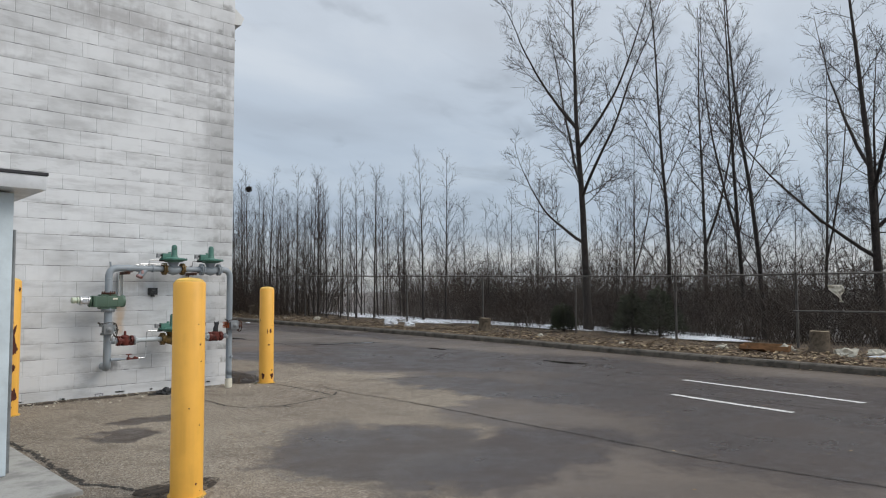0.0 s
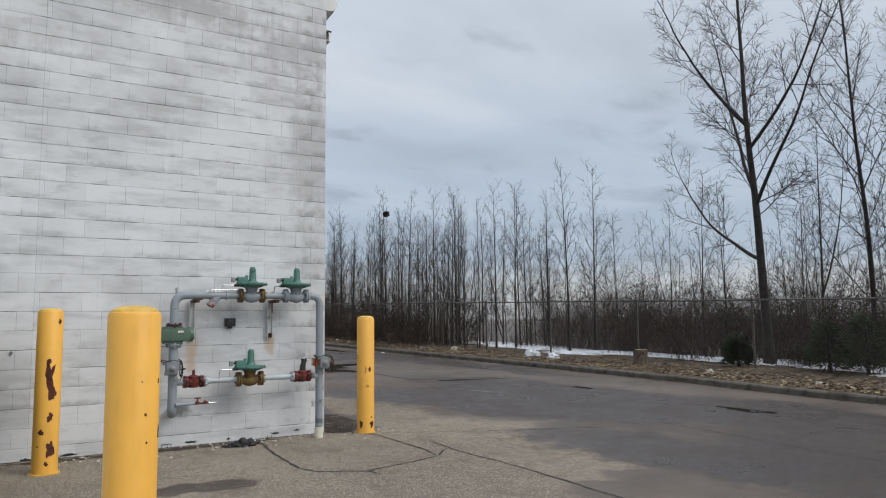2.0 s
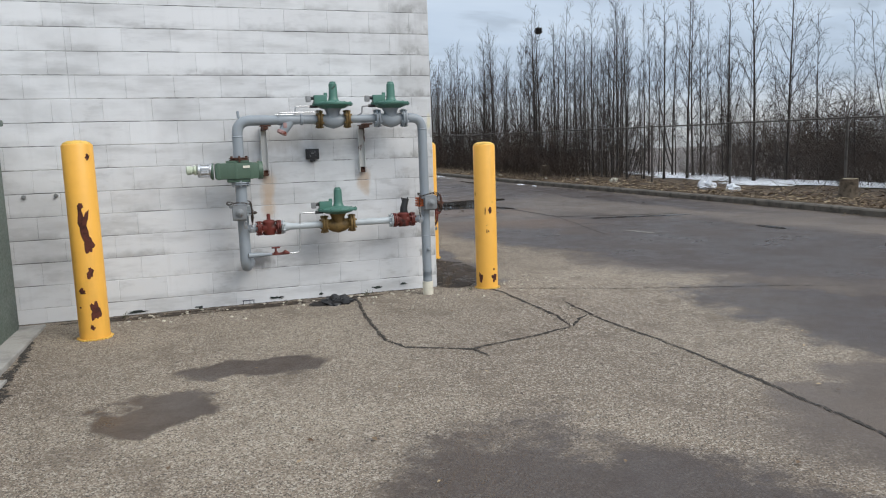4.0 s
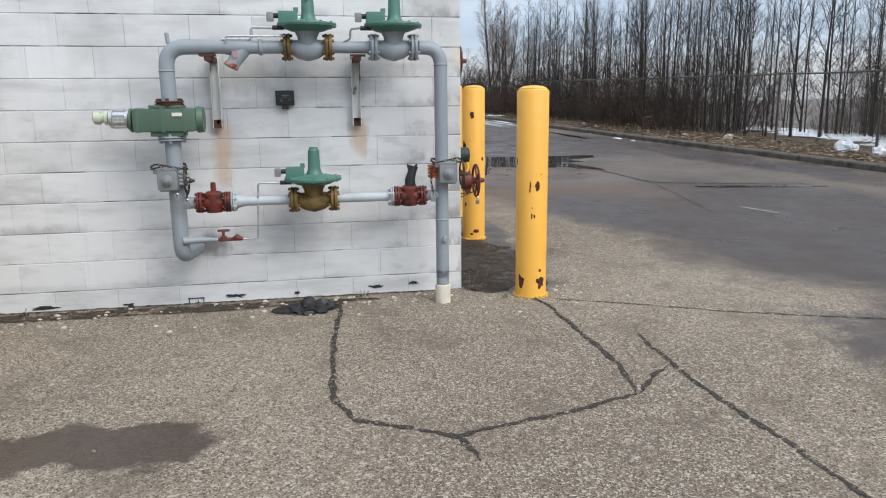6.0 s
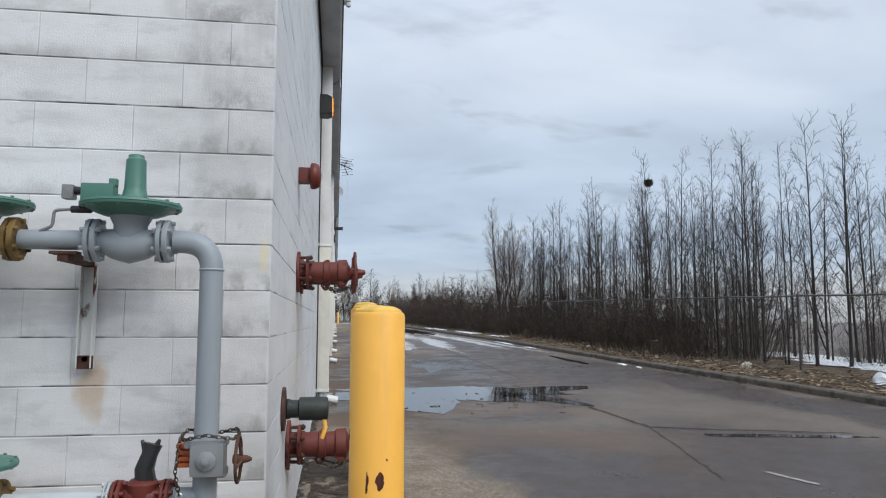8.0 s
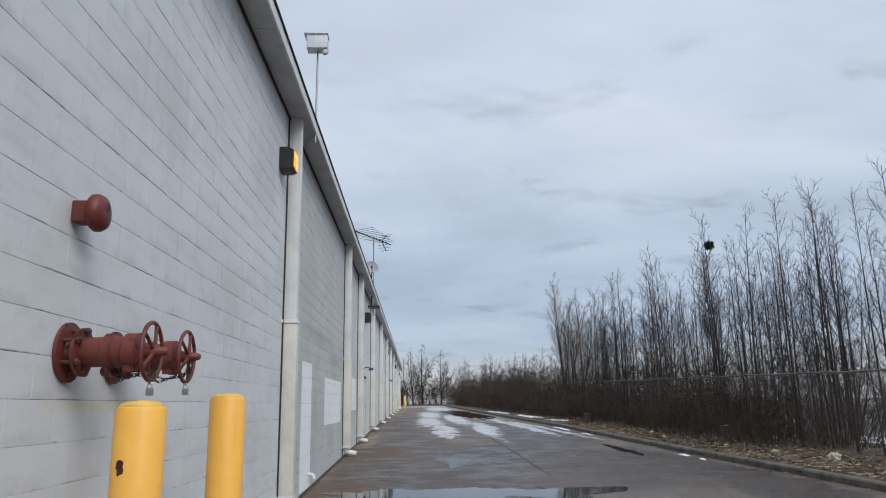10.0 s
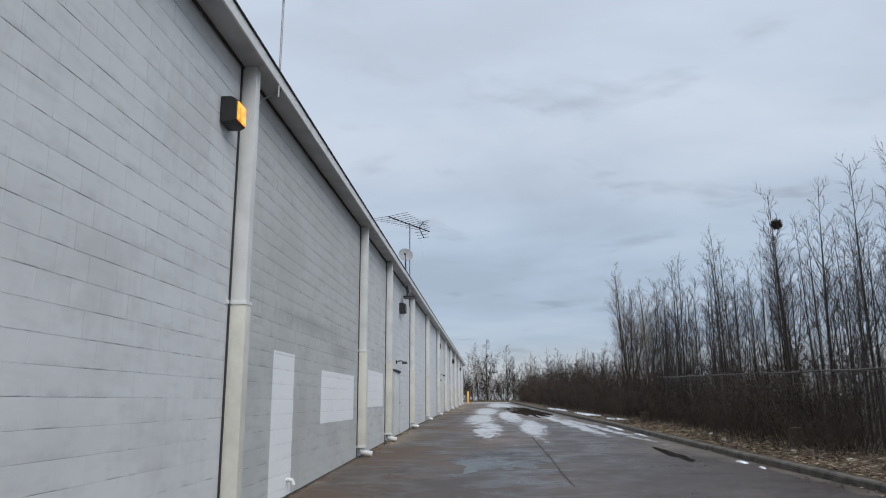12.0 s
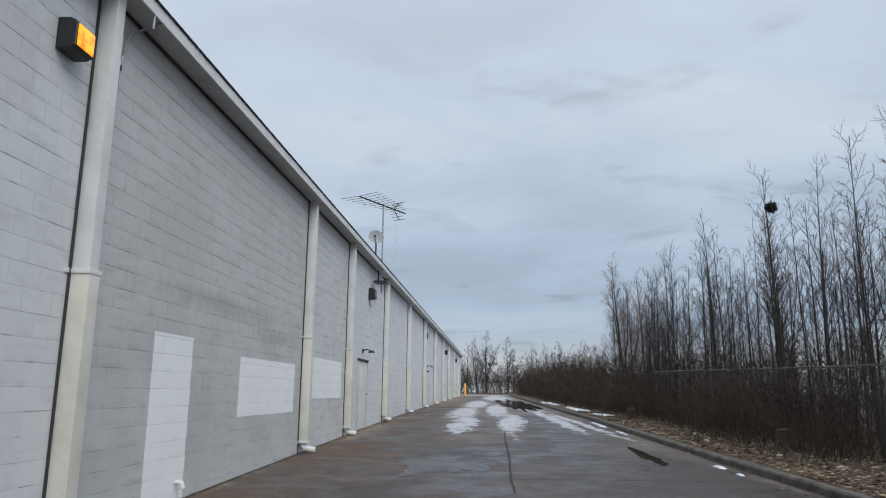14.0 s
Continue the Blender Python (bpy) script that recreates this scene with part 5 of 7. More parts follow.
def gear_operator(x, z, parent, side):
    """Gearbox with small handwheel on the riser, wrapped in chain."""
    y = PY
    bm = bmesh.new()
    add_box(bm, (x, y - 0.085, z), (0.125, 0.10, 0.125), 0.022)
    add_box(bm, (x - 0.01, y - 0.06, z + 0.055), (0.15, 0.10, 0.03), 0.008)
    add_lathe(bm, [(0.036, 0), (0.036, 0.014), (0.024, 0.02), (0.014, 0.022), (0.014, 0.034), (0.009, 0.036)], along((x, y - 0.132, z), (x, y - 0.3, z)), 14)
    add_box(bm, (x, y - 0.03, z - 0.06), (0.12, 0.09, 0.03), 0.006)
    g = part("gear_operator", bm, M_GEAR, parent, "grey valve gearbox")
    bm = bmesh.new()
    for dz in (-0.035, -0.012, 0.012, 0.035):
        add_box(bm, (x - side * 0.085, y - 0.03, z + dz + 0.01), (0.07, 0.10, 0.016), 0.004)
    add_box(bm, (x - side * 0.075, y - 0.03, z + 0.01), (0.05, 0.075, 0.08), 0.006)
    part("yoke", bm, M_ORANGE if side > 0 else M_PIPE_LIGHT, g)
    handwheel(Matrix.Translation((x + 0.105, y - 0.06, z - 0.01)) @ pose(0, 0, 0, 0, 90, 0), 0.085, g, M_CHAIN if side < 0 else M_RUST, 4)
    zc = z + 0.082
    ring = [(x + 0.105 * math.cos(a), y - 0.045 + 0.105 * math.sin(a), zc + 0.012 * math.sin(3 * a)) for a in [2 * math.pi * i / 12 for i in range(13)]]
    chain("chain", ring, g)
    chain("chain", [(x - side * 0.10, y - 0.10, zc), (x - side * 0.115, y - 0.10, z - 0.05), (x - side * 0.10, y - 0.09, z - 0.13)], g)
    padlock((x - side * 0.10, y - 0.09, z - 0.17), g)
    if side < 0:
        padlock((x + 0.045, y - 0.11, z - 0.13), g)


def build_gas_set():
    gs = thing("gas_meter_set", "grey piped gas meter set with green regulators", "gas meter", (0, 0, 0))
    XL, XR, ZT, ZM = 3.335, 5.065, 1.765, 0.79
    bm = bmesh.new()
    add_tube(bm, bent([(4.92, PY, ZT), (XR, PY, ZT), (XR, PY, 0.28), (XR, PY, 0.26)], 0.115, 8), 0.045, 20)
    add_tube(bm, [(XR, PY, 0.30), (XR, PY, 0.27), (XR, PY, 0.24), (XR, PY, 0.02)], [0.045, 0.047, 0.034, 0.034], 18)
    for z in (1.655, 0.62):
        add_lathe(bm, [(0.046, z - 0.006), (0.049, z), (0.046, z + 0.006)], Matrix.Translation((XR, PY, 0)), 20)
    add_rod(bm, (XR + 0.01, PY - 0.03, 0.49), (XR + 0.01, PY - 0.075, 0.49), 0.018, 8, 0.003)
    add_tube(bm, [(XR - 0.12, PY, ZM), (XR, PY, ZM)], 0.036, 14)
    part("outlet_riser", bm, M_PIPE, gs, "blue-grey painted vertical gas pipe")
    bm = bmesh.new()
    add_lathe(bm, [(0.050, 0.0), (0.053, 0.01), (0.053, 0.165), (0.047, 0.17)], Matrix.Translation((XR, PY, -0.01)), 24)
    part("sleeve", bm, M_CREAM, gs, "cream plastic pipe sleeve")
    bm = bmesh.new()
    add_tube(bm, bent([(XL, PY, 1.40), (XL, PY, ZT), (3.62, PY, ZT)], 0.125, 8), 0.047, 20)
    add_lathe(bm, [(0.048, -0.006), (0.052, 0), (0.048, 0.006)], Matrix.Translation((XL, PY, 1.62)), 20)
    add_rod(bm, (XL + 0.02, PY, ZT + 0.02), (XL + 0.015, PY, ZT + 0.085), 0.013, 8, 0.003)
    part("meter_outlet", bm, M_PIPE, gs)
    bm = bmesh.new()
    add_tube(bm, bent([(XL, PY, 1.22), (XL, PY, 0.44), (XL + 0.05, PY + 0.31, 0.44)], 0.09, 8), 0.050, 20)
    add_tube(bm, [(XL, PY, ZM), (3.46, PY, ZM)], 0.038, 14)
    part("inlet_riser", bm, M_PIPE, gs)
    # rotary meter
    zc = 1.32
    bm = bmesh.new()
    add_box(bm, (3.31, PY, zc), (0.38, 0.19, 0.145), 0.028)
    add_box(bm, (3.32, PY, zc - 0.085), (0.20, 0.15, 0.03), 0.006)
    add_box(bm, (3.32, PY, zc + 0.082), (0.20, 0.15, 0.02), 0.006)
    for dx in (-0.15, 0.0, 0.13):
        add_box(bm, (3.30 + dx, PY, zc), (0.03, 0.195, 0.15), 0.010)
    add_lathe(bm, [(0.078, 0), (0.084, 0.01), (0.078, 0.045), (0.05, 0.05)], along((3.49, PY, zc), (3.7, PY, zc)), 20)
    add_lathe(bm, [(0.072, 0), (0.076, 0.012), (0.055, 0.03)], along((3.11, PY, zc), (2.9, PY, zc)), 20)
    mt = part("meter_body", bm, M_GREEN_D, gs, "green rotary gas meter body")
    bm = bmesh.new()
    add_lathe(bm, [(0.050, 0), (0.062, 0.004), (0.062, 0.022), (0.054, 0.026), (0.054, 0.10), (0.060, 0.104), (0.060, 0.122), (0.048, 0.128)], along((3.10, PY, zc + 0.012), (2.0, PY, zc + 0.012)), 24)
    for i in range(9):
        an = 2 * math.pi * i / 9
        add_box(bm, (3.035, PY + 0.055 * math.cos(an), zc + 0.012 + 0.055 * math.sin(an)), (0.075, 0.014, 0.014), 0.003)
    part("counter", bm, M_STEEL, mt, "ribbed metal counter")
    bm = bmesh.new()
    add_lathe(bm, [(0.030, 0), (0.044, 0.006), (0.044, 0.024), (0.030, 0.030), (0.030, 0.046), (0.040, 0.050), (0.040, 0.085), (0.028, 0.094)], along((2.972, PY, zc + 0.018), (2.8, PY, zc + 0.018)), 18)
    part("counter_cap", bm, M_CAP, mt, "pale green translucent cap")
    bm = bmesh.new()
    add_box(bm, (3.39, PY - 0.10, zc + 0.035), (0.06, 0.004, 0.022))
    part("plate", bm, M_CREAM, mt, "small white data plate")
    flange("flange", (XL, PY, 1.425), (0, 0, 1), 0.088, 0.026, M_RUST, mt)
    flange("flange", (XL, PY, 1.205), (0, 0, 1), 0.088, 0.030, M_PIPE, mt)
    # strainer and header
    bm = bmesh.new()
    add_tube(bm, [(3.58, PY, ZT), (3.68, PY, ZT), (3.72, PY, ZT), (3.82, PY, ZT), (3.86, PY, ZT), (4.08, PY, ZT)], [0.042, 0.042, 0.050, 0.050, 0.042, 0.040], 16)
    add_tube(bm, [(3.82, PY, ZT), (3.76, PY - 0.01, ZT - 0.07), (3.735, PY - 0.015, ZT - 0.105)], [0.045, 0.045, 0.040], 14)
    add_rod(bm, (3.90, PY, ZT), (3.925, PY, ZT), 0.052, 14, 0.004)
    st = part("strainer", bm, M_PIPE, gs, "grey Y-strainer on the header")
    bm = bmesh.new()
    add_rod(bm, (3.735, PY - 0.015, ZT - 0.10), (3.722, PY - 0.018, ZT - 0.125), 0.046, 12, 0.004)
    add_box(bm, (3.755, PY - 0.055, ZT - 0.05), (0.03, 0.008, 0.045), 0.002)
    part("strainer_plug", bm, M_REDTAG, st, "faded pink paint on the strainer end")
    bm = bmesh.new()
    add_tube(bm, [(4.33, PY, ZT), (4.62, PY, ZT)], 0.038, 16)
    part("header_pipe", bm, M_PIPE, gs)
    regulator(gs, 4.205, ZT, M_PIPE, M_BRASSY)
    regulator(gs, 4.755, ZT, M_PIPE, M_PIPE)
    regulator(gs, 4.20, ZM, M_BRASSY, M_BRASSY)
    plug_valve("plug_valve", 3.465, 3.655, ZM, M_RED, gs)
    plug_valve("plug_valve", 4.745, 4.935, ZM, M_RED, gs, True)
    for x in (3.68, 4.72):
        flange("flange", (x, PY, ZM), (1, 0, 0), 0.066, 0.022, M_PIPE_LIGHT, gs)
    bm = bmesh.new()
    add_tube(bm, [(3.68, PY, ZM), (3.70, PY, ZM), (3.76, PY, ZM), (4.07, PY, ZM)], [0.045, 0.045, 0.031, 0.031], 16)
    part("bypass_pipe", bm, M_PIPE_LIGHT, gs, "pale grey bypass pipe")
    bm = bmesh.new()
    add_tube(bm, [(4.33, PY, ZM), (4.72, PY, ZM)], 0.031, 16)
    part("bypass_pipe", bm, M_PIPE_LIGHT, gs, "pale grey bypass pipe")
    gear_operator(3.305, 0.95, gs, -1)
    gear_operator(5.09, 0.945, gs, 1)
    # sensing tubes
    yt = PY - 0.02
    bm = bmesh.new()
    add_tube(bm, bent([(3.99, yt, ZT + 0.118), (3.86, yt, ZT + 0.118), (3.855, yt, ZT + 0.045), (3.68, yt, ZT + 0.045)], 0.018), 0.0075, 8)
    part("sensing_tube", bm, M_STEEL, gs, "bright bent steel tube")
    bm = bmesh.new()
    add_tube(bm, bent([(4.07, yt - 0.03, ZT + 0.062), (3.71, yt - 0.03, ZT + 0.062), (3.705, yt - 0.03, ZT + 0.03)], 0.015), 0.0065, 8)
    part("sensing_tube", bm, M_STEEL, gs, "bright bent steel tube")
    bm = bmesh.new()
    add_tube(bm, bent([(4.545, yt, ZT + 0.118), (4.48, yt, ZT + 0.112), (4.475, yt, ZT + 0.05), (4.43, yt, ZT + 0.03)], 0.014), 0.0065, 8)
    part("sensing_tube", bm, M_GALV, gs)
    bm = bmesh.new()
    add_tube(bm, bent([(3.99, yt, ZM + 0.118), (3.845, yt, ZM + 0.118), (3.825, yt, 0.545), (3.70, yt, 0.545)], 0.022), 0.0075, 8)
    part("sensing_tube", bm, M_STEEL, gs, "bright bent steel tube")
    bm = bmesh.new()
    add_tube(bm, [(XL + 0.02, PY - 0.05, 0.55), (3.45, yt, 0.548), (3.57, yt, 0.545)], [0.024, 0.022, 0.012], 10)
    part("drip_pipe", bm, M_PIPE, gs)
    bm = bmesh.new()
    add_rod(bm, (3.57, yt, 0.545), (3.72, yt, 0.545), 0.012, 10)
    add_box(bm, (3.605, yt, 0.55), (0.04, 0.035, 0.035), 0.008)
    add_rod(bm, (3.605, yt, 0.56), (3.605, yt, 0.60), 0.010, 8)
    add_rod(bm, (3.57, yt, 0.604), (3.645, yt, 0.604), 0.008, 8)
    add_tube(bm, [(3.66, yt, 0.545), (3.69, yt, 0.556), (3.73, yt, 0.545)], [0.01, 0.024, 0.008], 8)
    part("needle_valve", bm, M_REDPIPE, gs, "small dark red shut-off valve")
    # wall brackets
    for x in (3.585, 4.52):
        bm = bmesh.new()
        add_box(bm, (x, WY - 0.022, 1.49), (0.062, 0.008, 0.46), 0.002)
        add_box(bm, (x - 0.028, WY - 0.040, 1.49), (0.006, 0.044, 0.46), 0.002)
        add_box(bm, (x + 0.028, WY - 0.040, 1.49), (0.006, 0.044, 0.46), 0.002)
        br = part("bracket", bm, rusty_bracket, gs, "whitewashed steel bracket, rusting at both ends")
        bm = bmesh.new()
        add_box(bm, (x, (PY + WY) / 2 - 0.02, 1.70), (0.042, 0.33, 0.036), 0.004)
        add_box(bm, (x, PY - 0.0, 1.715), (0.10, 0.06, 0.012), 0.003)
        part("arm", bm, M_RUST, br, "rusted bracket arm")
        bm = bmesh.new()
        add_box(bm, (x + 0.004, WY - 0.050, 1.285), (0.060, 0.020, 0.055), 0.004)
        part("clip", bm, M_RUST, br, "rust-eaten clip")
        bm = bmesh.new()
        add_rod(bm, (x + 0.005, WY - 0.026, 1.30), (x + 0.005, WY - 0.06, 1.30), 0.014, 6)
        part("bolt", bm, M_RUST, br)


M_CAP = plain_paint("pale_green_plastic", (0.50, 0.56, 0.44), 0.12, 0.35)
rusty_bracket = rusty_paint("whitewashed_steel", (0.66, 0.67, 0.66), (0.15, 0.06, 0.03), 0.60, 0.68, 0.6, 6.0, 0.3)
build_gas_set()


def build_wall_bits():
    bx = thing("junction_box", "small black plastic junction box on block wall", "junction box", (4.035, WY, 1.44))
    bm = bmesh.new()
    add_box(bm, (0, -0.025, 0.012), (0.125, 0.05, 0.10), 0.006)
    add_box(bm, (0, -0.054, 0.012), (0.098, 0.008, 0.074), 0.003)
    add_box(bm, (0, -0.025, -0.05), (0.045, 0.04, 0.025), 0.004)
    part("box", bm, M_BLACK, bx)
    bm = bmesh.new()
    for i, (x, z, w) in enumerate(((0.005, 0.03, 0.05), (0.0, 0.018, 0.03), (-0.025, 0.0, 0.012), (0.03, 0.0, 0.012), (-0.022, -0.01, 0.012))):
        add_box(bm, (x, -0.0585, z), (w, 0.001, 0.004))
    part("lettering", bm, M_GALV, bx, "worn illegible grey lettering")
    # two old anchor stubs
    for x in (1.53, 1.78):
        a = thing("anchor_stub", "small rusted anchor stub in block wall", "anchor", (x, WY, 1.16))
        bm = bmesh.new()
        add_rod(bm, (0, 0.01, 0), (0, -0.02, 0), 0.018, 10, 0.003)
        part("stub", bm, M_GALV, a)


build_wall_bits()


def build_foot_marks():
    """A survey box drawn on the lowest course, scraped paint and a few weeds."""
    y = WY - 0.0042
    mk = thing("survey_mark", "dark blue outlined square drawn on the wall foot", "mark", (3.346, y, 0.045))
    bm = bmesh.new()
    for c, w in (((0, 0, 0.026), (0.112, 0.002, 0.007)), ((-0.048, 0, 0), (0.007, 0.002, 0.052)), ((0.05, 0, 0), (0.006, 0.002, 0.046)), ((0.0, 0, -0.02), (0.05, 0.002, 0.006)), ((0.012, 0, 0.0), (0.005, 0.002, 0.03))):
        add_box(bm, c, w)
    part("outline", bm, M_INK, mk)
    r = random.Random(12)
    for x, z, w in ((3.62, 0.075, 0.06), (4.05, 0.07, 0.02), (2.35, 0.06, 0.07), (4.62, 0.085, 0.05), (4.90, 0.10, 0.03), (2.9, 0.05, 0.03), (1.95, 0.05, 0.05)):
        sc = thing("paint_scrape", "dark scraped patch low on the painted wall", "scrape", (x, y, z), "scrapes at the wall foot")
        V = []
        n = 18
        for i in range(n):
            a = 2 * math.pi * i / n
            e = 1 + 0.9 * noise.noise(Vector((2 * math.cos(a) + x * 7, 2 * math.sin(a), 3))) + 0.3 * r.uniform(-1, 1)
            V.append((w * e * math.cos(a), 0, 0.013 * e * math.sin(a)))
        V += [(a, 0.004, c) for a, b, c in V]
        mesh_part("bare_patch", V, [tuple(range(n))] + [(i, n + i, n + (i + 1) % n, (i + 1) % n) for i in range(n)], M_DKGREEN, sc)
    for x, yy, h in ((4.52, 10.24, 0.07), (4.46, 10.2, 0.05), (5.33, 10.22, 0.16), (5.42, 10.36, 0.2), (3.7, 10.23, 0.05), (5.5, 9.98, 0.05), (2.25, 10.2, 0.08)):
        wd = thing("weed", "thin dry weed at the wall foot", "weed", (x, yy, ground_z(yy)), "weeds at the wall foot")
        V, F = [], []
        for i in range(9):
            add_limb(V, F, limb_path(r, Vector((r.gauss(0, 0.02), r.gauss(0, 0.015), -0.01)), Vector((r.uniform(-0.8, 0.8), r.uniform(-0.8, 0.5), 1)), h * r.uniform(0.5, 1.2), 3, 0.2, -0.05), [0.0022, 0.002, 0.0015, 0.0008], 3)
        mesh_part("stalks", V, F, M_TWIG_PALE if h > 0.1 else M_WEED, wd)


M_INK = plain_paint("blue_black_marker", (0.03, 0.035, 0.07), 0.2, 0.7)
M_WEED = plain_paint("dull_weed_green", (0.07, 0.085, 0.04), 0.3, 0.8)
build_foot_marks()

# ---- fire valves through the side wall ----


def fire_valve(y, z, reach, label, wheel=True, lock=True, R=0.145):
    v = thing("fire_valve", label, "valve", (WX, y, z), "red fire valves")
    bm = bmesh.new()
    add_lathe(bm, [(0.145, 0.0), (0.15, 0.004), (0.15, 0.020), (0.075, 0.024), (0.068, 0.04), (0.068, 0.062), (0.118, 0.066), (0.122, 0.085), (0.074, 0.09), (0.076, 0.19), (0.086, 0.195), (0.086, 0.235),
                   (0.075, 0.24), (0.077, reach - 0.13), (0.092, reach - 0.12), (0.094, reach - 0.06), (0.06, reach - 0.045), (0.035, reach - 0.03), (0.02, reach + 0.07), (0.012, reach + 0.08)], pose(0, 0, 0, 0, 90, 0), 24)
    for yy in (0.05, -0.05):
        add_box(bm, (reach - 0.09, yy, -0.075), (0.05, 0.02, 0.05), 0.004)
        add_box(bm, (0.22, yy * 0.6, 0.078), (0.03, 0.03, 0.02), 0.004)
    part("barrel", bm, M_REDPIPE, v, "oxide red flanged barrel")
    for k in range(6):
        a = math.pi * (2 * k + 1) / 6
        bm = bmesh.new()
        add_rod(bm, (0.012, 0.105 * math.cos(a), 0.105 * math.sin(a)), (0.112, 0.105 * math.cos(a), 0.105 * math.sin(a)), 0.011, 6)
        add_rod(bm, (0.088, 0.105 * math.cos(a), 0.105 * math.sin(a)), (0.104, 0.105 * math.cos(a), 0.105 * math.sin(a)), 0.019, 6, 0.002)
        part("bolt", bm, M_RUST, v)
    bm = bmesh.new()
    add_ring(bm, pose(0.20, 0, -0.095, 90, 0, 0), 0.022, 0.007, 14, 6)
    part("hose_lug", bm, M_REDPIPE, v)
    if wheel:
        handwheel(pose(reach, 0, 0, 0, 90, 0), R, v, M_REDPIPE)
    if lock:
        chain("chain", [(0.20, -0.02, -0.10), (0.28, -0.03, -0.145), (reach - 0.03, -0.02, -0.10), (reach + 0.01, 0.04, -0.10), (reach + 0.02, 0.0, -0.06)], v)
        chain("chain", [(0.21, 0.03, -0.10), (0.29, 0.03, -0.125), (reach - 0.02, 0.03, -0.11), (reach + 0.02, 0.07, 0.02), (reach + 0.02, 0.02, -0.10), (reach + 0.01, -0.02, -0.16)], v)
        padlock((reach + 0.01, -0.02, -0.20), v)
    return v


fire_valve(12.42, 1.82, 0.42, "oxide red fire test valve with chained handwheel")
fire_valve(12.98, 1.83, 0.42, "oxide red fire test valve with chained handwheel")
fire_valve(11.66, 0.70, 0.42, "low oxide red fire valve with chained handwheel")


def build_drain():
    d = thing("drain_stub", "blackish green iron drain stub in block wall", "pipe", (WX, 11.2, 0.97))
    bm = bmesh.new()
    add_lathe(bm, [(0.05, 0.016), (0.058, 0.03), (0.05, 0.05), (0.05, 0.09), (0.064, 0.094), (0.066, 0.24), (0.06, 0.25), (0.03, 0.255)], pose(0, 0, 0, 0, 90, 0), 20)
    part("stub", bm, M_DKGREEN, d)
    bm = bmesh.new()
    add_lathe(bm, [(0.118, 0), (0.122, 0.004), (0.120, 0.016), (0.06, 0.022)], pose(0, 0, 0, 0, 90, 0), 24)
    part("wall_plate", bm, M_RUST, d, "rusted round wall plate")
    bm = bmesh.new()
    add_tube(bm, [(0.23, -0.02, -0.05), (0.24, -0.03, -0.10), (0.22, -0.03, -0.16)], 0.012, 8)
    part("tag", bm, M_YELLOW, d, "yellow tag strap")
    bell = thing("alarm_bell", "red round alarm bell on block wall", "bell", (WX, 12.38, 2.53))
    bm = bmesh.new()
    add_box(bm, (0.045, 0, 0), (0.09, 0.11, 0.11), 0.01)
    part("backbox", bm, M_REDPIPE, bell)
    bm = bmesh.new()
    add_lathe(bm, [(0.09, 0.085), (0.098, 0.095), (0.098, 0.12), (0.085, 0.145), (0.05, 0.16), (0.015, 0.164)], pose(0, 0, 0, 0, 90, 0), 24)
    part("gong", bm, M_RED, bell, "domed red gong")


build_drain()

# ---- lamps, door, roof gear along the side wall ----


def wall_lamp(y, z, lit, s=1.0):
    lp = thing("wall_lamp", "black wall pack lamp with glowing amber lens" if lit else "black wall pack lamp, unlit", "wall lamp", (WX, y, z), "wall pack lamps")
    bm = bmesh.new()
    prof = [(0.0, -0.19), (0.0, 0.15), (0.13, 0.15), (0.21, 0.105), (0.21, -0.16), (0.15, -0.19)]
    a = [bm.verts.new((x * s, -0.17 * s, zz * s)) for x, zz in prof]
    b = [bm.verts.new((x * s, 0.17 * s, zz * s)) for x, zz in prof]
    bm.faces.new(a); bm.faces.new(list(reversed(b)))
    for i in range(len(prof)):
        j = (i + 1) % len(prof)
        bm.faces.new((a[j], a[i], b[i], b[j]))
    bmesh.ops.bevel(bm, geom=list(bm.edges), offset=0.008 * s, segments=1, affect="EDGES")
    body = part("housing", bm, M_BLACK, lp, smooth=False)
    bm = bmesh.new()
    add_box(bm, (0.214 * s, 0.0, -0.03 * s), (0.022 * s, 0.28 * s, 0.235 * s), 0.008 * s)
    part("lens", bm, M_AMBER if lit else M_GALV, body, "glowing amber lens" if lit else "dull lens")
    return lp


wall_lamp(17.78, 4.72, True, 0.88)
wall_lamp(33.9, 4.58, False)
wall_lamp(51.4, 4.66, False)
wall_lamp(68.0, 4.66, False)
wall_lamp(82.0, 4.66, False)


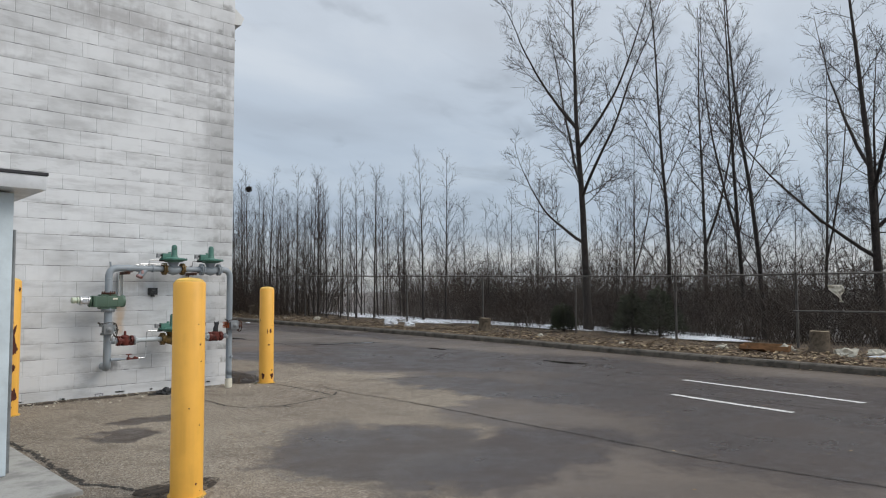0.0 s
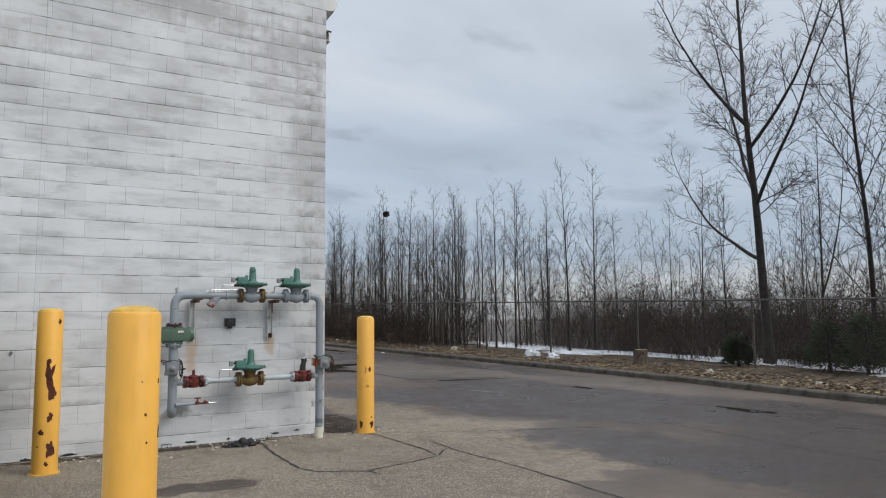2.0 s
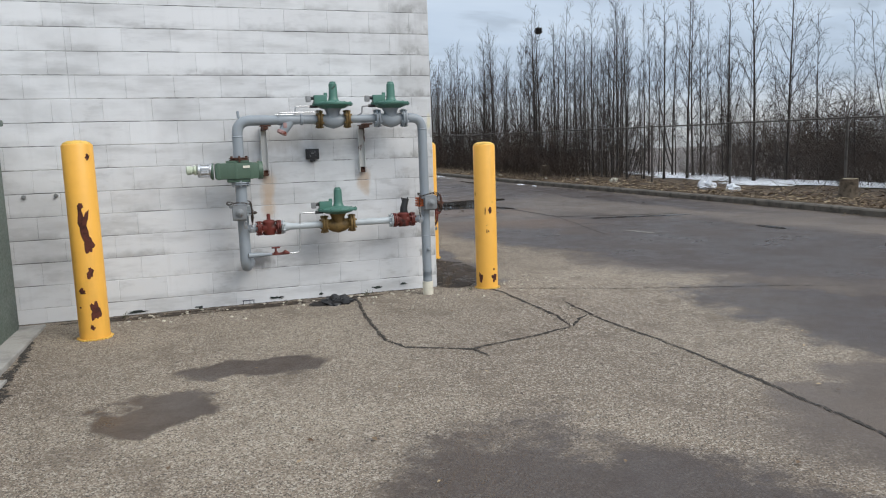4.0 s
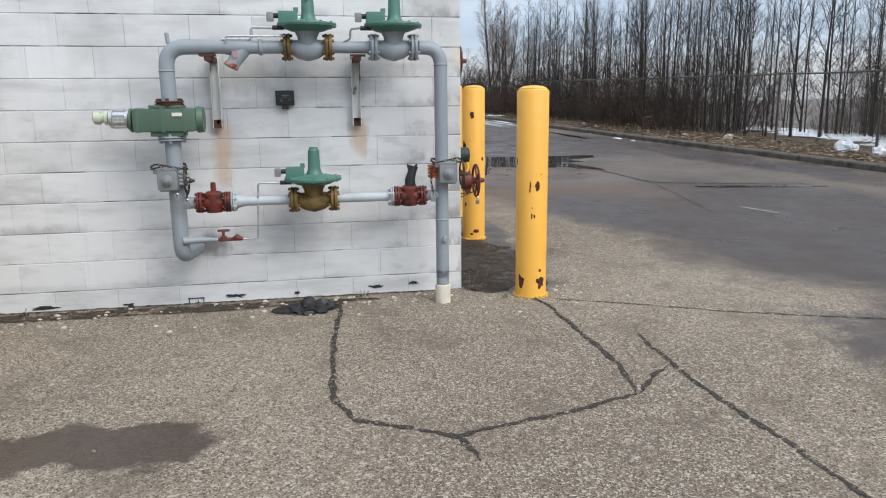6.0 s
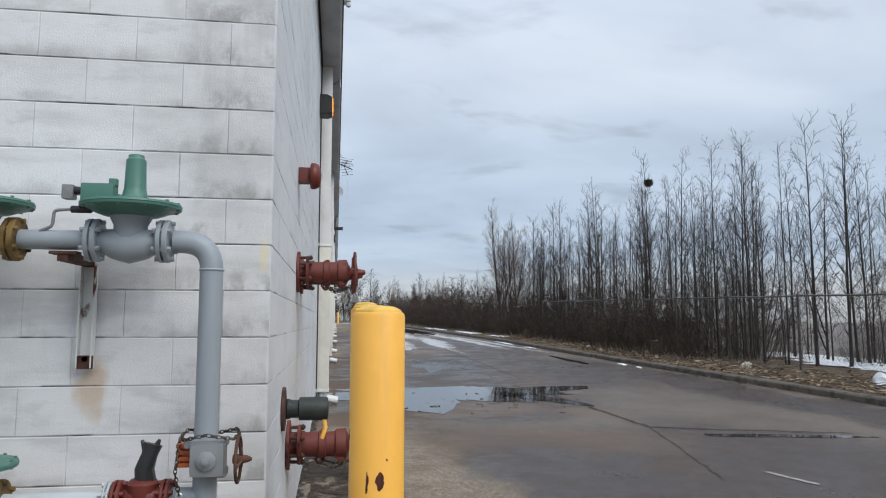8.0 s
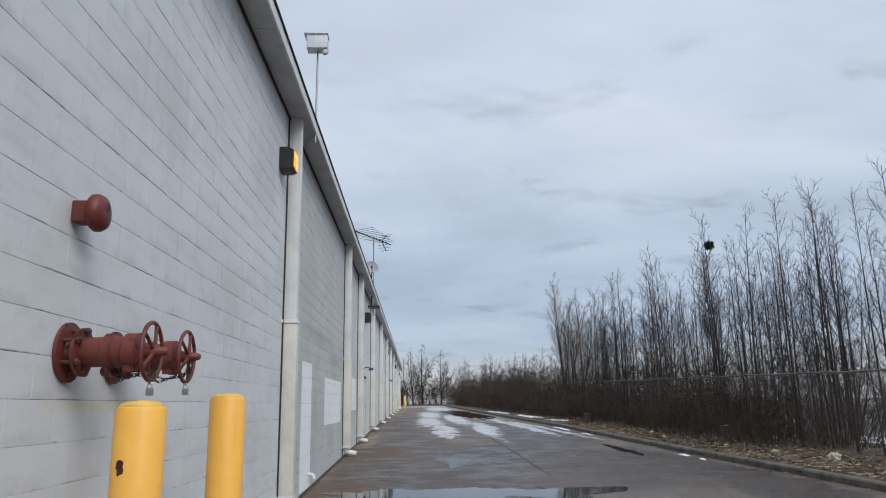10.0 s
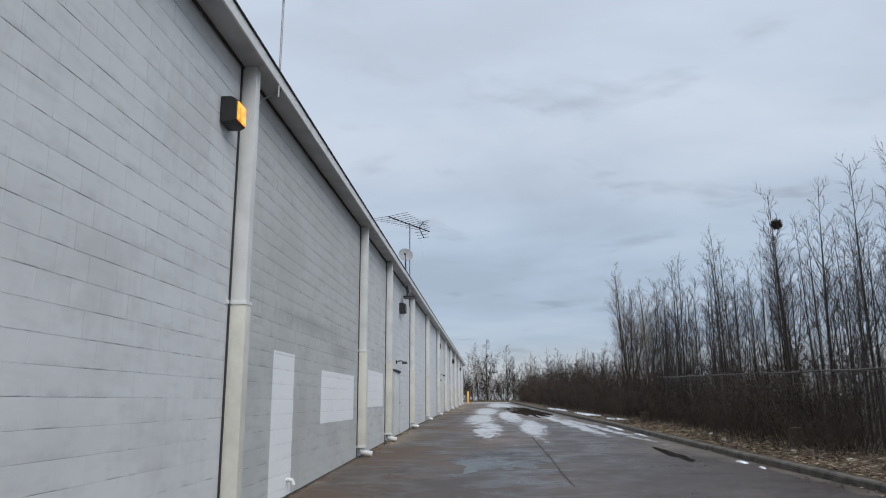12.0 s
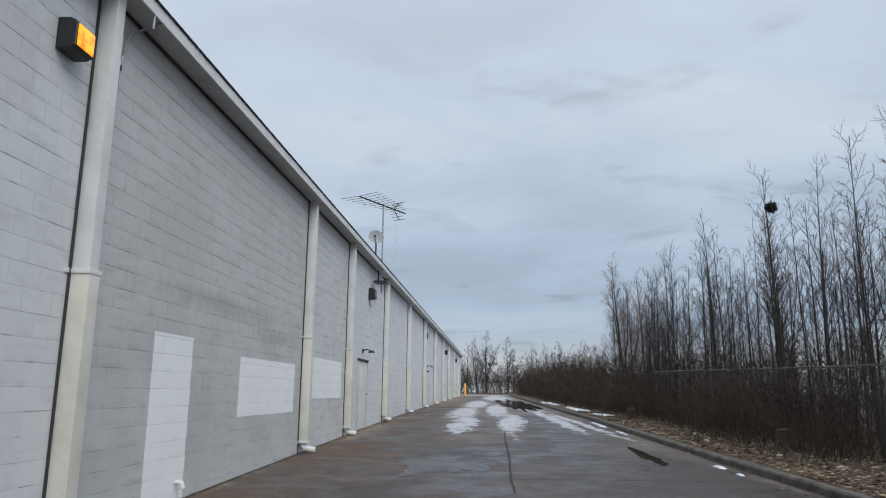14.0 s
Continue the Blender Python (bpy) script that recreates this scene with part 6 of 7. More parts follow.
def wall_door(name, y0, y1, top):
    yc, w, g = (y0 + y1) / 2, y1 - y0, ground_z((y0 + y1) / 2)
    d = tagged(new(name), "closed white painted steel door in block wall", "door", kind="structure")
    d.location = (WX, yc, g)
    h = top - g
    bm = bmesh.new()
    add_box(bm, (0.018, 0, h / 2), (0.03, w - 0.10, h - 0.05), 0.004)
    leaf = part("leaf", bm, M_TRIM, d)
    bm = bmesh.new()
    for s in (-1, 1):
        add_box(bm, (0.025, s * (w / 2 - 0.025), h / 2), (0.05, 0.05, h), 0.004)
    part("jambs", bm, M_SOFFIT, d)
    bm = bmesh.new()
    add_box(bm, (0.035, 0, h + 0.02), (0.07, w + 0.04, 0.06), 0.004)
    part("lintel", bm, M_DARKGAP, d, "dark door head")
    bm = bmesh.new()
    add_rod(bm, (0.03, w / 2 - 0.14, 1.0), (0.09, w / 2 - 0.14, 1.0), 0.02, 10, 0.003)
    add_rod(bm, (0.08, w / 2 - 0.14, 1.0), (0.08, w / 2 - 0.26, 1.0), 0.012, 8)
    part("handle", bm, M_GALV, leaf)
    lp = thing("door_lamp", "small dark arm lamp above the door", "wall lamp", (WX, yc, top + 0.3), "door lamps")
    bm = bmesh.new()
    add_rod(bm, (0, 0, 0), (0.03, 0, 0), 0.06, 14)
    add_tube(bm, bent([(0.02, 0, 0), (0.14, 0, 0.05), (0.24, 0, 0.0)], 0.05), 0.016, 8)
    part("arm", bm, M_BLACK, lp)
    bm = bmesh.new()
    add_lathe(bm, [(0.09, -0.05), (0.095, -0.04), (0.06, 0.02), (0.02, 0.03)], pose(0.27, 0, -0.01), 16)
    part("head", bm, M_BLACK, lp)


wall_door("door_1", 32.3, 33.75, 2.46)
wall_door("door_2", 52.6, 54.1, 2.75)


M_DISH = plain_paint("weathered_dish_paint", (0.30, 0.31, 0.32), 0.15, 0.6)


def build_roof_gear():
    # camera box on a thin pole
    pl = thing("pole_camera", "grey box camera on a thin roof pole", "camera", (5.56, 18.75, 5.67))
    bm = bmesh.new()
    add_tube(bm, [(0, 0, -0.35), (0.0, 0.05, 1.14)], 0.014, 8)
    part("pole", bm, M_GALV, pl)
    bm = bmesh.new()
    add_box(bm, (0, 0.02, 1.25), (0.31, 0.20, 0.22), 0.01)
    part("housing", bm, M_GUTTER, pl)
    bm = bmesh.new()
    add_box(bm, (-0.015, 0.02, 1.372), (0.36, 0.24, 0.018), 0.004)
    part("sunshield", bm, M_GUTTER, pl, "pale visor over the housing")
    bm = bmesh.new()
    add_lathe(bm, [(0.035, -0.05), (0.04, -0.04), (0.04, 0.02), (0.025, 0.03)], pose(0.12, -0.02, 1.11), 14)
    part("lens_unit", bm, M_GUTTER, pl)
    # television aerial
    an = thing("tv_antenna", "dark metal television aerial on a roof mast", "antenna", (5.50, 34.7, 5.62))
    bm = bmesh.new()
    add_tube(bm, [(0, 0, -0.9), (0, 0, 2.05)], 0.022, 8)
    part("mast", bm, M_GALV, an)
    bm = bmesh.new()
    ax = Vector((0.50, 0.86, -0.02)).normalized()
    side = Vector((0.86, -0.50, 0.0)).normalized()
    c = Vector((0.0, 0, 2.0))
    add_tube(bm, [c - ax * 1.2, c + ax * 1.2], 0.024, 6)
    part("boom", bm, M_CHAIN, an)
    for i in range(10):
        t = -1.15 + 2.0 * i / 9
        ln = 0.80 - 0.46 * i / 9
        p = c + ax * t + Vector((0, 0, 0.03))
        bm = bmesh.new()
        add_tube(bm, [p - side * ln - ax * 0.06, p, p + side * ln - ax * 0.06], 0.0075, 5)
        part("element", bm, M_CHAIN, an)
    bm = bmesh.new()
    root_at = c + ax * 0.55
    for sgn in (-1, 1):
        tip = root_at + ax * 0.30 + Vector((0, 0, 0.30 * sgn))
        add_tube(bm, [root_at, tip], 0.017, 5)
        for k in (0.4, 0.7, 1.0):
            p = root_at.lerp(tip, k)
            add_tube(bm, [p - side * 0.24, p + side * 0.24], 0.008, 5)
    part("reflector", bm, M_CHAIN, an)
    bm = bmesh.new()
    add_tube(bm, [c + ax * 0.6, (0.42, 0.15, 1.2), (0.45, 0.2, 0.4), (0.35, 0.1, 0.05)], 0.006, 5)
    part("cable", bm, M_GUTTER, an)
    bm = bmesh.new()
    add_box(bm, (0.05, -0.3, -0.62), (0.42, 0.55, 0.05), 0.005)
    add_box(bm, (-0.05, -0.3, -0.42), (0.05, 0.05, 0.4), 0.005)
    part("mount", bm, M_BLACK, an, "dark wall mount arm")
    dish = thing("satellite_dish", "grey satellite dish on the roof edge", "dish", (5.50, 33.4, 5.62))
    bm = bmesh.new()
    m = pose(0.0, 0, 0.62, 68, 0, 18)
    prof = [(0.005, 0.0), (0.10, 0.008), (0.17, 0.032), (0.235, 0.065), (0.24, 0.07), (0.235, 0.075), (0.17, 0.045), (0.10, 0.02), (0.005, 0.012)]
    add_lathe(bm, prof, m, 28)
    part("reflector", bm, M_DISH, dish)
    bm = bmesh.new()
    add_tube(bm, bent([(0.0, 0.05, -0.1), (0.0, 0.08, 0.3), (0.0, 0.02, 0.6)], 0.08), 0.024, 8)
    add_tube(bm, [(0.0, 0.02, 0.36), (0.05, -0.30, 0.42), (0.04, -0.42, 0.55)], 0.014, 6)
    add_box(bm, (0.04, -0.43, 0.58), (0.06, 0.09, 0.06), 0.008)
    part("arm", bm, M_BLACK, dish)
    # cable clipped beside the first downspout
    cb = thing("cable", "thin dark cable clipped to the block wall", "cable", (0, 0, 0))
    bm = bmesh.new()
    add_tube(bm, bent([(WX + 0.30, 18.95, EAVE + 0.02), (WX + 0.03, 18.78, EAVE - 0.22), (WX + 0.016, 18.66, 4.85), (WX + 0.016, 18.63, 2.75)], 0.12), 0.012, 6)
    part("run", bm, M_GALV, cb)
    bm = bmesh.new()
    add_box(bm, (WX + 0.02, 18.66, 4.85), (0.035, 0.04, 0.05), 0.004)
    part("clip", bm, M_BLACK, cb)
    # spigot under the white patch
    sp = thing("wall_spigot", "small white pipe outlet low on block wall", "spigot", (WX, 20.85, ground_z(20.85) + 0.22))
    bm = bmesh.new()
    add_tube(bm, bent([(0, 0, 0), (0.09, 0, 0), (0.11, 0, -0.07)], 0.03), 0.026, 10)
    part("spout", bm, M_TRIM, sp)
    end = thing("bollard", "small yellow bollard at the far wall end", "bollard", (WX + 0.55, WALL_END - 0.6, ground_z(WALL_END)), "yellow bollards")
    bm = bmesh.new()
    add_lathe(bm, [(0.11, -0.1), (0.11, 1.3), (0.08, 1.34)], None, 18)
    part("post", bm, M_YELLOW, end)


build_roof_gear()

# ---- shed and cabinet beside the end wall ----


def build_shed():
    """Small painted enclosure on a slab; only its near corner is ever seen."""
    x1, y0 = 1.40, 6.35
    sl = tagged(new("slab"), "worn concrete slab under the shed", "slab", kind="structure")
    bm = bmesh.new()
    add_box(bm, (-0.4, 7.0, -0.02), (4.2, 3.0, 0.10), 0.012)
    part("slab_top", bm, M_CONC, sl, smooth=False)
    sh = thing("shed", "pale blue painted metal shed on a slab", "shed", (x1, y0, 0.03))
    bm = bmesh.new()
    add_box(bm, (-1.1, 0.75, 1.09), (2.2, 1.5, 2.18), 0.006)
    part("wall", bm, M_SHED, sh, smooth=False)
    bm = bmesh.new()
    add_box(bm, (-0.055, -0.012, 1.09), (0.09, 0.024, 2.16), 0.004)
    part("corner_trim", bm, M_SHED, sh)
    bm = bmesh.new()
    add_box(bm, (-1.03, 0.70, 2.25), (2.40, 1.85, 0.11), 0.01)
    roof = part("roof", bm, M_GUTTER, sh, "grey flat shed roof")
    bm = bmesh.new()
    add_box(bm, (-1.03, 0.70, 2.318), (2.42, 1.87, 0.024), 0.004)
    part("drip_edge", bm, M_DARKGAP, roof, "dark roof edge strip")
    bm = bmesh.new()
    add_tube(bm, [(0.03, 0.10, 0.0), (0.03, 0.10, 1.9)], 0.014, 8)
    part("conduit", bm, M_GALV, sh)
    # transformer-like cabinet near the wall
    cb = thing("utility_cabinet", "sage green steel utility cabinet by the wall", "cabinet", (1.44, 8.75, 0.0))
    bm = bmesh.new()
    add_box(bm, (-0.6, 0.65, 0.90), (1.2, 1.3, 1.72), 0.008)
    body = part("body", bm, M_CABINET, cb)
    bm = bmesh.new()
    add_box(bm, (-0.6, 0.65, 1.78), (1.28, 1.38, 0.05), 0.008)
    part("lid", bm, M_CABINET, cb)
    bm = bmesh.new()
    add_box(bm, (0.012, 0.32, 0.9), (0.02, 0.58, 1.55), 0.004)
    dr = part("door", bm, M_CABINET, cb)
    bm = bmesh.new()
    add_box(bm, (0.035, 0.52, 0.95), (0.04, 0.03, 0.12), 0.004)
    part("handle", bm, M_CHAIN, dr)
    bm = bmesh.new()
    for z in (0.3, 1.5):
        add_rod(bm, (0.02, 0.01, z), (0.02, 0.01, z + 0.10), 0.012, 8)
    part("hinges", bm, M_DKGREEN, dr)
    pd = tagged(new("cabinet_pad"), "concrete pad edge with dead grass", "pad", kind="structure")
    bm = bmesh.new()
    add_box(bm, (0.85, 9.35, 0.01), (1.55, 1.6, 0.09), 0.012)
    part("pad_top", bm, M_CONC, pd, smooth=False)


build_shed()

# ---- fence ----
FENCE_OFF = 2.8


def fence_x(y):
    return kerb_x(y) + FENCE_OFF - (0.9 - 0.6 * max(0, min(1, (y - 22) / 4)) if y > 17 else 0.9 * max(0, min(1, (y - 11) / 6)))


def build_fence():
    H = 1.62
    fn = thing("fence", "rusty grey chain-link fence with top rail", "fence", (0, 0, 0))
    ys = [-9.15 + 3.05 * i for i in range(17)]
    for y in ys:
        x = fence_x(y)
        z = verge_z(x, y)
        bm = bmesh.new()
        add_lathe(bm, [(0.03, -0.1), (0.03, H + 0.02), (0.034, H + 0.03), (0.02, H + 0.06)], Matrix.Translation((x, y, z)), 10)
        part("post", bm, M_FENCE, fn)
    for y0, y1 in zip(ys, ys[1:]):
        p0 = Vector((fence_x(y0), y0, verge_z(fence_x(y0), y0) + H))
        p1 = Vector((fence_x(y1), y1, verge_z(fence_x(y1), y1) + H))
        bm = bmesh.new()
        mid = (p0 + p1) / 2 - Vector((0, 0, rng.uniform(0.0, 0.02)))
        add_tube(bm, [p0, mid, p1], 0.021, 8)
        part("rail", bm, M_FENCE, fn)
    V, F = [], []
    for y0, y1 in zip(ys, ys[1:]):
        a = Vector((fence_x(y0) - 0.032, y0, verge_z(fence_x(y0), y0) + 0.03))
        b = Vector((fence_x(y1) - 0.032, y1, verge_z(fence_x(y1), y1) + 0.03))
        L = (b - a).length
        u = (b - a) / L
        n = int((L + H) / 0.078)
        for s in (1, -1):
            for i in range(n):
                d0 = i * 0.078 - (H if s > 0 else 0)
                t0, t1 = 0.0, H
                lo, hi = d0, d0 + s * H
                if s > 0:
                    t0, t1 = max(0, -d0), min(H, L - d0)
                else:
                    t0, t1 = max(0, d0 - L), min(H, d0)
                if t1 - t0 < 0.1:
                    continue
                add_limb(V, F, [a + u * (d0 + s * t0) + Vector((0, 0, t0)), a + u * (d0 + s * t1) + Vector((0, 0, t1))], [0.0019, 0.0019], 3)
    wires = mesh_part("wire_mesh", V, F, M_FENCE, fn, "chain-link wire mesh")
    wires["kind"] = "stuff"
    # a loose lower rail where the mesh is torn
    bm = bmesh.new()
    add_tube(bm, [(15.75, 5.9, 0.98), (15.7, 4.4, 0.99), (15.6, 2.2, 1.0)], 0.02, 8)
    part("loose_rail", bm, M_FENCE, fn)


M_FENCE = plain_paint("dull_fence_steel", (0.13, 0.12, 0.11), 0.3, 0.7, 0.3, 8.0, 0.2)
build_fence()

# ---- marks and wear on the tarmac ----


def ribbon(name, pts, width, mat, label, category, lift=0.004, seed=1, kind="structure", rag=0.85, step=0.03, parent=None):
    """An irregular narrow strip that follows the ground."""
    r = random.Random(seed)
    fine = []
    for (x0, y0), (x1, y1) in zip(pts, pts[1:]):
        n = max(1, int(math.hypot(x1 - x0, y1 - y0) / step))
        for i in range(n):
            t = i / n
            fine.append((x0 + (x1 - x0) * t, y0 + (y1 - y0) * t))
    fine.append(pts[-1])
    V, F = [], []
    for i, (x, y) in enumerate(fine):
        a, b = fine[max(i - 1, 0)], fine[min(i + 1, len(fine) - 1)]
        d = Vector((b[0] - a[0], b[1] - a[1])).normalized()
        nx, ny = -d.y, d.x
        off = rag * width * (noise.noise(Vector((x * 5, y * 5, seed))) + 0.7 * noise.noise(Vector((x * 17, y * 17, seed))) + 0.5 * noise.noise(Vector((x * 47, y * 47, seed))))
        w = width * (0.5 + rag * 0.8 * (r.random() - 0.4))
        if rag > 0.3:
            w *= min(1, 0.25 + i / 5, 0.25 + (len(fine) - 1 - i) / 5)
        for s in (-1, 1):
            px, py = x + nx * (off + s * w), y + ny * (off + s * w)
            V.append((px, py, ground_z(py) + lift))
    for i in range(len(fine) - 1):
        F.append((2 * i, 2 * i + 2, 2 * i + 3, 2 * i + 1))
    ob = mesh_part(name, V, F, mat, parent)
    if parent is None:
        tagged(ob, label, category, kind=kind)
    return ob


def blob(name, x, y, a, b, turn, mat, label, category, lift=0.005, seed=1, rag=0.35, dome=0.0, n=64, kind="structure", zf=None):
    """A ragged flat or slightly domed patch on the ground."""
    V, F = [], []
    c, s = math.cos(radians(turn)), math.sin(radians(turn))
    zf = zf or (lambda px, py: ground_z(py))
    rings = (1.0, 0.96, 0.85, 0.6, 0.3) if dome else (1.0, 0.5)
    for k, q in enumerate(rings):
        for i in range(n):
            an = 2 * math.pi * i / n
            pw = Vector((a * math.cos(an), b * math.sin(an), seed * 3.7))
            e = 1 + rag * (0.9 * noise.noise(pw * 0.8) + 0.7 * noise.noise(pw * 2.1) + 0.4 * noise.noise(pw * 5.5))
            e = max(e, 0.15)
            u, w = a * q * e * math.cos(an), b * q * e * math.sin(an)
            px, py = x + u * c - w * s, y + u * s + w * c
            h = lift + (dome * (1 - q * q) * (1 + 0.4 * noise.noise(Vector((px * 3, py * 3, seed)))) if dome else 0)
            V.append((px, py, zf(px, py) + (h if k else (lift if not dome else 0.001))))
    for k in range(len(rings) - 1):
        for i in range(n):
            j = (i + 1) % n
            F.append((k * n + i, k * n + j, (k + 1) * n + j, (k + 1) * n + i))
    F.append(tuple((len(rings) - 1) * n + i for i in range(n)))
    return tagged(mesh_part(name, V, F, mat, smooth=bool(dome)), label, category, kind=kind)


def build_marks():
    cr = "dirt-filled crack in the asphalt"
    ribbon("crack", [(4.36, 10.2), (4.34, 9.92), (4.30, 9.62), (4.28, 9.2), (4.26, 8.85), (4.25, 8.44), (4.33, 8.20), (4.76, 7.95), (5.30, 8.08), (5.72, 8.22)], 0.026, M_CRACK, cr, "crack", seed=3, rag=0.6)
    ribbon("crack", [(5.72, 8.22), (5.78, 8.6), (5.77, 8.93), (5.77, 9.4), (5.76, 9.75), (5.70, 10.0)], 0.028, M_CRACK, cr, "crack", seed=4, rag=0.6)
    ribbon("crack", [(5.72, 8.22), (5.90, 8.42), (6.06, 8.55)], 0.02, M_CRACK, cr, "crack", seed=5)
    ribbon("crack", [(6.10, 9.05), (6.07, 8.75), (6.06, 8.3), (6.10, 7.6), (6.09, 6.8), (6.04, 5.9), (5.97, 5.0), (5.94, 4.4), (5.82, 3.0), (5.9, 1.6), (6.0, 0.0)], 0.026, M_CRACK, cr, "crack", seed=6, rag=0.6)
    ribbon("crack", [(5.80, 9.9), (6.15, 9.74), (6.48, 9.58), (6.81, 9.39), (7.17, 9.24), (7.46, 9.12), (8.2, 8.85), (8.9, 8.5)], 0.014, M_CRACK, cr, "crack", seed=7)
    ribbon("crack", [(9.5, 8.6), (9.45, 7.4), (9.3, 6.4), (9.28, 5.6), (9.25, 4.6), (9.2, 2.5)], 0.016, M_CRACK, cr, "crack", seed=27)
    ribbon("crack", [(8.9, 20.6), (9.19, 19.38), (9.35, 17.4), (9.45, 15.73), (10.5, 15.35), (11.7, 15.0)], 0.055, M_CRACK, cr, "crack", seed=8)
    ribbon("crack", [(9.45, 15.73), (9.2, 14.4), (8.9, 13.0)], 0.02, M_CRACK, cr, "crack", seed=9)
    ribbon("crack", [(9.42, 33.0), (9.40, 29.76), (9.42, 26.0), (9.39, 23.3), (9.42, 21.9)], 0.03, M_CRACK, cr, "crack", seed=10)
    ribbon("crack", [(6.2, 23.6), (7.8, 23.45), (9.39, 23.3), (10.63, 23.39), (12.6, 23.5)], 0.022, M_CRACK, cr, "crack", seed=11)
    ribbon("crack", [(4.76, 7.95), (4.80, 7.82), (4.82, 7.72)], 0.04, M_CRACK, cr, "crack", seed=13)
    ribbon("crack", [(1.62, 9.6), (1.68, 8.9), (1.75, 8.0), (1.80, 7.1), (1.78, 5.8), (2.1, 5.2)], 0.05, M_CRACK, cr, "crack", seed=14)
    ribbon("wall_foot", [(-3, WY - 0.03), (2, WY - 0.03), (WX - 0.1, WY - 0.03)], 0.020, M_CRACK, "dark damp dirt line at wall foot", "dirt", seed=15, lift=0.006)
    ribbon("wall_foot", [(WX + 0.03, 10.4), (WX + 0.03, 30.0), (WX + 0.03, 60.0)], 0.06, M_CRACK, "dark damp dirt line at wall foot", "dirt", seed=16, lift=0.006)
    blob("soil_patch", 5.62, 11.35, 0.36, 1.25, 0, M_SOIL, "dark damp soil along the wall foot", "soil", 0.006, 51, 0.4, n=90)
    blob("soil_patch", 5.55, 13.9, 0.24, 1.6, 0, M_SOIL, "dark damp soil along the wall foot", "soil", 0.006, 52, 0.4, n=90)
    blob("soil_patch", 3.2, 10.14, 1.5, 0.08, 0, M_SOIL, "dark damp soil along the wall foot", "soil", 0.0055, 53, 0.4, n=90)
    blob("soil_patch", 2.1, 5.1, 0.45, 0.25, 30, M_SOIL, "dark damp soil round the bollard foot", "soil", 0.006, 54, 0.5, n=90)
    # worn parking lines
    ribbon("painted_line", [(10.70, 5.72), (10.39, 4.33), (10.08, 2.95)], 0.105, M_LINE, "worn white parking line on asphalt", "line", seed=17, rag=0.12, lift=0.005)
    ribbon("painted_line", [(9.09, 5.03), (8.90, 4.2), (8.72, 3.3)], 0.105, M_LINE, "worn white parking line on asphalt", "line", seed=18, rag=0.12, lift=0.005)
    ribbon("painted_line", [(9.45, 13.25), (9.62, 12.75)], 0.06, M_LINE_FAINT, "worn stub of white line on asphalt", "line", seed=19, rag=0.2, lift=0.005)
    # standing water
    pd = "shallow puddle on the asphalt reflecting sky"
    blob("puddle", 7.3, 19.3, 2.4, 1.35, 8, M_WATER, pd, "puddle", seed=2, rag=0.6, n=110)
    blob("puddle", 8.9, 18.6, 1.1, 0.3, -62, M_WATER, pd, "puddle", seed=3, rag=0.5)
    blob("puddle", 11.55, 8.8, 0.72, 0.13, 92, M_WATER, pd, "puddle", seed=4, rag=0.7)
    blob("puddle", 11.6, 12.6, 0.45, 0.11, 95, M_WATER, pd, "puddle", seed=5, rag=0.7)
    blob("puddle", 8.3, 26.0, 2.3, 0.95, 84, M_FILM, "thin film of water on the asphalt", "puddle", seed=6, rag=0.5, n=110)
    blob("puddle", 10.9, 14.9, 0.9, 0.08, -12, M_WATER, pd, "puddle", seed=7, rag=0.7)
    blob("puddle", 12.15, 26.8, 1.6, 0.14, 91, M_WATER, pd, "puddle", seed=8, rag=0.7)
    blob("puddle", 10.4, 60.0, 14.0, 1.0, 93, M_WATER, pd, "puddle", seed=10, rag=0.5)
    # old snow and ice
    sn = "thin patch of old snow and ice"
    for y, a, b, d in ((25.3, 0.30, 0.07, -0.25), (24.3, 0.15, 0.05, -0.3), (33.0, 1.0, 0.05, -0.2), (36.5, 1.3, 0.07, -0.2), (41.2, 1.7, 0.28, 0.75), (48.0, 3.0, 0.25, 0.7), (58.0, 4.0, 0.3, 0.6)):
        blob("snow_patch", kerb_x(y) + d, y, a, b, 92, M_SNOW, sn + " along the kerb", "snow", seed=int(y * 3), rag=0.7, dome=0.025, n=90, zf=lambda px, py: verge_z(px, py) + 0.02 if px > kerb_x(py) + 0.17 else ground_z(py) + (0.126 if px > kerb_x(py) else 0.0))
    vz = lambda px, py: verge_z(px, py) + 0.02
    for x, y, a, b, t, sd in ((19.0, 16.0, 4.2, 1.0, 94, 31), (18.6, 14.2, 2.4, 0.7, 95, 21), (18.4, 18.5, 3.0, 1.3, 95, 22), (18.4, 10.6, 1.3, 0.5, 95, 23), (20.5, 13.0, 4.0, 1.6, 90, 24), (18.0, 21.5, 2.5, 1.2, 95, 25), (17.4, 8.6, 1.0, 0.35, 95, 26),
                              (15.2, 3.4, 1.0, 0.25, 97, 27), (19.5, 25.5, 3.2, 1.4, 95, 28), (16.6, 18.6, 1.0, 0.4, 95, 30)):
        blob("snow_patch", x, y, a, b, t, M_SNOW, sn + " behind the fence", "snow", seed=sd, rag=0.6, dome=0.07, zf=vz, n=80)


build_marks()


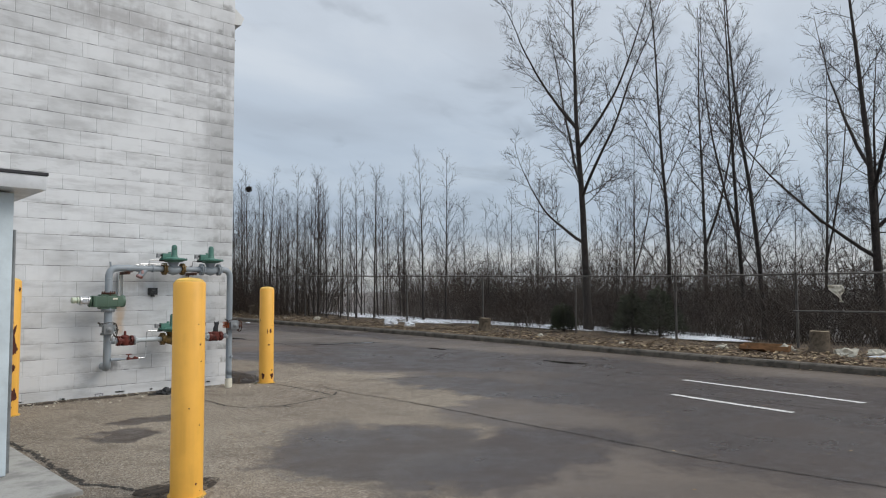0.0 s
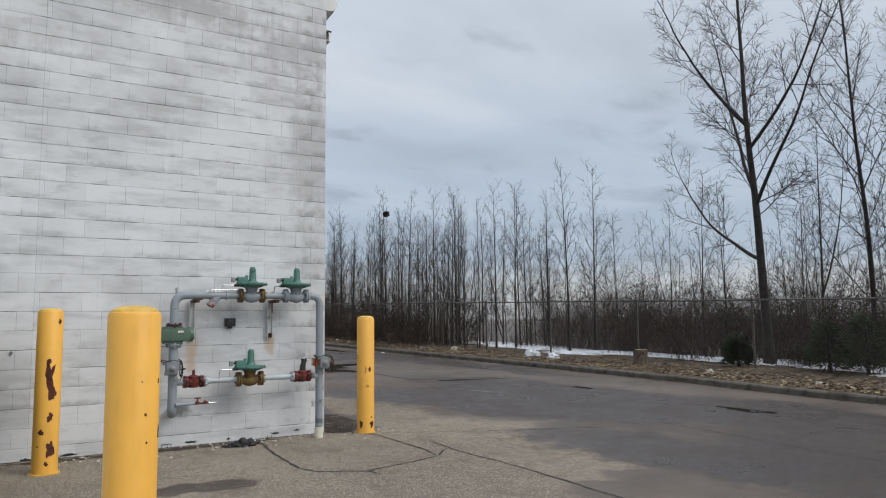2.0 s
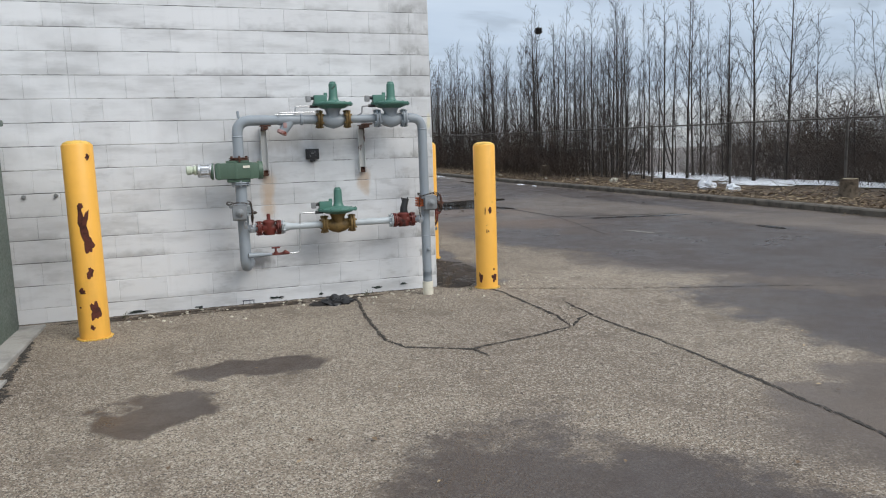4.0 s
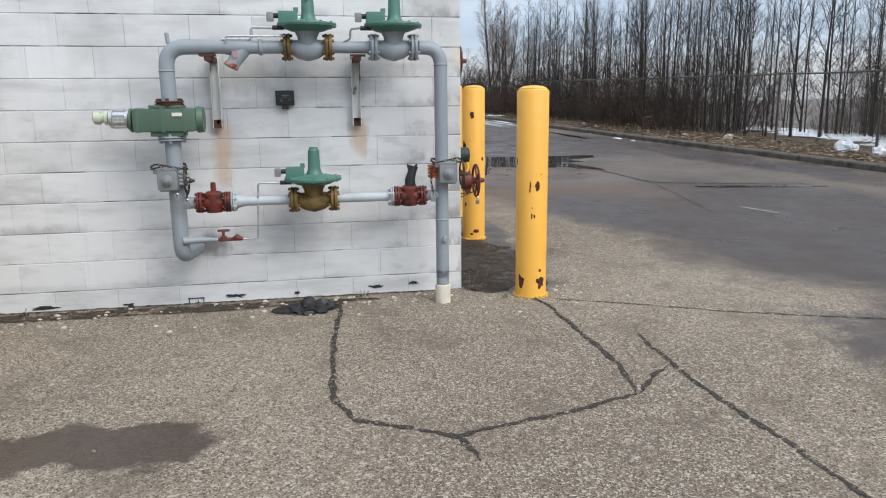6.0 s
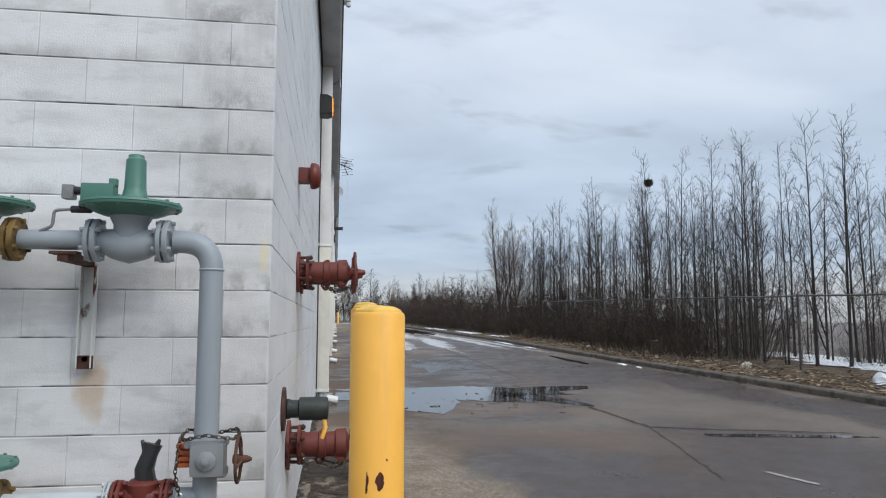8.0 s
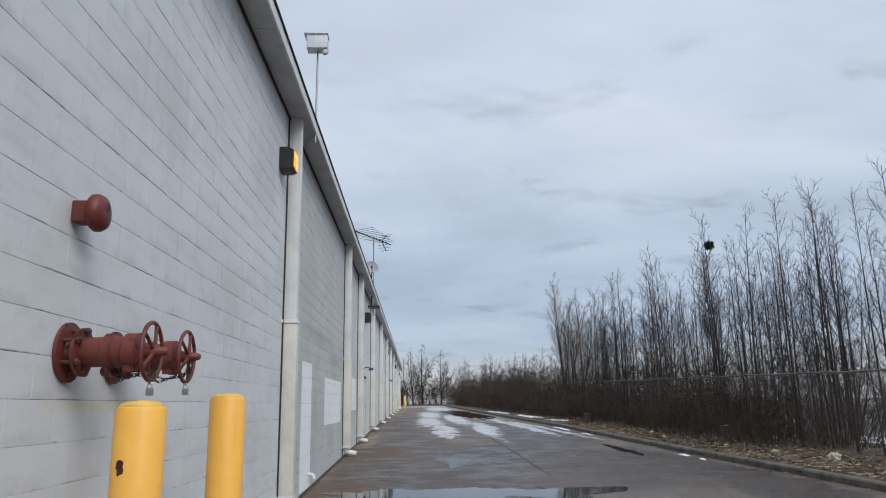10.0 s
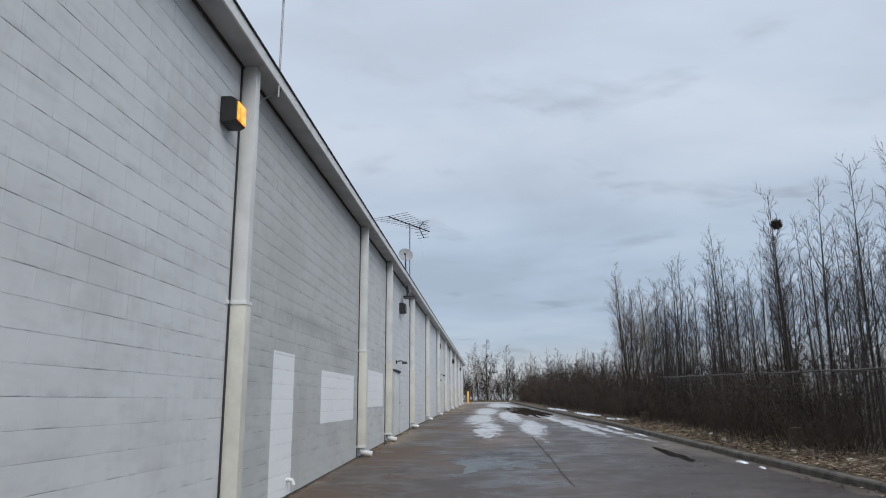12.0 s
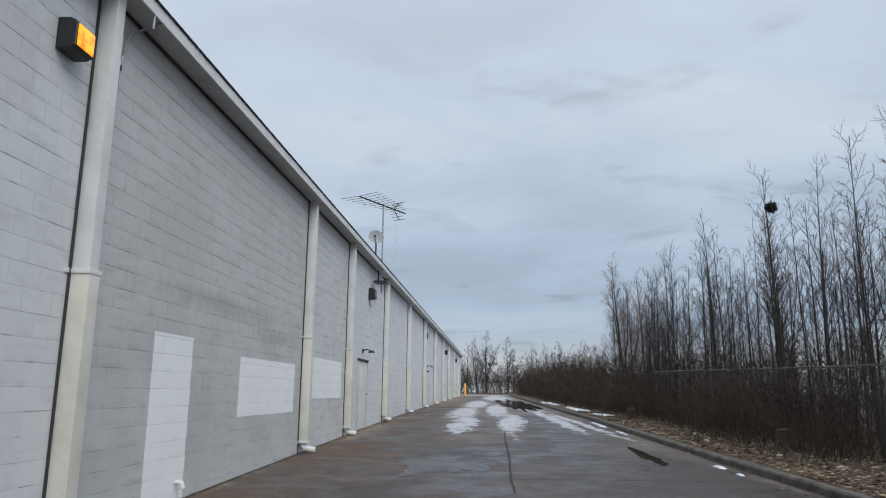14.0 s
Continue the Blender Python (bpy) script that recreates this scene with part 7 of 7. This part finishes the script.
def build_hole():
    """Broken tarmac with a heap of black plastic at the wall foot."""
    hp = thing("plastic_heap", "crumpled black plastic in a pothole", "rubbish", (4.15, 9.97, 0.02))
    r = random.Random(9)
    bm = bmesh.new()
    bmesh.ops.create_icosphere(bm, subdivisions=4, radius=1.0)
    for v in bm.verts:
        d = 1 + 0.35 * noise.noise(v.co * 2.3) + 0.22 * noise.noise(v.co * 6) + 0.1 * noise.noise(v.co * 14)
        crease = 1 - 0.35 * abs(noise.noise(v.co * 3.7))
        v.co = Vector((v.co.x * 0.15 * d, v.co.y * 0.12 * d, max(v.co.z * 0.085 * d * crease, -0.02)))
    part("sheet", bm, M_BLACK, hp)
    blob("pothole", 4.12, 9.99, 0.23, 0.12, 5, M_HOLE, "dark broken pothole at the wall foot", "pothole", 0.007, 41, 0.5)


build_hole()

# ---- loose things on the verge ----


def stump(x, y, h, r, seed):
    st = thing("tree_stump", "sawn tree stump on the leafy verge", "stump", (x, y, verge_z(x, y) - 0.04), "tree stumps")
    rr = random.Random(seed)
    V, F = [], []
    n = 22
    lv = [0, 0.12, 0.4, 0.8, 1.0]
    for k, t in enumerate(lv):
        for i in range(n):
            a = 2 * math.pi * i / n
            q = r * (1.35 - 0.35 * min(t * 3, 1)) * (1 + 0.10 * noise.noise(Vector((math.cos(a) * 2, math.sin(a) * 2, seed + t))) + 0.05 * math.sin(9 * a + seed))
            V.append((q * math.cos(a), q * math.sin(a), t * h))
    for k in range(len(lv) - 1):
        for i in range(n):
            j = (i + 1) % n
            F.append((k * n + i, k * n + j, (k + 1) * n + j, (k + 1) * n + i))
    mesh_part("bark", V, F, M_STUMP, st, smooth=True)
    m = len(lv) - 1
    top = [V[m * n + i] for i in range(n)]
    tv = [(x0 * 0.99, y0 * 0.99, z0 + 0.004 + 0.012 * math.sin(x0 * 20)) for x0, y0, z0 in top] + [(0, 0, h + 0.012)]
    mesh_part("cut_face", tv, [(i, (i + 1) % n, n) for i in range(n)], M_STUMPTOP, st, "pale sawn face")


stump(15.55, 14.6, 0.42, 0.17, 1)
stump(15.75, 5.4, 0.46, 0.18, 2)
stump(14.95, 27.3, 0.42, 0.16, 3)
stump(13.9, 38.0, 0.40, 0.15, 4)


def build_rubbish():
    bx = thing("cardboard_box", "flattened brown cardboard tray on the verge", "box", (15.4, 6.35, verge_z(15.4, 6.35) - 0.01), turn=12)
    bm = bmesh.new()
    for c, s in (((0, 0, 0.01), (0.45, 0.95, 0.012)), ((0.22, 0, 0.08), (0.012, 0.95, 0.15)), ((-0.22, 0, 0.07), (0.012, 0.95, 0.12)), ((0, 0.47, 0.075), (0.45, 0.012, 0.14)), ((0, -0.47, 0.075), (0.45, 0.012, 0.14))):
        add_box(bm, c, s, 0.003)
    part("tray", bm, M_CARD, bx)
    bm = bmesh.new()
    add_box(bm, (-0.32, 0.2, 0.05), (0.25, 0.5, 0.008), 0.002, Matrix.Rotation(radians(14), 3, "Y"))
    part("flap", bm, M_CARD, bx)
    r = random.Random(77)
    spots = [(15.5, 7.35, 0.13, M_LITTER), (15.6, 6.0, 0.16, M_LITTER), (15.3, 4.75, 0.2, M_LITTER), (15.5, 4.3, 0.16, M_LITTER), (15.2, 17.6, 0.2, M_SNOW), (15.3, 18.7, 0.26, M_SNOW), (14.9, 22.5, 0.16, M_LITTER),
             (14.6, 24.2, 0.08, M_LITTER), (14.3, 25.9, 0.07, M_LITTER), (13.9, 29.0, 0.08, M_LITTER), (14.2, 31.0, 0.1, M_LITTER), (15.4, 12.4, 0.09, M_LITTER), (15.0, 9.6, 0.08, M_LITTER), (14.9, 3.6, 0.22, M_LITTER)]
    for i, (x, y, s, m) in enumerate(spots):
        rb = thing("litter", "crumpled pale rubbish among dead leaves" if m is M_LITTER else "dirty lump of old snow on the verge", "litter", (x, y, verge_z(x, y)), "rubbish on the verge")
        bm = bmesh.new()
        bmesh.ops.create_icosphere(bm, subdivisions=3, radius=1.0)
        for v in bm.verts:
            d = 1 + 0.5 * noise.noise(v.co * 1.8 + Vector((i, 0, 0))) + 0.3 * noise.noise(v.co * 5 + Vector((0, i, 0)))
            v.co = Vector((v.co.x * s * 0.7 * d, v.co.y * s * d, max(v.co.z, -0.2) * s * 0.75 * d))
        part("lump", bm, m, rb, smooth=m is M_SNOW)
    # a rag caught in the fence
    rg = thing("rag", "torn pale rag snagged on the fence", "rag", (fence_x(5.2) - 0.06, 5.2, 1.35))
    bm = bmesh.new()
    bmesh.ops.create_grid(bm, x_segments=12, y_segments=16, size=0.5)
    for v in bm.verts:
        u, w = v.co.x, v.co.y
        v.co = Vector((0.06 * noise.noise(Vector((u * 5, w * 5, 1))), u * 0.28 * (0.6 + 0.5 * math.sin(w * 5)) + w * 0.12, w * 0.36))
    ob = part("cloth", bm, M_LITTER, rg)
    md = ob.modifiers.new("thickness", "SOLIDIFY")
    md.thickness = 0.006


build_rubbish()


def build_leaves():
    """Dead leaves and twigs strewn over the verge, the kerb and the wall foot."""
    r = random.Random(5)
    V, F = [], []

    def leaf(x, y, z, s):
        a, t1, t2 = r.uniform(0, 6.28), r.uniform(-0.5, 0.5), r.uniform(-0.5, 0.5)
        c, n = math.cos(a), math.sin(a)
        o = len(V)
        for u, w, h in ((-1, 0, 0), (0, -0.55, 0.18), (1, 0, 0.05), (0, 0.55, 0.22)):
            V.append((x + s * (u * c - w * n), y + s * (u * n + w * c), z + s * (h + t1 * u * 0.5 + t2 * w * 0.5) + 0.012))
        F.append((o, o + 1, o + 2)); F.append((o, o + 2, o + 3))

    for i in range(15000):
        y = -10 + 55 * r.random() ** 1.15
        d = 0.2 + abs(r.gauss(0, 1.2))
        x = kerb_x(y) + d
        leaf(x, y, verge_z(x, y) + 0.01, r.uniform(0.02, 0.07))
    for i in range(500):
        y = r.uniform(-5, 45)
        x = kerb_x(y) - abs(r.gauss(0, 0.15))
        leaf(x, y, ground_z(y), r.uniform(0.02, 0.04))
    for i in range(420):
        y = r.choice((28.0, 30.4, 31.5, 34.0, 36.8)) + r.gauss(0, 0.6)
        leaf(WX + 0.06 + abs(r.gauss(0, 0.13)), y, ground_z(y), r.uniform(0.02, 0.045))
    for i in range(260):
        x = r.uniform(2, 9); y = r.uniform(2, 20)
        if x < WX + 0.2 and y > WY - 0.1:
            continue
        leaf(x, y, ground_z(y), r.uniform(0.008, 0.022))
    ob = mesh_part("leaf_litter", V, F, M_LEAF)
    tagged(ob, "scattered dead brown leaves and grass bits", "leaves", kind="stuff")
    V, F = [], []
    for i in range(900):
        y = -8 + 50 * r.random()
        x = kerb_x(y) + 0.25 + abs(r.gauss(0, 1.3))
        p = Vector((x, y, verge_z(x, y) + r.uniform(0.01, 0.06)))
        d = Vector((r.uniform(-1, 1), r.uniform(-1, 1), r.uniform(-0.05, 0.35)))
        pts = limb_path(r, p, d, r.uniform(0.15, 0.6), 3, 0.15, -0.03)
        add_limb(V, F, pts, [0.007, 0.006, 0.005, 0.003], 3)
    tagged(mesh_part("fallen_twigs", V, F, M_TWIG_PALE), "fallen dead twigs on the verge", "twigs", kind="stuff")
    # debris floating in the large puddle and grit by the wall
    V, F = [], []
    for i in range(60):
        x, y = 7.9 + r.gauss(0, 0.8), 18.2 + r.gauss(0, 0.6)
        s = r.uniform(0.01, 0.035)
        a = r.uniform(0, 6.28)
        p = Vector((x, y, ground_z(y) + 0.01))
        add_limb(V, F, [p, p + Vector((math.cos(a), math.sin(a), 0.05)) * s * 2.5], [s * 0.22, s * 0.12], 4)
    tagged(mesh_part("debris", V, F, M_STUMP), "dark scraps floating in the puddle", "debris", kind="stuff")
    V, F = [], []
    for i in range(110):
        x, y = r.uniform(2.2, 6.6), WY - 0.05 - abs(r.gauss(0, 0.25))
        s = r.uniform(0.005, 0.016)
        p = Vector((x, y, ground_z(y) + s * 0.4))
        add_limb(V, F, [p - Vector((s, 0, 0)), p, p + Vector((s, s * 0.4, 0))], [s * 0.3, s * 0.7, s * 0.3], 5)
    tagged(mesh_part("grit", V, F, M_LITTER), "pale grit at the wall foot", "grit", kind="stuff")


build_leaves()


def cedar(x, y, h, seed):
    """A small dense evergreen of many short sprays."""
    r = random.Random(seed)
    ct = thing("cedar", "small dark evergreen behind the fence", "bush", (x, y, verge_z(x, y)), "evergreens")
    V, F = [], []
    for i in range(1500):
        t = r.random() ** 0.8
        a = r.uniform(0, 6.28)
        rad = (1 - t) ** 0.45 * h * 0.5 * r.random() ** 0.45 * (1 + 0.5 * noise.noise(Vector((1.6 * math.cos(a), 1.6 * math.sin(a), t * 3 + seed))))
        p = Vector((rad * math.cos(a), rad * math.sin(a), 0.08 + t * h * (0.85 + 0.35 * noise.noise(Vector((math.cos(a), math.sin(a), t))))))
        d = Vector((math.cos(a), math.sin(a), r.uniform(-0.1, 0.9))) + Vector((r.uniform(-0.6, 0.6), r.uniform(-0.6, 0.6), 0))
        add_limb(V, F, limb_path(r, p, d, r.uniform(0.08, 0.2), 1, 0.2, 0), [0.016, 0.003], 3)
    mesh_part("foliage", V, F, M_CEDAR, ct)
    bm = bmesh.new()
    add_tube(bm, [(0, 0, -0.1), (0, 0, h * 0.7)], [0.05, 0.015], 6)
    part("trunk", bm, M_BARK, ct)


cedar(17.5, 10.0, 1.3, 1)
cedar(17.6, 10.9, 1.15, 2)
cedar(16.9, 12.74, 0.75, 3)


def nest(x, y, z, s):
    r = random.Random(int(x * 10))
    ns = thing("nest", "dark twig nest high in a bare tree", "nest", (x, y, z), "nests")
    V, F = [], []
    for i in range(260):
        d = Vector((r.gauss(0, 1), r.gauss(0, 1), r.gauss(0, 0.8))).normalized()
        p = d * s * r.uniform(0.4, 1.0)
        q = Vector((r.gauss(0, 1), r.gauss(0, 1), r.gauss(0, 0.5))).normalized() * s * 0.7
        add_limb(V, F, [p - q * 0.5, p + q * 0.5], [0.012, 0.008], 3)
    mesh_part("twigs", V, F, M_NEST, ns)


nest(16.05, 29.9, 6.2, 0.14)

# ---- blocks of the walls ----


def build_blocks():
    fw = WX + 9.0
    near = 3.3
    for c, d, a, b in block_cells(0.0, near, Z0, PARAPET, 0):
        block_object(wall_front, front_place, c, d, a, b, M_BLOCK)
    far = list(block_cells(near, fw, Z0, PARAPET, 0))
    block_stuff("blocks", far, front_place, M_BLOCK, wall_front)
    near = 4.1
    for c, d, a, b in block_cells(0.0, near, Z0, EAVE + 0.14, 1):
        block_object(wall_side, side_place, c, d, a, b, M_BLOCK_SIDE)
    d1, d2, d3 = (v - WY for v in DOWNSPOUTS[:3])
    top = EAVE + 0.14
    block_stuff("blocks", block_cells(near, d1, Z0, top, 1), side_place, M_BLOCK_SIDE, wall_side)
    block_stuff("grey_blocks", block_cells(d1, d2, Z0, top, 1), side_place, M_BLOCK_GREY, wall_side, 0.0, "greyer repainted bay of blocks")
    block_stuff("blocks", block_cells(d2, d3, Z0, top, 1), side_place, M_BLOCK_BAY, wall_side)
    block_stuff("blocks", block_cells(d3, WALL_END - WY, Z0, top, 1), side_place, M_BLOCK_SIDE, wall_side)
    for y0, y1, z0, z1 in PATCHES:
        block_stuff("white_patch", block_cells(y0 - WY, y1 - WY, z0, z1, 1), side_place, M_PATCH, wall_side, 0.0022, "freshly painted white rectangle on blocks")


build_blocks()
